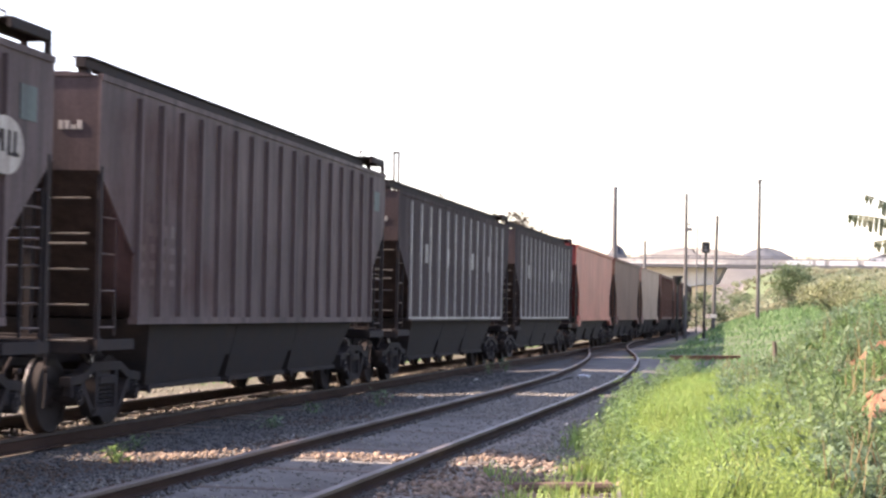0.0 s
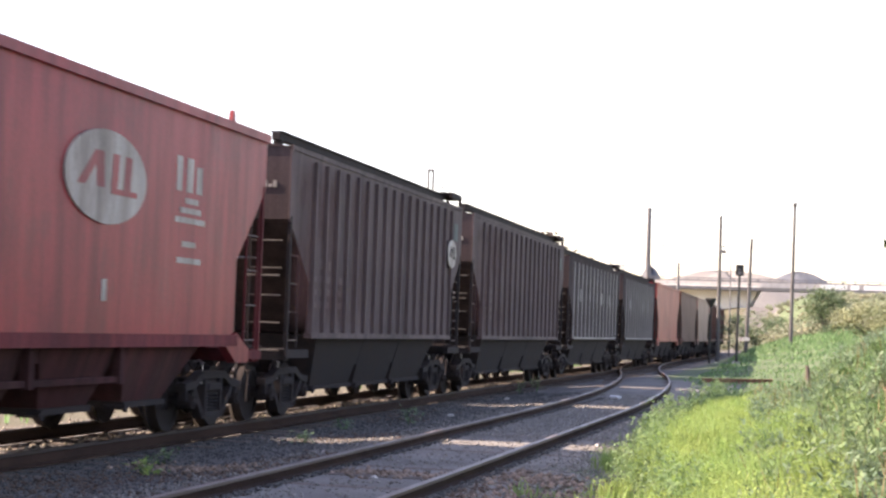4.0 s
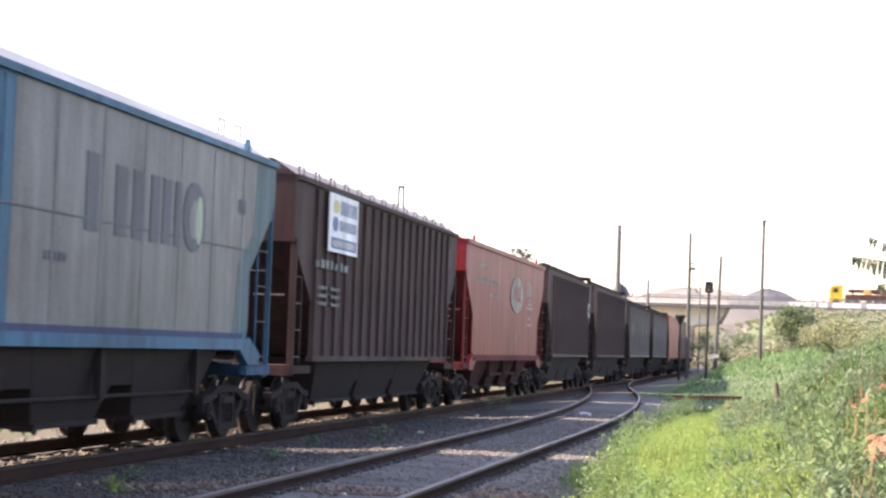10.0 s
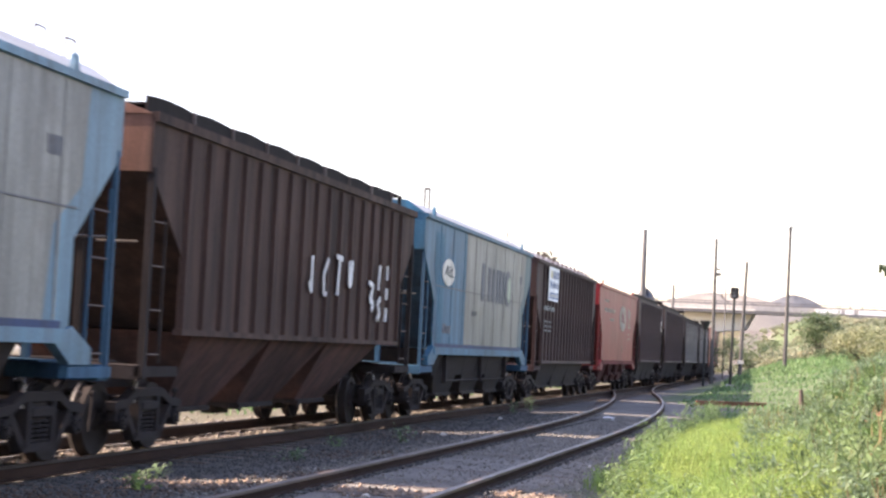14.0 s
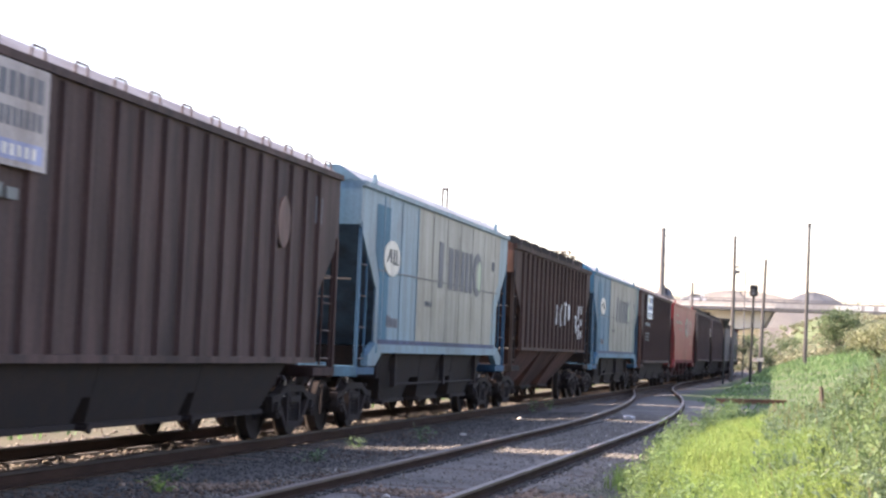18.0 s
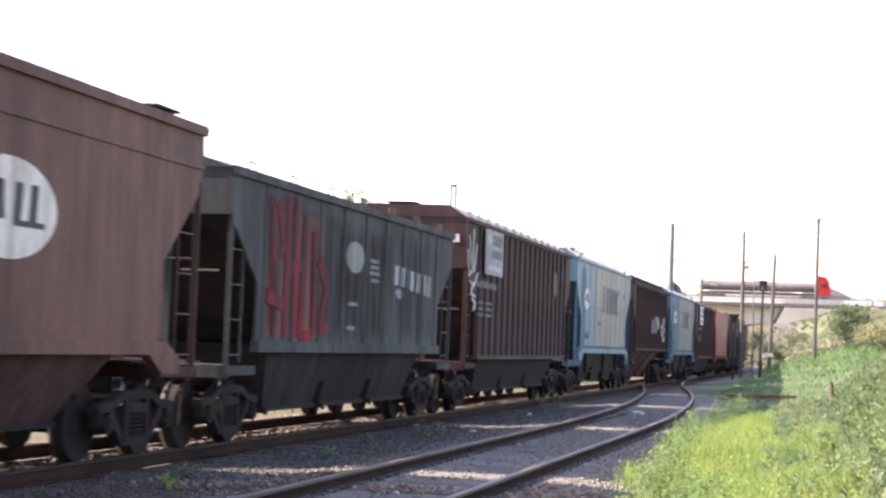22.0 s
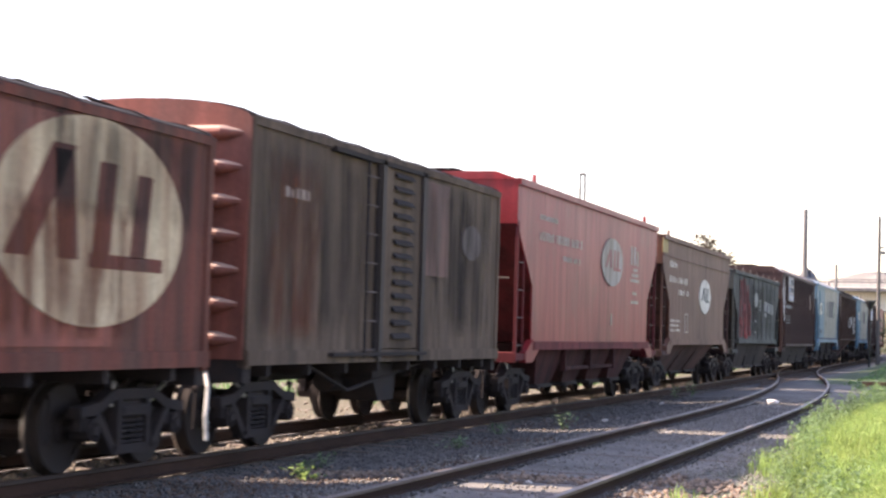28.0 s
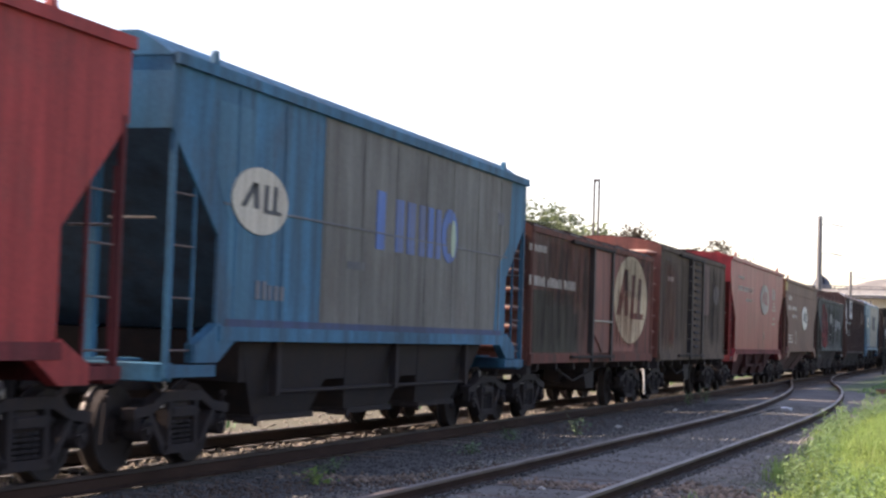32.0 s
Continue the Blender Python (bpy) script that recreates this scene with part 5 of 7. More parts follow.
strokes(w, M_SPRAY, [[(-0.15, 2.35), (-0.02, 2.2), (-0.02, 2.75)], [(0.85, 2.75), (0.62, 2.5), (0.66, 2.2), (0.8, 2.2)], [(1.3, 2.82), (1.65, 2.8)], [(1.48, 2.8), (1.42, 2.2)], [(2.08, 2.8), (2.1, 2.4), (2.2, 2.4), (2.24, 2.8)],
                     [(3.4, 2.5), (3.65, 2.45), (3.5, 2.2), (3.7, 2.15), (3.6, 2.02)], [(4.02, 2.4), (4.08, 2.83)], [(4.18, 2.25), (4.0, 2.15), (4.15, 2.0), (4.02, 1.86)], [(4.6, 2.85), (4.6, 2.6)], [(4.6, 2.45), (4.6, 2.25)], [(4.6, 2.1), (4.58, 1.86)]], FACE + 0.064, 0.085)

# dark green wagon with graffiti
L = LEN["H"]
h = L / 2
# near-black slope sheets: the dark of the recess is put into their colour
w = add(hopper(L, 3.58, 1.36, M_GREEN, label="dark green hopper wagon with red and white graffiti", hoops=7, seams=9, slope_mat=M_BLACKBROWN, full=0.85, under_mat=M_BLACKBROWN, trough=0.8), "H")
washed(w, W_SOOTTHIN, -h + 1.2, -0.3, 1.42, 3.5, FACE + 0.0135, "sooty film")
washed(w, W_SOOT, -1.6, 1.8, 1.42, 3.3, FACE + 0.0145, "sooty film")
washed(w, W_SOOTTHIN, 1.2, h - 1.2, 1.42, 3.5, FACE + 0.0155, "sooty film")
plate(w, "overspray", M_REDTINT, -4.55, -2.1, 1.45, 3.2, FACE + 0.003, "faint red overspray")
strokes(w, M_SPRAYRED, [[(-4.5, 3.35), (-4.25, 1.45)], [(-4.2, 3.3), (-3.9, 2.6), (-4.4, 2.6)], [(-3.75, 3.4), (-3.8, 1.45)], [(-3.4, 3.4), (-3.35, 1.45)], [(-3.0, 3.2), (-3.1, 1.45), (-2.6, 1.5)], [(-3.8, 2.4), (-3.0, 2.5)], [(-2.55, 3.0), (-2.5, 1.5)],
                        [(-2.3, 2.6), (-1.9, 2.2), (-2.2, 1.6), (-1.8, 1.6)], [(-4.6, 2.0), (-3.9, 1.9)]], FACE + 0.012, 0.19)
oval(w, "emblem", M_FADED2, -0.4, 2.75, 0.5, 0.25, FACE + 0.02)
for z, y0, y1 in ((2.72, 0.5, 1.0), (2.62, 0.5, 1.0), (2.52, 0.45, 1.05), (2.4, 0.55, 1.0), (1.98, -0.7, -0.2), (1.6, -0.75, -0.35)):
    plate(w, "mark", M_FADED2, y0, y1, z, z + 0.06, FACE + 0.02)
for k, (y0, y1) in enumerate(((2.0, 2.3), (2.45, 2.75), (2.9, 2.98), (3.12, 3.4), (3.58, 3.9), (4.05, 4.3), (4.4, 4.66))):
    plate(w, "mark", M_SPRAYOLD, y0, y1, 2.42 - 0.02 * k, 2.76 - 0.015 * k, FACE + 0.02, slant=0.03)
oval(w, "emblem", M_SPRAYOLD, 2.4, 2.27, 0.2, 0.09, FACE + 0.02)
number(w, h - 0.012, 1.0, 1.3, 3.3, 3.4, M_WHITE)

# pale brown wagon with badge
L = LEN["I"]
h = L / 2
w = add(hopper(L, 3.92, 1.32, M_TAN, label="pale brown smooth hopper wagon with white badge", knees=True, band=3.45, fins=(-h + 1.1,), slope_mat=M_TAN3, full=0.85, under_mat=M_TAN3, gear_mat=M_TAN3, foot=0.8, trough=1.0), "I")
badge(w, 1.08, 2.56, 0.98, 0.48, M_WHITE, M_INK, FACE + 0.02, "clean white oval badge")
word(w, M_WHITE2, -4.65, -1.6, 2.80, 2.96, 22, FACE + 0.006, 31)
word(w, M_WHITE2, -3.3, -1.6, 2.50, 2.64, 12, FACE + 0.006, 32)
word(w, M_WHITE2, -4.65, -3.5, 3.18, 3.34, 7, FACE + 0.006, 33)
for k, z in enumerate((1.55, 1.67, 1.79)):
    word(w, M_WHITE2, -4.4, -2.9, z, z + 0.06, 6, FACE + 0.006, 34 + k)
for y0, y1, z0, z1 in ((-2.22, -1.76, 2.0, 2.03), (-2.22, -1.76, 1.52, 1.55), (-2.22, -2.18, 1.52, 2.03), (-1.80, -1.76, 1.52, 2.03)):
    plate(w, "mark", M_WHITE2, y0, y1, z0, z1, FACE + 0.006)
plate(w, "notice_plate", M_OCHRE, -h + 0.05, -h + 0.75, 3.5, 3.85, FACE + 0.02, "yellow plate")
part("roof_board", box(B(), 0.6, 1.5, h - 1.6, h - 0.9, 3.98, 4.01), M_FRAME, w)

# box wagons
w = add(boxcar(LEN["K"], 3.66, M_BOXGREEN, M_ORANGE2, "sooty olive box wagon with ribbed red ends", M_BOXGREEN, True), "K")
oval(w, "badge", M_MARK, 3.6, 2.78, 0.5, 0.27, 1.452)
plate(w, "side_panel", M_PATCH, 1.2, 2.4, 2.2, 3.55, 1.450, "worn red patch")
word(w, M_FADED, -3.8, -3.0, 2.9, 3.02, 5, 1.452, 41)
washed(w, W_SOOTTHIN, -4.9, -1.0, 1.3, 3.62, 1.4505)
washed(w, W_SOOTTHIN, 1.0, 4.7, 1.3, 3.62, 1.4555)
washed(w, W_RUST, -4.4, -2.6, 1.2, 3.4, 1.4525, "rusty film showing through")
bm = B()
hh = LEN["K"] / 2
for p, q in (((1.0, -hh - 0.05, 0.92), (1.15, -hh - 0.28, 0.75)), ((1.15, -hh - 0.28, 0.75), (1.2, -hh - 0.42, 0.45)), ((1.2, -hh - 0.42, 0.45), (1.2, -hh - 0.38, 0.2))):
    rod(bm, p, q, 0.022, n=6)
part("loose_hose", bm, M_HOSE, w, "pale loose hose")
w = add(boxcar(LEN["L"], 3.30, M_BOXRED, M_BOXRED, "rust-red box wagon with a large cream oval badge", M_ORANGE2, False, M_BOXMIX), "L")
o, SHIFT[0] = LEN["L"] / 2 - 5.11, 0.0
plate(w, "side_panel", M_ORANGE3, 0.95 + o, 3.1 + o, 1.2, 3.2, 1.446, "bright rust-red side panel")
plate(w, "side_panel", M_OLIVEPATCH, -5.4 + o, -2.55 + o, 1.18, 2.26, 1.446, "dark olive painted-over patch")
plate(w, "side_panel", M_OLIVEPATCH, -2.55 + o, -2.15 + o, 1.18, 1.9, 1.445, "dark olive painted-over patch")
washed(w, W_SOOT, -5.4 + o, -1.0 + o, 1.2, 3.27, 1.4505)
washed(w, W_RUST, -4.6 + o, -1.2 + o, 2.0, 3.27, 1.4485, "rusty film showing through")
washed(w, W_SOOTTHIN, 1.0 + o, 4.95 + o, 2.3, 3.3, 1.4660)
washed(w, W_RUST, 1.0 + o, 3.6 + o, 1.25, 2.5, 1.4680, "rusty film over the badge")
oval(w, "badge", M_CREAM, 2.72 + o, 2.31, 1.72, 0.94, 1.456, "large stained cream oval badge")
ink = M_BOXRED
for ya, yb, za, zb, s in ((1.22, 1.62, 1.96, 2.95, 0.72), (2.08, 2.42, 1.96, 2.90, -0.12), (2.66, 2.98, 2.02, 2.86, 0.10), (3.36, 3.66, 2.02, 2.80, 0.12), (2.62, 4.02, 1.90, 2.03, 0.0)):
    plate(w, "mark", ink, ya + o, yb + o, za, zb, 1.460, slant=s)
word(w, M_FADED, -5.7 + o, -2.35 + o, 2.33, 2.50, 22, 1.452, 42)
word(w, M_FADED, -5.75 + o, -4.55 + o, 2.92, 3.04, 8, 1.452, 43)

# bent and broken planks along the roof edge
rnd = random.Random(21)
hh = LEN["L"] / 2
for k in range(9):
    y = -hh + 0.5 + k * (LEN["L"] - 1.2) / 8
    a, b = rnd.uniform(-0.02, 0.06), rnd.uniform(-0.02, 0.06)
    part("loose_plank", solid(B(), [(y, 3.47 + a), (y + 1.05, 3.47 + b), (y + 1.05, 3.482 + b), (y, 3.482 + a)], "x", 0.96, 1.03), M_FRAME, w)


# ---- poles, signal, pipe ----
def pole(x, y, height, r, label, mat, lean=0.0, cap=False, arms=0):
    w = tagged(new("utility_pole"), label, "pole", "poles along the line")
    w.matrix_basis = pose(x, y, ground_z(x, y) - 0.3, 0, lean, 0)
    part("shaft", rod(B(), (0, 0, 0), (0, 0, height + 0.3), r, r * 0.7, 12), mat, w)
    if cap:
        part("lamp_head", box(rod(B(), (0, 0, height + 0.2), (0.1, 0, height + 0.42), 0.07), -0.11, 0.11, -0.11, 0.11, height + 0.1, height + 0.4, 0.04), M_WOOD, w)
    for k in range(arms):
        z = height - 0.35 - 2.2 * k
        part("bracket", rod(rod(B(), (0, 0, z), (0.9, 0, z + 0.05), 0.025, n=6), (0.9, 0, z + 0.05), (1.7, 0, z - 0.12), 0.05, n=6), M_CONCRETE, w)
    return w


def by_angle(az, y):
    return math.tan(radians(az)) * y


pole(by_angle(-5.62, 130), 130, 11.45, 0.24, "tall grey concrete pole behind the train", M_CONCRETE2, 0, False, 2)
pole(by_angle(-4.6, 190), 190, 9.9, 0.2, "grey concrete pole behind the train", M_CONCRETE2, 0, False, 1)
w = pole(by_angle(-3.24, 100), 100, 8.5, 0.12, "weathered wooden pole beside the track", M_WOOD)
part("insulator", box(B(), 0.1, 0.35, -0.06, 0.06, 6.6, 6.8, 0.02), M_CONCRETE2, w)
part("insulator", box(B(), 0.1, 0.3, -0.06, 0.06, 6.95, 7.05, 0.02), M_CONCRETE2, w)
w = pole(by_angle(-2.32, 100), 100, 6.8, 0.12, "leaning weathered wooden pole", M_WOOD, 1.6)
part("notice_plate", box(B(), -0.2, 0.2, -0.2, -0.16, 1.15, 1.35), M_WHITE, w)
pole(by_angle(-0.86, 105), 105, 8.5, 0.125, "weathered wooden pole with a lamp on top", M_WOOD, 0.4, True)
pole(by_angle(-2.87, 160), 160, 10.4, 0.08, "thin grey pole in the distance", M_CONCRETE2)


def signal():
    x, y = by_angle(-2.62, 85), 85
    z = ground_z(x, y)
    w = tagged(new("railway_signal"), "dark railway signal on a slim leaning post", "signal")
    w.matrix_basis = pose(x, y, z - 0.2, 0, 0.8, 0)
    top = 1.45 + 85 * math.tan(radians(2.47)) - z + 0.2
    part("post", rod(B(), (0, 0, 0), (0, 0, top - 0.4), 0.07, 0.06), M_BLACK, w)
    head = part("head", box(B(), -0.2, 0.2, -0.14, 0.14, top - 0.55, top, 0.04), M_BLACK, w)
    part("lens", rod(B(), (0, -0.15, top - 0.2), (0, -0.2, top - 0.2), 0.09, n=14), M_LETTERGREY, head)
    part("lens", rod(B(), (0, -0.15, top - 0.42), (0, -0.2, top - 0.42), 0.09, n=14), M_LETTERGREY, head)
    part("hood", rod(B(), (0, -0.13, top - 0.1), (0, -0.3, top - 0.12), 0.11, n=10), M_BLACK, head)
    part("foot", box(B(), -0.2, 0.2, -0.2, 0.2, 0, 0.3, 0.03), M_CONCRETE, w)


signal()


def funnel_lamp():
    x, y = by_angle(-3.5, 95), 95
    z = ground_z(x, y)
    w = tagged(new("line_side_lamp"), "black funnel-shaped lamp on a thin post", "lamp")
    w.matrix_basis = pose(x, y, z - 0.2)
    top = 1.45 + 95 * math.tan(radians(1.32)) - z + 0.2
    part("post", rod(B(), (0, 0, 0), (0, 0, top - 0.4), 0.06), M_BLACK, w)
    part("shade", rod(B(), (0, 0, top - 0.5), (0, 0, top - 0.1), 0.08, 0.28, 14), M_BLACK, w)
    part("cap", rod(B(), (0, 0, top - 0.1), (0, 0, top), 0.30, 0.30, 14), M_BLACK, w)


funnel_lamp()


def vent_pipe():
    x, y = by_angle(-13.03, 62), 62
    w = tagged(new("vent_pipe"), "tall thin pale pipe bent over at the top", "pipe")
    w.matrix_basis = pose(x, y, ground_z(x, y) - 0.2)
    top = 1.45 + 63.6 * math.tan(radians(5.33)) - ground_z(x, y) + 0.2
    part("riser", rod(B(), (-0.09, 0, 0), (-0.09, 0, top), 0.042, n=8), M_WOOD, w)
    part("riser", rod(B(), (0.09, 0, 0), (0.09, 0, top), 0.042, n=8), M_WOOD, w)
    part("bend", rod(B(), (-0.12, 0, top), (0.12, 0, top), 0.05, n=8), M_WOOD, w)


vent_pipe()

# ---- the far side: road, trucks, mounds ----
ROAD_Y, ROAD_Z = 296.0, 11.0


def highway():
    w = tagged(new("highway"), "distant raised highway with steel guard rails", "road", kind="structure")
    part("deck", box(B(), -1100, 1100, ROAD_Y - 6, ROAD_Y + 6, ROAD_Z - 0.9, ROAD_Z), M_CONCRETE, w)
    part("asphalt", box(B(), -1100, 1100, ROAD_Y - 5.2, ROAD_Y + 5.2, ROAD_Z, ROAD_Z + 0.03), M_ASPHALT, w)
    side = part("side_road", box(B(), -1100, 1100, ROAD_Y - 11, ROAD_Y - 6.32, ROAD_Z - 1.5, ROAD_Z - 1.0), M_CONCRETE2, w, "lower grey side carriageway")
    part("asphalt", box(B(), -1100, 1100, ROAD_Y - 10.6, ROAD_Y - 6.7, ROAD_Z - 1.0, ROAD_Z - 0.97), M_ASPHALT, side)
    for y in (ROAD_Y - 5.7, ROAD_Y + 5.7):
        rail = part("guard_rail", box(box(B(), -1100, 1100, y - 0.05, y + 0.05, ROAD_Z + 0.5, ROAD_Z + 0.66), -1100, 1100, y - 0.12, y + 0.12, ROAD_Z, ROAD_Z + 0.08), M_CONCRETE2, w)
        for k in range(75):
            x = -74 + 2 * k
            part("post", box(B(), x - 0.07, x + 0.07, y + 0.05, y + 0.15, ROAD_Z, ROAD_Z + 0.66), M_CONCRETE2, rail)
    for x0, x1 in ((0.3, 4.6), (5.2, 6.6), (7.4, 12.0), (13.0, 17.5)):
        part("white_barrier", box(B(), x0, x1, ROAD_Y - 6.3, ROAD_Y - 6.05, ROAD_Z - 0.99, ROAD_Z - 0.05), M_LIMEWHITE, w)
    for k in range(8):
        x = -125 + 11 * k
        part("pier", box(B(), x - 0.6, x + 0.6, ROAD_Y - 4, ROAD_Y + 4, -0.5, ROAD_Z - 0.9), M_CONCRETE, w)
    tagged(part("abutment_wall", solid(B(), [(-26, -0.5), (-15.0, -0.5), (-9.5, 10.3), (-29, 10.3)], "y", ROAD_Y - 7, ROAD_Y + 5), M_GLAREWALL, w), "pale concrete abutment with glare in its colour")


highway()


def mound(name, x, y, rx, ry, h, mat, label, seed):
    bm = B()
    n, m = 40, 10
    rings = []
    for j in range(m + 1):
        u = j / m
        ring = []
        for i in range(n):
            a = 2 * math.pi * i / n
            r = 1 - u
            z = h * (1 - r ** 2.2) * (1 + 0.1 * noise.noise((3 * math.cos(a) + seed, 3 * math.sin(a), u)))
            ring.append(bm.verts.new((x + rx * r * math.cos(a), y + ry * r * math.sin(a), z - 0.5)))
        rings.append(ring)
    for j in range(m):
        for i in range(n):
            k = (i + 1) % n
            bm.faces.new((rings[j][i], rings[j][k], rings[j + 1][k], rings[j + 1][i]))
    bmesh.ops.remove_doubles(bm, verts=bm.verts[:], dist=0.01)
    for f in bm.faces:
        f.smooth = True
    return tagged(part(name, bm, mat), label, "hill")


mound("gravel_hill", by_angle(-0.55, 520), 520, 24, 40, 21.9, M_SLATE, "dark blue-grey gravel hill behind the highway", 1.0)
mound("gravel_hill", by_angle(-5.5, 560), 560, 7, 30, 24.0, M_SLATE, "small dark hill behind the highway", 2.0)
mound("sand_hill", by_angle(-3.0, 480), 480, 46, 60, 20.3, M_SAND, "broad pale sandy hill behind the highway", 3.0)
mound("sand_hill", by_angle(4.5, 500), 500, 60, 60, 17.5, M_SAND, "broad pale sandy hill behind the highway", 4.0)


def truck(name, label, cab_mat, load, length, direction):
    """A lorry on the highway; its front points along +x times direction."""
    w = tagged(new(name), label, "truck")
    d = direction
    tall = 0.7 if load == "tank" else 0.0
    cab = part("cab", solid(B(), [(0, 0.5), (0, 2.1), (-d * 0.3, 3.2), (-d * 0.8, 3.2 + tall), (-d * 2.3, 3.3 + tall), (-d * 2.3, 0.5)], "y", -1.2, 1.2), cab_mat, w)
    part("windscreen", solid(B(), [(d * 0.01, 1.95), (-d * 0.34, 3.0), (-d * 0.30, 3.05), (d * 0.05, 1.95)], "y", -1.0, 1.0), M_BLACK, cab)
    part("side_window", box(B(), min(-d * 1.4, -d * 0.6), max(-d * 1.4, -d * 0.6), -1.22, 1.22, 2.0, 2.75), M_BLACK, cab)
    part("chassis", box(B(), min(-d * length, -d * 0.3), max(-d * length, -d * 0.3), -0.5, 0.5, 0.7, 1.0), M_BLACK, w)
    for x in [1.1, 3.2, 4.5] + [length - 1.2 - 1.3 * k for k in range(3)]:
        wheel = part("wheel", rod(rod(B(), (-d * x, -1.2, 0.5), (-d * x, -0.8, 0.5), 0.5, n=16), (-d * x, 0.8, 0.5), (-d * x, 1.2, 0.5), 0.5, n=16), M_BLACK, w)
        part("rim", rod(B(), (-d * x, -1.22, 0.5), (-d * x, -1.18, 0.5), 0.26, n=12), M_CONCRETE2, wheel)
    x0, x1 = sorted((-d * 2.6, -d * length))
    if load == "bed":
        bed = part("load_bed", box(B(), x0, x1, -1.25, 1.25, 1.0, 1.2), M_WHITE, w)
        part("load", box(B(), x0 + 0.1, x0 + 4.0, -1.1, 1.1, 1.2, 2.0, 0.08), M_CONCRETE, w, "grey-brown load")
        part("headboard", box(B(), x0 + 4.2, x0 + 6.0, -1.2, 1.2, 1.2, 2.7, 0.05), M_WHITE, bed)
        part("cargo_rail", box(B(), x0 + 0.2, x0 + 9.0, -1.2, -1.14, 3.1, 3.18), M_CONCRETE2, bed)
        for k in range(9):
            x = x0 + 6.2 + (x1 - x0 - 6.3) * k / 8
            part("stake", box(B(), x - 0.05, x + 0.05, -1.25, -1.15, 1.2, 2.85), M_WHITE, bed)
        for k in range(4):
            part("side_board", box(B(), x0 + 6.2, x1, -1.24, -1.2, 1.3 + 0.4 * k, 1.6 + 0.4 * k), M_WHITE, bed)
    elif load == "crane":
        part("load_bed", box(B(), x0, x1, -1.2, 1.2, 0.95, 1.75, 0.05), M_TAN, w)
        part("boom", solid(B(), [(x0 + 0.5, 2.1), (x1 - 0.2, 1.75), (x1, 2.75), (x1 - 0.4, 2.8), (x0 + 0.5, 2.6)], "y", -0.3, 0.3), M_TAN, w)
        part("operator_box", box(B(), (x0 + x1) / 2 - 0.8, (x0 + x1) / 2 + 0.4, -0.9, 0.9, 1.45, 2.6, 0.05), M_YELLOW, w)
        part("crane_mast", box(B(), x0 + 1.2, x0 + 1.5, -0.3, 0.3, 1.4, 2.7), M_BROWN, w)
    else:
        part("tank", rod(B(), (x0, 0, 2.05), (x1, 0, 2.05), 0.85, n=20), M_TANK, w)
        part("tank_band", rod(B(), ((x0 + x1) / 2 - 0.1, 0, 2.05), ((x0 + x1) / 2 + 0.1, 0, 2.05), 0.88, n=20), M_CONCRETE2, w)
        part("tank_hatch", rod(B(), ((x0 + x1) / 2, 0, 2.8), ((x0 + x1) / 2, 0, 3.05), 0.35, n=12), M_TANK, w)
        part("bumper", box(B(), x0, x0 + 0.2, -1.2, 1.2, 0.7, 1.0), M_CONCRETE2, w)
    return w


TRUCKS = [(truck("flatbed_truck", "white flatbed lorry driving along the distant highway", M_WHITE, "bed", 17.0, -1), 2.0, -2.3, -24.0, 2.5),
          (truck("crane_truck", "yellow crane lorry driving along the distant highway", M_YELLOWPAINT, "crane", 10.5, -1), 10.5, -5.0, -24.0, 2.5),
          (truck("tank_truck", "red lorry pulling a dark tank trailer", M_REDPAINT, "tank", 22.0, 1), 22.0, -1.9, 31.0, -2.5)]


def car(name, label, mat, van):
    """A small road vehicle whose front points along +x; its middle stands over the origin."""
    w = tagged(new(name), label, "van" if van else "car")
    side = ([(-2.6, 0.35), (-2.6, 2.1), (-2.45, 2.2), (0.7, 2.2), (1.5, 1.25), (2.5, 1.0), (2.6, 0.35)] if van else
            [(-2.15, 0.3), (-2.2, 0.9), (-1.75, 1.0), (-1.15, 1.42), (0.25, 1.45), (1.05, 0.98), (2.05, 0.8), (2.2, 0.35)])
    body = part("body", solid(B(), side, "y", -0.88, 0.88), mat, w)
    for y0, y1 in ((-0.895, -0.875), (0.875, 0.895)):
        part("side_window", solid(B(), [(0.1, 1.3), (0.1, 1.95), (0.72, 1.95), (1.25, 1.3)] if van else [(-1.5, 0.98), (-1.08, 1.34), (0.2, 1.36), (0.8, 0.98)], "y", y0, y1), M_BLACK, body)
    glass = [(0.76, 2.16), (1.46, 1.32), (1.52, 1.34), (0.80, 2.2)] if van else [(0.3, 1.42), (0.98, 1.02), (1.04, 1.04), (0.34, 1.46)]
    part("windscreen", solid(B(), glass, "y", -0.75, 0.75), M_BLACK, body)
    end = 2.6 if van else 2.2
    part("bumper", box(B(), end - 0.1, end + 0.06, -0.85, 0.85, 0.3, 0.55, 0.03), M_CONCRETE2, w)
    for x in (-0.62 * end, 0.62 * end):
        for y in (-0.8, 0.8):
            wheel = part("wheel", rod(B(), (x, y - 0.1, 0.32), (x, y + 0.1, 0.32), 0.32, n=14), M_BLACK, w)
            part("rim", rod(B(), (x, y - 0.115, 0.32), (x, y + 0.115, 0.32), 0.19, n=10), M_IRON, wheel)
    return w


SALOON = "white saloon car driving along the distant highway"
VAN = "white delivery van driving along the distant highway"
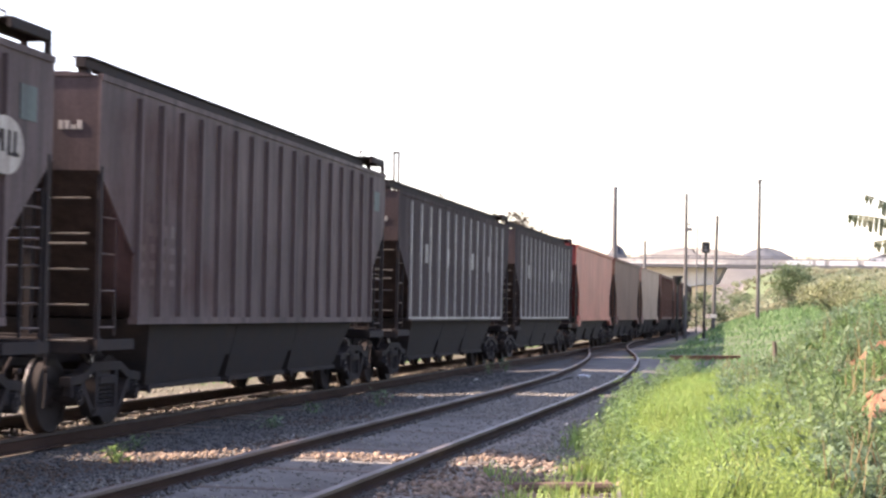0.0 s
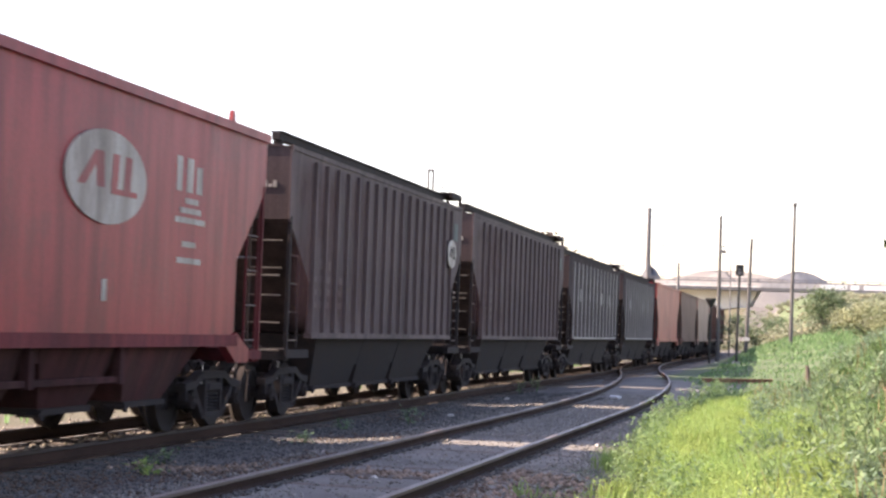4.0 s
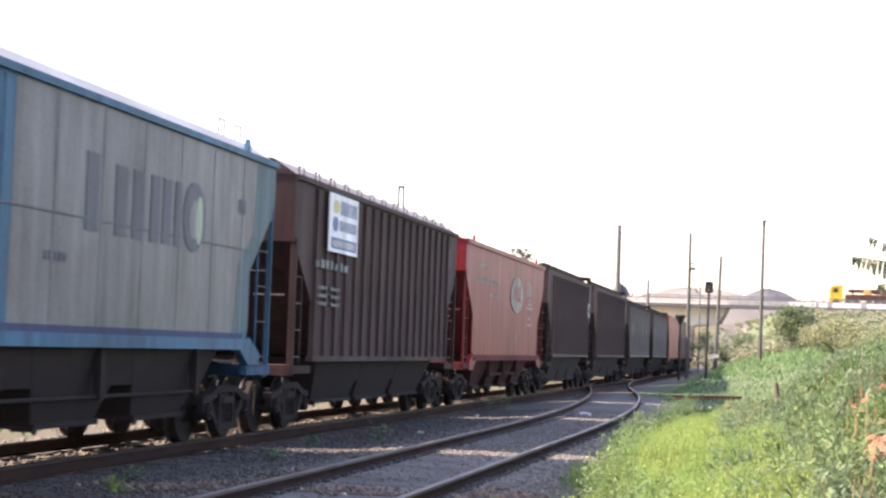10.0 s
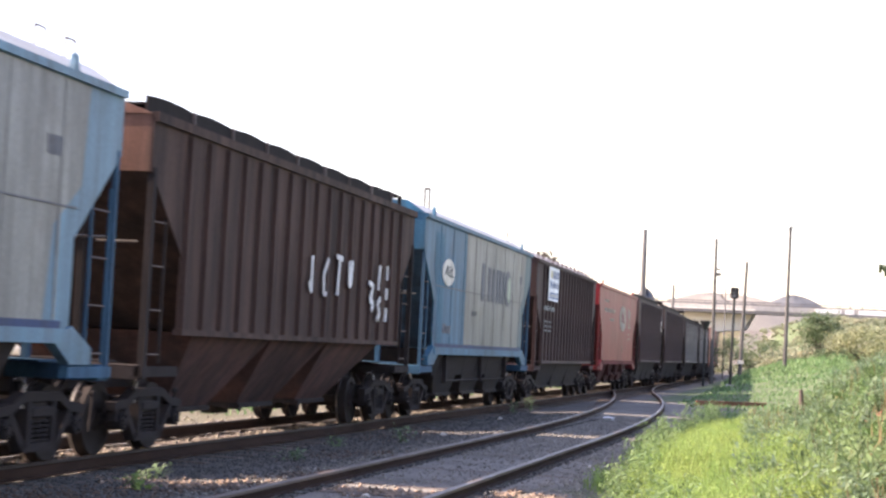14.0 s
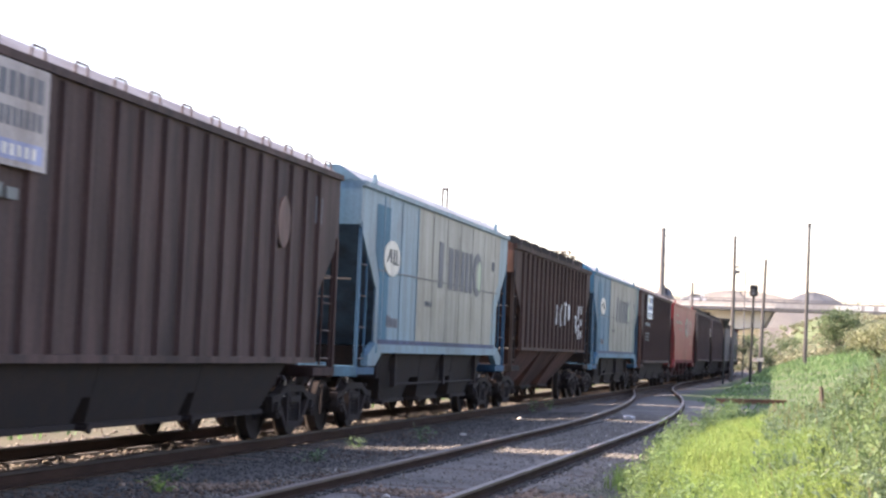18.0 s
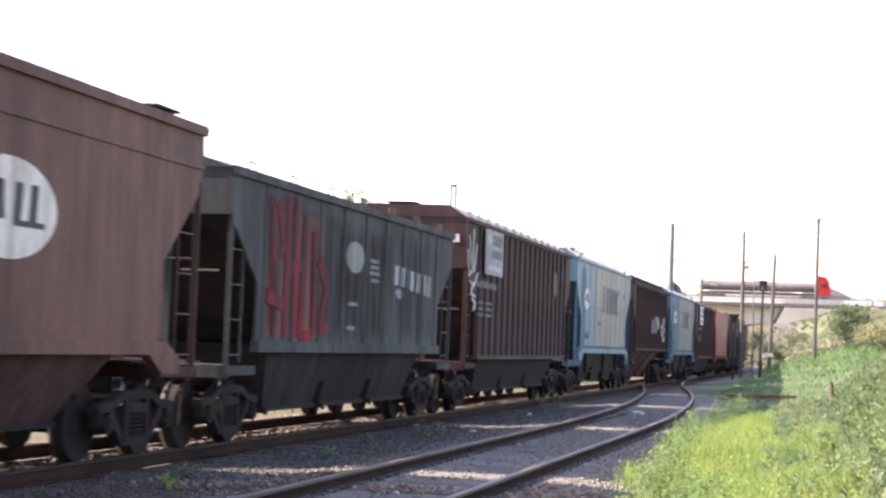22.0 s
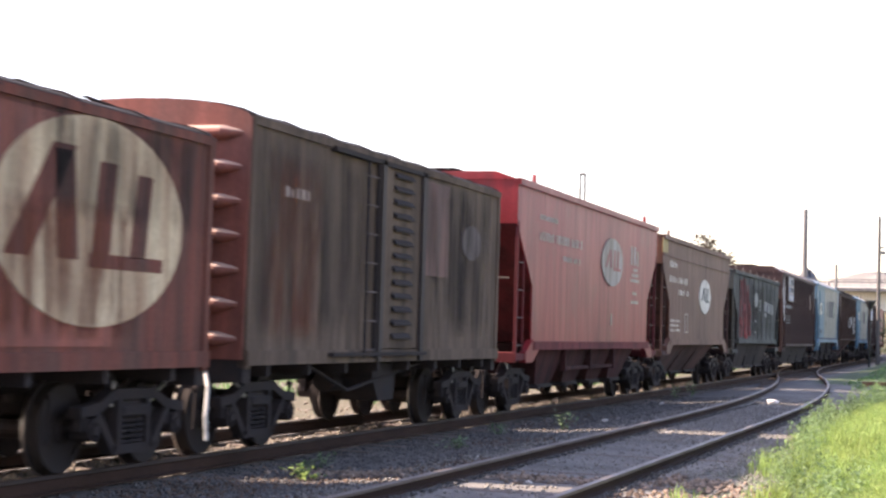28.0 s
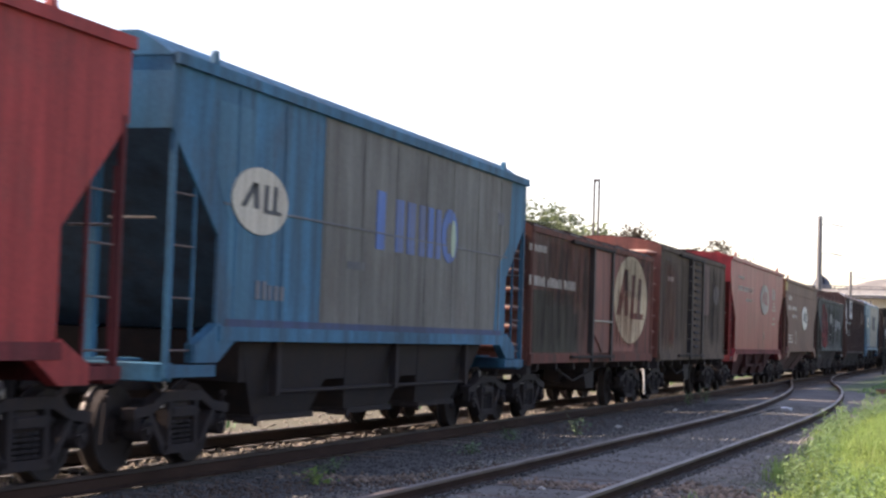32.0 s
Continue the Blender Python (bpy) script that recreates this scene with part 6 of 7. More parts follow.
# vehicle, the second and the place at which it is known, metres a second, lane
CARS = [(car("car", SALOON, M_CARWHITE, False), 0.5, 0.9, -31.0, 2.5),
        (car("car", "dark grey car driving along the distant highway", M_TANK, False), 5.5, 6.2, 32.0, -8.6),
        (car("van", VAN, M_CARWHITE, True), 7.6, 1.9, 32.0, -8.6),
        (car("car", SALOON, M_CARWHITE, False), 7.6, -9.2, 32.0, -8.6),
        (car("car", SALOON, M_CARWHITE, False), 9.0, -0.1, -31.0, 2.5),
        (car("car", "silver grey car driving along the distant highway", M_SILVER, False), 12.5, 4.4, -31.0, 2.5),
        (car("car", SALOON, M_CARWHITE, False), 14.5, -21.8, 32.0, -8.6),
        (car("car", SALOON, M_CARWHITE, False), 17.0, 7.2, -31.0, 2.5),
        (car("car", SALOON, M_CARWHITE, False), 19.5, 7.2, 32.0, -8.6),
        (car("van", VAN, M_CARWHITE, True), 20.5, 4.3, 32.0, -8.6),
        (car("car", SALOON, M_CARWHITE, False), 20.5, 9.8, 32.0, -8.6)]


# ---- plants ----
def flat_mesh(name, verts, faces, mat, parent=None):
    me = bpy.data.meshes.new(name)
    n, k = len(faces), faces.shape[1]
    me.vertices.add(len(verts))
    me.vertices.foreach_set("co", np.asarray(verts, dtype=np.float32).ravel())
    me.loops.add(n * k)
    me.loops.foreach_set("vertex_index", np.asarray(faces, dtype=np.int32).ravel())
    me.polygons.add(n)
    me.polygons.foreach_set("loop_start", np.arange(0, n * k, k, dtype=np.int32))
    me.update(calc_edges=True)
    me.materials.append(mat)
    ob = new(name, me)
    if parent:
        ob.parent = parent
    return ob


def leaves(name, at, size, mat, rng, width=0.45, droop=0.3, parent=None):
    """Many small pointed leaves: one folded diamond each, at random turns."""
    n = len(at)
    yaw = rng.uniform(0, 2 * np.pi, n)
    up = rng.uniform(-droop - 0.4, 0.9, n)
    d = np.stack([np.cos(yaw) * np.cos(up), np.sin(yaw) * np.cos(up), np.sin(up)], 1)
    side = np.stack([-np.sin(yaw), np.cos(yaw), rng.uniform(-0.5, 0.5, n)], 1)
    s = np.asarray(size).reshape(-1, 1) * np.ones((n, 1))
    mid = at + d * s * 0.45
    mid[:, 2] += 0.06 * s[:, 0]
    v = np.stack([at, mid + side * s * width / 2, at + d * s, mid - side * s * width / 2], 1).reshape(-1, 3)
    i = np.arange(n)[:, None] * 4
    f = np.concatenate([i + np.array([[0, 1, 2]]), i + np.array([[0, 2, 3]])])
    return flat_mesh(name, v, f, mat, parent)


def blades(name, at, height, mat, rng, width=0.012, lean=0.35):
    n = len(at)
    yaw = rng.uniform(0, 2 * np.pi, n)
    h = np.asarray(height).reshape(-1) * np.ones(n)
    out = rng.uniform(0.05, lean, n) * h
    tip = at + np.stack([np.cos(yaw) * out, np.sin(yaw) * out, h], 1)
    mid = at + np.stack([np.cos(yaw) * out * 0.3, np.sin(yaw) * out * 0.3, h * 0.6], 1)
    s = np.stack([-np.sin(yaw), np.cos(yaw), np.zeros(n)], 1) * (width * rng.uniform(0.7, 1.5, (n, 1)))
    v = np.stack([at - s, at + s, mid + s * 0.8, tip, mid - s * 0.8], 1).reshape(-1, 3)
    i = np.arange(n)[:, None] * 5
    f = np.concatenate([i + np.array([[0, 1, 2]]), i + np.array([[0, 2, 4]]), i + np.array([[4, 2, 3]])])
    return flat_mesh(name, v, f, mat)


def on_ground(xy):
    return np.array([(x, y, ground_z(x, y)) for x, y in xy])


def verge_edge(y):
    return 0.2 * noise.noise((0.0, y * 0.45, 2.2)) + 0.12 * noise.noise((0.0, y * 1.9, 4.2)) - 1.1 - 0.9 * smooth(14.5, 19.5, y) - 0.55 * smooth(18, 32, y) - 0.45 * smooth(42, 58, y)


def weed_edge(y):
    return -0.1 - 0.035 * (y - 12)


CLAY = ((1.2, 25.0, 0.6, 2.6, 0.2), (0.98, 17.5, 0.34, 1.6, 0.2))     # bare heaps: place, half widths, height


def verge():
    rng = np.random.default_rng(4)
    # bright tall grass along the track
    pts = []
    while len(pts) < 25000:
        y = 11 + 30 * rng.random() ** 1.3
        x = rng.uniform(verge_edge(y), weed_edge(y) + 0.4)
        keep = 0.55 + 0.9 * noise.noise((x * 1.3, y * 0.9, 4.0))
        edge = smooth(verge_edge(y) - 0.05, verge_edge(y) + 0.32, x + 0.35 * noise.noise((x * 2, y * 1.1, 9.0)))
        if rng.random() < keep * (0.12 + 0.88 * edge):
            pts.append((x, y, edge))
    # clumps that stand apart in the gravel
    for k in range(14):
        y = 13.5 + 26 * rng.random() ** 1.2
        x = verge_edge(y) - rng.uniform(0.0, 0.4)
        for j in range(int(rng.uniform(25, 80))):
            pts.append((x + rng.normal(0, 0.1), y + rng.normal(0, 0.16), rng.uniform(0.05, 0.5)))
    p = on_ground([q[:2] for q in pts])
    tall = np.array([0.14 + 0.38 * q[2] * (0.75 + 0.5 * noise.noise((q[0] * 1.1, q[1] * 0.8, 2.0))) for q in pts]) * rng.uniform(0.6, 1.2, len(pts)) * np.array([1 - 0.4 * smooth(22, 36, q[1]) for q in pts])
    tagged(blades("tall_grass", p, tall, M_GRASS, rng, 0.008, 0.5), "bright yellow-green tall grass beside the track", "grass", kind="stuff")
    q = np.repeat(p, 4, 0)
    up = np.repeat(tall, 4) * rng.uniform(0.35, 1.08, len(q))
    tagged(leaves("grass_leaves", q + np.stack([rng.normal(0, 0.06, len(q)), rng.normal(0, 0.06, len(q)), up], 1), rng.uniform(0.022, 0.055, len(q)), M_GRASS, rng, 0.34),
           "bright green leafy weeds in tall grass", "grass", kind="stuff")
    # taller leafy weeds along the shaded edge of the gravel
    at, size = [], []
    for k in range(300):
        y = 15 + 34 * rng.random() ** 1.2
        x = verge_edge(y) + rng.normal(0.05, 0.12)
        z, h = ground_z(x, y), rng.uniform(0.25, 0.62)
        for j in range(52):
            u = rng.uniform(0.08, 1.0)
            at.append((x + rng.normal(0, 0.07) * (1.3 - u), y + rng.normal(0, 0.09) * (1.3 - u), z + h * u))
            size.append(rng.uniform(0.035, 0.08))
    tagged(leaves("edge_weeds", np.array(at), np.array(size), M_WEED3, rng, 0.36), "leafy green weeds along the edge of the gravel", "weeds", kind="stuff")
    pts = [(x, y) for x, y in zip(rng.uniform(-2.9, 0.3, 5200), rng.uniform(11, 17.5, 5200)) if noise.noise((x * 1.7, y * 1.3, 8.0)) > 0.16 - 0.4 * smooth(-2.5, -1.4, x)]
    low = on_ground(pts)
    tagged(blades("short_grass", low, rng.uniform(0.04, 0.19, len(low)), M_GRASS, rng, 0.007, 0.7), "sparse short grass on gravelly soil", "grass", kind="stuff")
    # leafy weeds on the bank, in patches of different height and green
    stems, at, size = [], ([], []), ([], [])
    count = 0
    while count < 3400:
        y = 11.5 + 40 * rng.random() ** 1.5
        x = rng.uniform(weed_edge(y) - 0.35, 3.2)
        if any((x - cx) ** 2 / (0.85 * rx) ** 2 + (y - cy) ** 2 / (0.8 * ry) ** 2 < 1.0 + 0.9 * noise.noise((x * 3.1, y * 1.6, 14.0)) for cx, cy, rx, ry, _ in CLAY):
            continue
        if noise.noise((x * 0.9, y * 0.7, 7.0)) < -0.32:
            continue
        count += 1
        z = ground_z(x, y)
        patch = noise.noise((x * 0.9, y * 0.45, 3.0))
        h = rng.uniform(0.16, 0.52) * (1 + 1.1 * patch) * (1 - 0.4 * smooth(30, 42, y) * (1 - 0.8 * smooth(-0.4, 0.8, x)))
        if any(abs(x / y - cx / cy) < 0.8 * rx / cy and cy - 8 < y < cy for cx, cy, rx, _, _ in CLAY):
            h *= 0.35
        bend = rng.uniform(-0.2, 0.2, 2)
        kind = int(noise.noise((x * 0.7, y * 0.5, 12.0)) + rng.uniform(-0.25, 0.25) > 0.12)
        big = rng.uniform(0.7, 1.35)
        for k in range(int(34 + 36 * rng.random())):
            u = rng.uniform(0.1, 1.0)
            r = 0.17 * rng.random() * (1.2 - 0.6 * u)
            a = rng.uniform(0, 2 * np.pi)
            at[kind].append((x + bend[0] * u + r * math.cos(a), y + bend[1] * u + r * math.sin(a), z + h * u))
            size[kind].append(rng.uniform(0.05, 0.15) * big * (1.25 - 0.5 * u))
        stems.append((x, y, z, h))
    tagged(leaves("weeds", np.array(at[0]), np.array(size[0]), M_WEED, rng, 0.33, -0.1), "green leafy weeds covering the bank", "weeds", kind="stuff")
    tagged(leaves("weeds", np.array(at[1]), np.array(size[1]), M_WEED3, rng, 0.3, -0.1), "yellow-green leafy weeds covering the bank", "weeds", kind="stuff")
    p = np.array([s[:3] for s in stems])
    p = np.repeat(p, 3, 0) + rng.uniform(-0.14, 0.14, (3 * len(stems), 3)) * (1, 1, 0)
    tagged(blades("weed_stalks", p, np.repeat([s[3] for s in stems], 3) * rng.uniform(0.6, 1.25, len(p)), M_WEED2, rng, 0.009, 0.7), "grassy stalks among the weeds on the bank", "weeds", kind="stuff")
    dry = p[rng.random(len(p)) < 0.10] + (0.02, 0, 0)
    tagged(blades("dry_stalks", dry, rng.uniform(0.3, 0.7, len(dry)), M_DRY, rng, 0.008, 0.8), "dry brown stalks among the weeds", "weeds", kind="stuff")
    # low meadow further on
    pts = []
    while len(pts) < 15000:
        y = 44 + 76 * rng.random() ** 1.1
        x = rng.uniform(max(verge_edge(y) - 1.6 * smooth(52, 62, y), -7.0), 5.0)
        if rng.random() < 0.6 + 0.9 * noise.noise((x * 0.6, y * 0.25, 5.0)):
            pts.append((x, y))
    p = on_ground(pts)
    low = np.array([0.35 + 0.65 * smooth(74, 104, q[1]) + 0.5 * smooth(0.2, 1.6, q[0]) for q in pts])
    tagged(blades("meadow_grass", p, rng.uniform(0.10, 0.34, len(p)) * low, M_MEADOW, rng, 0.025, 0.9), "green meadow grass by the line", "grass", kind="stuff")
    # tufts on the far side of the train
    pts = []
    while len(pts) < 7000:
        x, y = rng.uniform(-26, -11.6), rng.uniform(8, 95)
        if noise.noise((x * 0.35, y * 0.2, 6.0)) > 0.05:
            pts.append((x, y))
    p = on_ground(pts)
    tagged(blades("far_grass", p, rng.uniform(0.08, 0.3, len(p)), M_MEADOW, rng, 0.025, 0.7), "thin grass on clay behind the train", "grass", kind="stuff")


verge()


def slope_shrubs():
    """Scrub on the embankment below the highway."""
    rng = np.random.default_rng(8)
    for mat, name, label, seed, n in ((M_SLOPE, "shrubs", "dull green scrub on the highway embankment", 1.0, 460), (M_SLOPE2, "dry_shrubs", "yellowish scrub on the highway embankment", 5.0, 340)):
        at, size = [], []
        k = 0
        while k < n:
            y = rng.uniform(118, 276)
            x = rng.uniform(-0.095 * y, 0.085 * y)
            bend = TRACK_X - 330 + math.sqrt(330 ** 2 - max(y - 150, 0) ** 2)
            if x < -6 and y < 150 or x - bend < 6 or noise.noise((x * 0.06, y * 0.03, seed)) < -0.1:
                continue
            k += 1
            r = rng.uniform(0.4, 1.0) * (1 - 0.6 * smooth(190, 262, y))
            z = ground_z(x, y)
            q = rng.normal(0, 1, (110, 3)) * (0.6 * r, 0.6 * r, 0.36 * r) + (x, y, z + 0.4 * r)
            q[:, 2] = np.maximum(q[:, 2], z)
            at.append(q)
            size.append(rng.uniform(0.16, 0.42, 110))
        tagged(leaves(name, np.concatenate(at), np.concatenate(size), mat, rng, 0.7), label, "shrubs", kind="stuff")


slope_shrubs()


def tree(name, x, y, top, radius, label, seed, mat, count=26, per=80, leaf=0.22, spread=0.42, trunk=0.12, squash=1.0, base=0.35):
    """Tapered trunk with limbs; the crown is made of clumps of leaves with gaps between."""
    rng = np.random.default_rng(seed)
    z0 = ground_z(x, y)
    w = tagged(new(name), label, "tree" if name == "tree" else "bush")
    w.matrix_basis = pose(x, y, z0 - 0.1)
    h = top - z0
    bm = B()
    fork = h * base
    rod(bm, (0, 0, 0), (0.1, 0, fork), trunk, trunk * 0.7, 8)
    at, size = [], []
    for k in range(count):
        a, r = rng.uniform(0, 2 * np.pi), radius * math.sqrt(rng.random())
        zz = fork + (h - fork) * (0.15 + 0.8 * rng.random()) * (1 - 0.35 * (r / radius) ** 2 * squash)
        tip = (r * math.cos(a), r * math.sin(a), zz)
        knee = (tip[0] * 0.45, tip[1] * 0.45, fork + (zz - fork) * 0.4)
        if k < 14:
            rod(bm, (0.1, 0, fork * 0.9), knee, trunk * 0.4, trunk * 0.25, 5)
            rod(bm, knee, tip, trunk * 0.25, trunk * 0.08, 5)
        q = rng.normal(0, 1, (per, 3)) * (spread, spread, spread * 0.6) + tip
        q[:, 2] = np.clip(q[:, 2], 0.15, h)
        at.append(q)
        size.append(rng.uniform(0.6, 1.3, per) * leaf)
    part("trunk", bm, M_BARK, w)
    leaves("crown", np.concatenate(at), np.concatenate(size), mat, rng, 0.55, parent=w)
    return w


def at_sky(az, el, y):
    return by_angle(az, y), y, 1.45 + math.hypot(by_angle(az, y), y) * math.tan(radians(el))


for k, (az, el, y, r, m, cnt, lab) in enumerate(((-16.3, 5.05, 95, 3.2, M_LEAF2, 46, "broad thin green tree behind the train"), (-14.4, 4.68, 100, 1.1, M_LEAF2, 10, "thin green tree behind the train"),
                                                 (-13.35, 4.05, 90, 1.7, M_LEAF2, 34, "rounded green tree behind the train"), (-11.5, 3.9, 105, 1.4, M_LEAF3, 13, "sparse grey-green tree behind the train"),
                                                 (-9.1, 3.4, 120, 1.6, M_LEAF3, 14, "sparse bare tree behind the train"), (-8.45, 3.25, 118, 1.1, M_LEAF3, 10, "sparse bare tree behind the train"))):
    x, yy, top = at_sky(az, el, y)
    tree("tree", x, yy, top, r * 1.15, lab, 20 + k, m, int(cnt * 2.1), 80, 0.34, 0.42, 0.14, 1.0, 0.55)
x, yy, top = at_sky(0.22, 1.98, 120)
tree("bush", x, yy, top, 1.25, "tall rounded green bush in the meadow", 31, M_LEAF, 34, 90, 0.22, 0.36, 0.08, 0.6, 0.12)
x, yy, top = at_sky(1.8, 1.45, 100)
tree("bush", x, yy, top, 2.0, "broad yellow-flowering bush in the meadow", 32, M_YELLOWLEAF, 44, 90, 0.20, 0.36, 0.07, 0.9, 0.1)
x, yy, top = at_sky(2.75, 1.25, 96)
tree("bush", x, yy, top, 1.7, "yellow-green bush in the meadow", 33, M_YELLOWLEAF, 34, 90, 0.20, 0.36, 0.07, 0.9, 0.1)
for k, (az, el, y, r) in enumerate(((-1.9, 0.95, 125, 1.2), (-1.25, 0.8, 128, 1.0), (-2.6, 1.1, 135, 1.4), (0.75, 0.6, 112, 0.9), (2.75, 0.62, 56, 0.7), (3.4, 0.9, 50, 0.8))):
    x, yy, top = at_sky(az, el, y)
    tree("bush", x, yy, top, r, "low leafy green bush", 40 + k, M_LEAF, 26, 80, 0.17, 0.3, 0.05, 0.8, 0.1)


def banana_plant():
    """Long torn leaves with hanging shreds, reaching out over the bank."""
    rng = np.random.default_rng(12)
    w = tagged(new("banana_plant"), "banana plant with long torn grey-green leaves", "plant")
    x, y = 2.7, 27.0
    z = ground_z(x, y)
    w.matrix_basis = pose(x, y, z - 0.1)
    crown = 2.62 - z + 0.1
    part("stem", rod(B(), (0, 0, 0), (0, 0, crown), 0.13, 0.08, 12), M_STEM, w)
    for dx, dy, zt, sag in ((-1.49, -0.15, 3.36, 0.10), (-1.73, 0.2, 3.07, 0.16), (-1.36, -0.25, 2.62, 0.14), (1.2, 0.5, 3.2, 0.2), (0.3, -1.3, 3.0, 0.2), (-0.2, 1.4, 3.0, 0.2)):
        bm = B()
        n = 22
        a, c = Vector((0, 0, crown)), Vector((dx, dy, zt - z + 0.1))
        b = (a + c) / 2 + Vector((0, 0, sag))
        spine = [a * (1 - u) ** 2 + b * 2 * u * (1 - u) + c * u * u for u in [k / n for k in range(n + 1)]]
        for k in range(3, n):
            p, q = spine[k], spine[k + 1]
            d = (q - p).normalized()
            s = d.cross(Vector((0, 0, 1))).normalized()
            wide = 0.30 * math.sin(math.pi * (k - 2) / (n - 1)) ** 0.6
            for sd in (-1, 1):
                if rng.random() < 0.22:
                    continue
                drop = wide * rng.uniform(0.45, 1.0)
                e = p + s * sd * wide * rng.uniform(0.15, 0.4) + Vector((0, 0, -drop)) + d * 0.04
                f = e + (q - p) * rng.uniform(0.35, 0.8) + Vector((0, 0, rng.uniform(-0.03, 0.05)))
                m1, m2 = p.lerp(e, 0.4) + s * sd * 0.05, q.lerp(f, 0.4) + s * sd * 0.05
                va, vb, vc, vd, ve, vf = [bm.verts.new(v) for v in (p, p.lerp(q, 0.85), m2, m1, f, e)]
                bm.faces.new((va, vb, vc, vd))
                bm.faces.new((vd, vc, ve, vf))
        for k, (p, q) in enumerate(zip(spine, spine[1:])):
            rod(bm, p, q, 0.022 * (1 - 0.7 * k / n), n=5)
        part("leaf", bm, M_BANANA, w)


banana_plant()


# ---- stones and small things on the ground ----
def stones(name, xy, size, mat, rng, label, sink=0.25):
    n = len(xy)
    base = np.array([(1, 0, 0), (-1, 0, 0), (0, 1, 0), (0, -1, 0), (0, 0, 1), (0, 0, -1)], float)
    v = base[None] * rng.uniform(0.6, 1.25, (n, 6, 1)) + rng.uniform(-0.25, 0.25, (n, 6, 3))
    a = rng.uniform(0, 2 * np.pi, n)
    c, s = np.cos(a)[:, None], np.sin(a)[:, None]
    v = np.stack([v[:, :, 0] * c - v[:, :, 1] * s, v[:, :, 0] * s + v[:, :, 1] * c, v[:, :, 2] * 0.7], 2)
    z = np.array([ground_z(x, y) for x, y in xy])
    r = np.asarray(size).reshape(-1, 1, 1) * np.ones((n, 1, 1))
    v = v * r + np.stack([xy[:, 0], xy[:, 1], z + (0.5 - sink) * r[:, 0, 0]], 1)[:, None]
    i = np.arange(n)[:, None] * 6
    tri = ((0, 2, 4), (2, 1, 4), (1, 3, 4), (3, 0, 4), (2, 0, 5), (1, 2, 5), (3, 1, 5), (0, 3, 5))
    f = np.concatenate([i + np.array([t]) for t in tri])
    return tagged(flat_mesh(name, v.reshape(-1, 3), f, mat), label, "stones", kind="stuff")


def ballast():
    rng = np.random.default_rng(6)
    y = 9.5 + 36 * rng.random(36000) ** 1.5
    x = rng.uniform(-8.05, -2.0, 36000)
    keep = (np.abs(x - NEAR_X - 0.835) > 0.09) & (np.abs(x - NEAR_X + 0.835) > 0.09) & (x < np.array([verge_edge(v) for v in y]) + 0.5)
    keep &= (np.abs(x - NEAR_X) > 1.3) | (y > 25) | (rng.random(36000) < 0.3)
    xy = np.stack([x, y], 1)[keep]
    side = rng.choice((-1, 1), 5000) * 0.835 + rng.choice((-1, 1), 5000) * rng.uniform(0.075, 0.2, 5000)
    near = np.stack([NEAR_X + side, 10 + 32 * rng.random(5000) ** 1.4], 1)
    stones("rail_ballast", near, rng.uniform(0.012, 0.03, 5000), M_BALLASTDARK, rng, "dark crushed stone banked against the rails", -0.3)
    # stones near the train take the dark copy, for the shade there
    dark = xy[:, 0] < -6.1 + rng.uniform(-0.5, 0.5, len(xy))
    stones("ballast", xy[~dark], rng.uniform(0.011, 0.03, (~dark).sum()), M_BALLAST, rng, "grey crushed stone between the tracks")
    stones("shade_ballast", xy[dark], rng.uniform(0.011, 0.03, dark.sum()), M_BALLASTDARK, rng, "crushed stone beside the train, darkened with the train's shade")
    y = 11 + 42 * rng.random(9000) ** 1.3
    x = rng.uniform(-11.3, -7.4, 9000)
    keep = (np.abs(x - TRACK_X - 0.835) > 0.1) & (np.abs(x - TRACK_X + 0.835) > 0.1) & (x < -8.2)
    xy = np.stack([x, y], 1)[keep]
    stones("track_ballast", xy, rng.uniform(0.02, 0.05, len(xy)), M_BALLAST2, rng, "pale crushed stone under the train")
    xy = np.stack([rng.uniform(-19, -11.4, 2600), 9 + 40 * rng.random(2600) ** 1.3], 1)
    stones("far_stones", xy, rng.uniform(0.015, 0.045, len(xy)), M_BALLAST2, rng, "pale stones on clay behind the train")
    spots = []
    for cx, cy, rx, ry, n in ((-6.6, 17.7, 0.75, 0.5, 260), (-4.6, 17.8, 0.7, 0.35, 160), (-2.8, 18.2, 0.6, 0.6, 260), (-2.35, 16.3, 0.55, 0.9, 420), (-2.7, 15.0, 0.7, 0.6, 320)):
        spots.append(rng.normal(0, 0.6, (n, 2)) * (rx, ry) + (cx, cy))
    xy = np.concatenate(spots)
    xy = xy[(np.abs(xy[:, 0] - NEAR_X - 0.835) > 0.1) & (np.abs(xy[:, 0] - NEAR_X + 0.835) > 0.1)]
    stones("rubble", xy, rng.uniform(0.02, 0.055, len(xy)), M_BRICKBIT, rng, "brown brick rubble beside the empty track")
    spots = [rng.normal(0, 0.6, (n, 2)) * (rx, ry) + (cx, cy) for cx, cy, rx, ry, n in ((-7.2, 15.2, 0.7, 1.6, 700), (-6.3, 16.9, 0.7, 0.8, 420), (-5.8, 19.5, 0.5, 0.9, 220), (-6.9, 12.8, 0.9, 1.0, 420),
                                                                                     (-5.5, 14.0, 0.35, 2.5, 380), (-3.3, 15.5, 0.35, 2.5, 380), (-6.6, 24.0, 0.8, 1.5, 260), (-7.3, 30.0, 0.5, 2.5, 260))]
    xy = np.concatenate(spots)
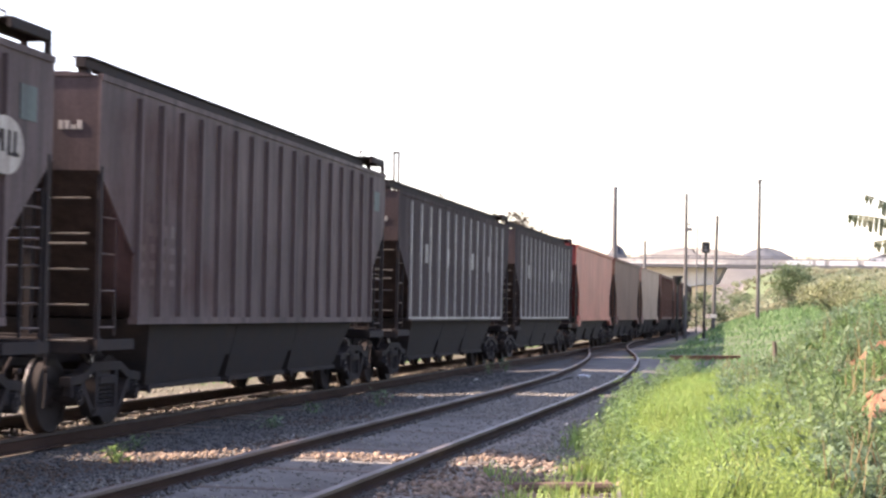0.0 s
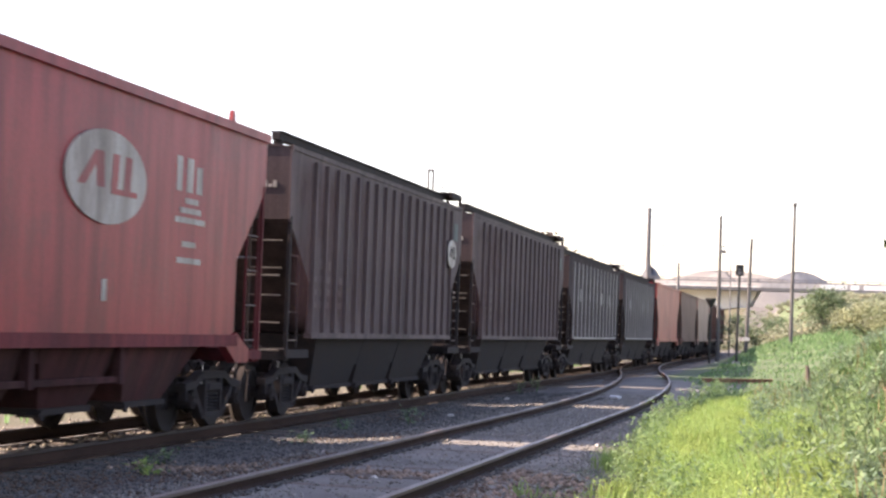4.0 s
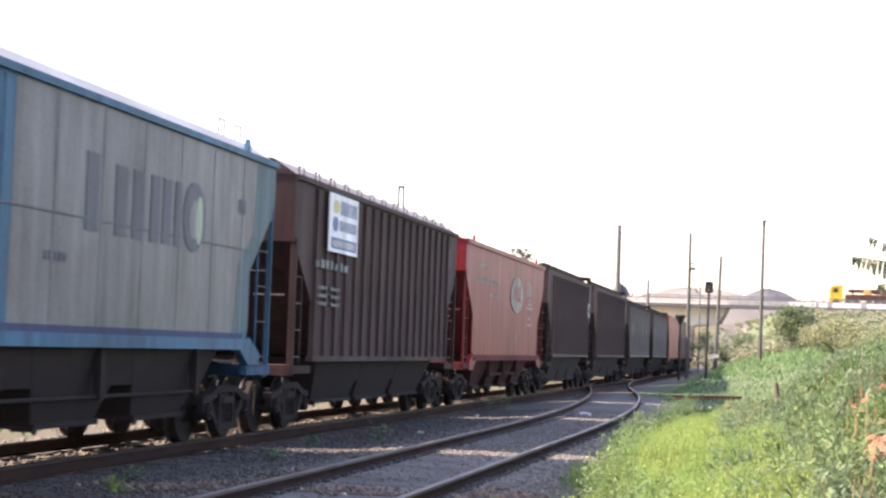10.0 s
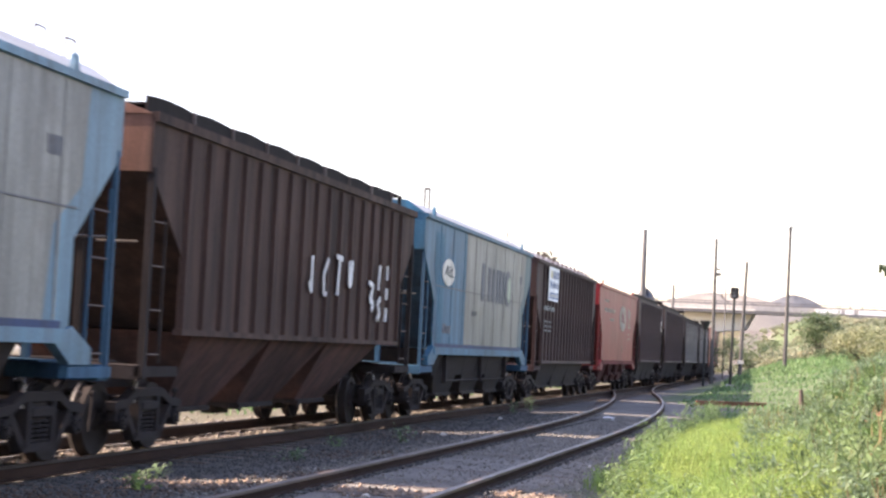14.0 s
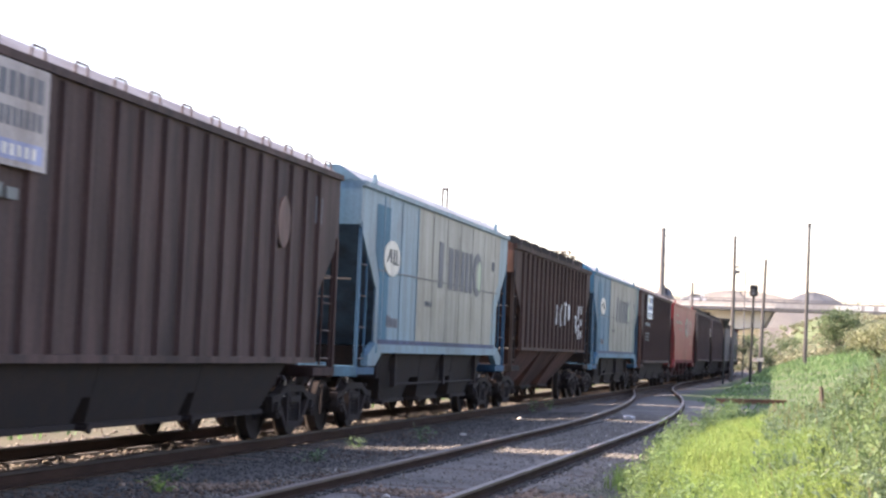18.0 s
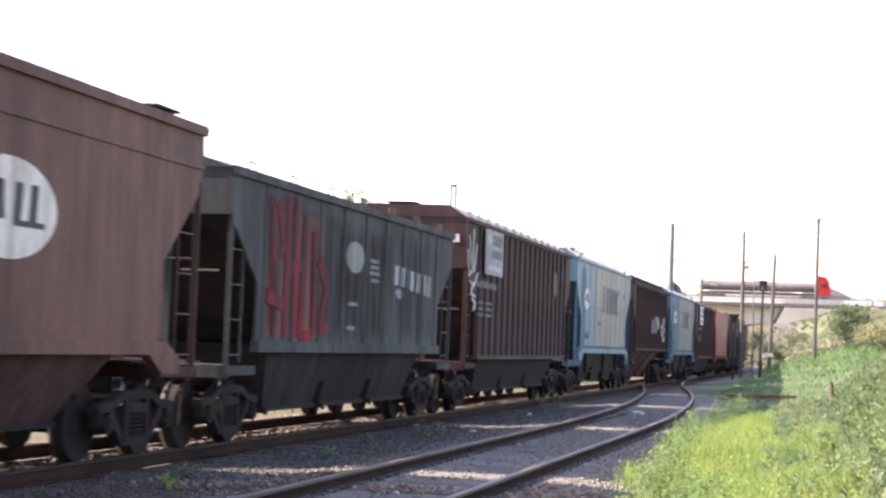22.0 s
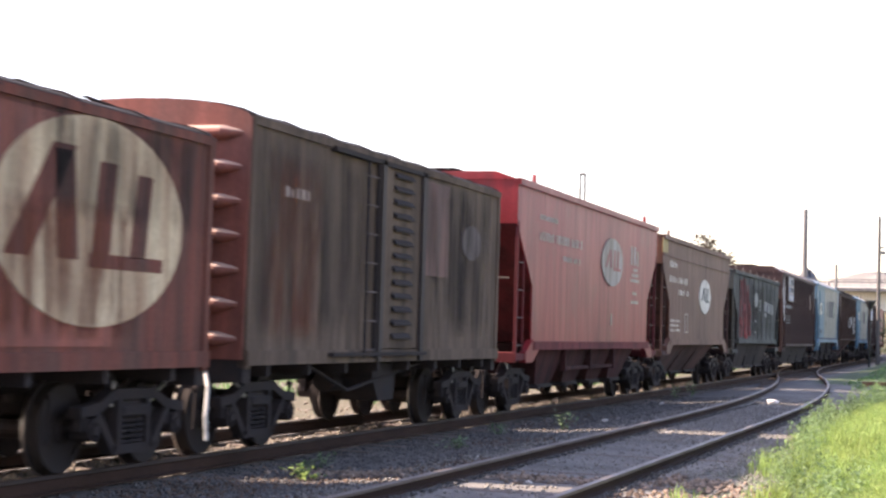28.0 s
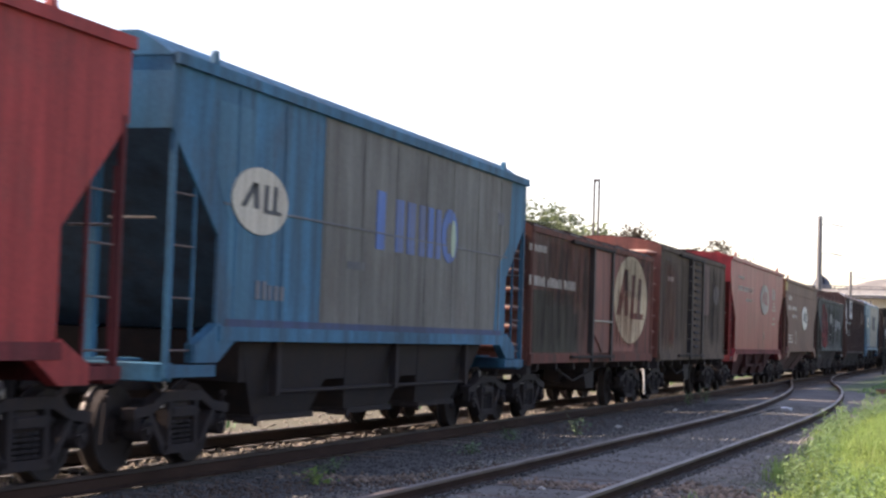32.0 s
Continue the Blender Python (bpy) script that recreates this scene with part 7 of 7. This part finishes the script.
    xy = xy[(np.abs(xy[:, 0] - NEAR_X - 0.835) > 0.1) & (np.abs(xy[:, 0] - NEAR_X + 0.835) > 0.1)]
    stones("leaf_litter", xy, rng.uniform(0.012, 0.036, len(xy)), M_LITTER, rng, "brown dead leaves and soil on the gravel", 0.35)
    for cx, cy, rx, ry, _ in CLAY:
        xy = rng.normal(0, 0.5, (420, 2)) * (1.25 * rx, 1.15 * ry) + (cx, cy)
        stones("clay_lumps", xy, 0.02 + 0.1 * rng.random(len(xy)) ** 2.5, M_CLAY, rng, "red clay lumps on the bank")


ballast()


def clay_heap(x, y, rx, ry, h, seed):
    bm = B()
    n, m = 36, 10
    rings = []
    for j in range(m + 1):
        r = 1 - j / m
        ring = []
        for i in range(n):
            a = 2 * math.pi * i / n
            k = 1 + 0.3 * noise.noise((2 * math.cos(a), 2 * math.sin(a), seed + j * 0.3))
            px, py = x + rx * r * k * math.cos(a), y + ry * r * k * math.sin(a)
            ring.append(bm.verts.new((px, py, ground_z(px, py) - 0.04 + h * (1 - r * r) * (0.8 + 0.5 * noise.noise((px * 4, py * 3, seed)) + 0.75 * noise.noise((px * 11, py * 6, seed))))))
        rings.append(ring)
    for j in range(m):
        for i in range(n):
            k = (i + 1) % n
            bm.faces.new((rings[j][i], rings[j][k], rings[j + 1][k], rings[j + 1][i]))
    bmesh.ops.remove_doubles(bm, verts=bm.verts[:], dist=0.005)
    tagged(part("clay_mound", bm, M_CLAY), "bare red clay mound on the weedy bank", "mound")


for k, (cx, cy, rx, ry, high) in enumerate(CLAY):
    clay_heap(cx, cy, rx, ry, high, k + 1.0)


def small_things():
    # a rusty rail lying across the verge
    w = tagged(new("loose_rail"), "rusty loose rail lying across the grassy verge", "rail")
    xa, ya, xb, yb = -3.92, 60.6, -1.55, 62.9
    L, ang = math.hypot(xb - xa, yb - ya), math.degrees(math.atan2(yb - ya, xb - xa))
    w.matrix_basis = pose((xa + xb) / 2, (ya + yb) / 2, max(ground_z(xa, ya), ground_z(xb, yb)) + 0.14, 0, 0, ang)
    part("web", solid(B(), [(p[0], p[1]) for p in RAIL_FOOT], "x", -L / 2, L / 2), M_RUSTY, w)
    part("head", solid(B(), [(p[0], p[1]) for p in RAIL_HEAD], "x", -L / 2, L / 2), M_RUSTY, w)
    # an old timber by the near end of the verge
    z = ground_z(-1.9, 15.4)
    bm = rod(B(), (-0.45, 0, 0), (0.45, 0.05, 0.01), 0.06, 0.05, 9)
    ob = tagged(part("old_timber", bm, M_OLDWOOD), "short weathered timber lying in rubble", "timber")
    ob.matrix_basis = pose(-1.95, 15.4, z + 0.055, 0, 0, 14)
    bm = rod(B(), (-0.3, 0, 0), (0.3, 0.0, 0.0), 0.045, 0.04, 9)
    ob = tagged(part("old_timber", bm, M_TIE), "short weathered timber lying in rubble", "timber")
    ob.matrix_basis = pose(-2.35, 16.0, ground_z(-2.35, 16.0) + 0.04, 0, 0, -20)
    # a dark stump on the bank
    ob = tagged(part("stump", rod(B(), (0, 0, 0), (-0.07, 0, 0.75), 0.06, 0.04, 8), M_BARK), "thin dark stump among the weeds", "stump")
    ob.matrix_basis = pose(-0.12, 36, ground_z(-0.12, 36))
    # scraps of litter
    rnd = random.Random(9)
    for x, y, s, m, lab in ((-4.47, 17.2, 0.04, M_WHITE, "small white scrap of paper"), (-4.79, 41.5, 0.16, M_BOARD, "crumpled white and blue plastic bag"), (-6.7, 31.2, 0.07, M_WHITE, "white scrap of paper"),
                            (-6.0, 20.5, 0.03, M_WHITE, "small white scrap of paper"), (-3.3, 30.5, 0.04, M_WHITE, "small white scrap of paper"), (-7.2, 40.0, 0.07, M_WHITE, "white scrap of paper"), (-3.0, 24.0, 0.04, M_WHITE, "small white scrap of paper")):
        bm = B()
        bmesh.ops.create_icosphere(bm, subdivisions=1, radius=s)
        for v in bm.verts:
            v.co = Vector((v.co.x * rnd.uniform(0.7, 1.5), v.co.y * rnd.uniform(0.7, 1.4), v.co.z * rnd.uniform(0.3, 0.8)))
        ob = tagged(part("litter", bm, m), lab, "litter")
        ob.matrix_basis = pose(x, y, ground_z(x, y) + 0.3 * s)
    # weeds between the tracks
    rng = np.random.default_rng(15)
    for x, y, h, lab in ((-6.7, 28.0, 0.3, "small green weed growing in gravel"), (-7.55, 46.5, 0.38, "small green weed growing in gravel"), (-6.85, 16.8, 0.17, "low green weed growing in gravel"),
                         (-7.2, 18.1, 0.16, "low green weed growing in gravel"), (-7.6, 44.0, 0.35, "low green weed growing in gravel"), (-7.3, 26.0, 0.15, "low green weed growing in gravel"), (-6.9, 22.5, 0.14, "low green weed growing in gravel")):
        w = tagged(new("weed"), lab, "weed", "weeds in the gravel")
        w.matrix_basis = pose(x, y, ground_z(x, y))
        n = 46
        bm = B()
        for k in range(5):
            a = rng.uniform(0, 2 * np.pi)
            rod(bm, (0, 0, -0.02), (0.1 * math.cos(a), 0.1 * math.sin(a), h * rng.uniform(0.5, 0.9)), 0.006, 0.003, 5)
        part("stem", bm, M_WEED2, w)
        q = np.stack([rng.normal(0, 0.09, n), rng.normal(0, 0.09, n), rng.uniform(0.1, 1.0, n) * h], 1)
        leaves("foliage", q, rng.uniform(0.06, 0.13, n), M_GRASS if y == 16.8 else M_WEED, rng, 0.45, parent=w)


small_things()


def motions():
    """Each wagon rolls along the line and its wheels turn; lorries and cars drive along the highway."""
    for w, s0, length in TRAIN:
        d = length / 2 - 1.02
        rows = []
        for t in range(33):
            s = s0 + travelled(t)
            (xa, ya, _), (xb, yb, _) = main_line(s - d), main_line(s + d)
            rows.append((t, pose((xa + xb) / 2, (ya + yb) / 2, 0, 0, 0, math.degrees(math.atan2(xa - xb, yb - ya)))))
        walk(w, rows)
    turns = [(k / 10, -math.degrees(travelled(k / 10)) / WHEEL_R) for k in range(321)]
    for ws, a in WHEELS:
        walk(ws, [(t, pose(0, a, WHEEL_R, deg)) for t, deg in turns])
    for w, t0, x0, speed, lane in TRUCKS:
        walk(w, [(t, pose(x0 + speed * (t - t0), ROAD_Y + lane, ROAD_Z + 0.03)) for t in (0, 8, 16, 24, 32)])
    for w, t0, x0, speed, lane in CARS:
        walk(w, [(t, pose(x0 + speed * (t - t0), ROAD_Y + lane, ROAD_Z + (0.03 if lane > 0 else -0.97), 0, 0, 0 if speed > 0 else 180)) for t in (0, 8, 16, 24, 32)])


motions()
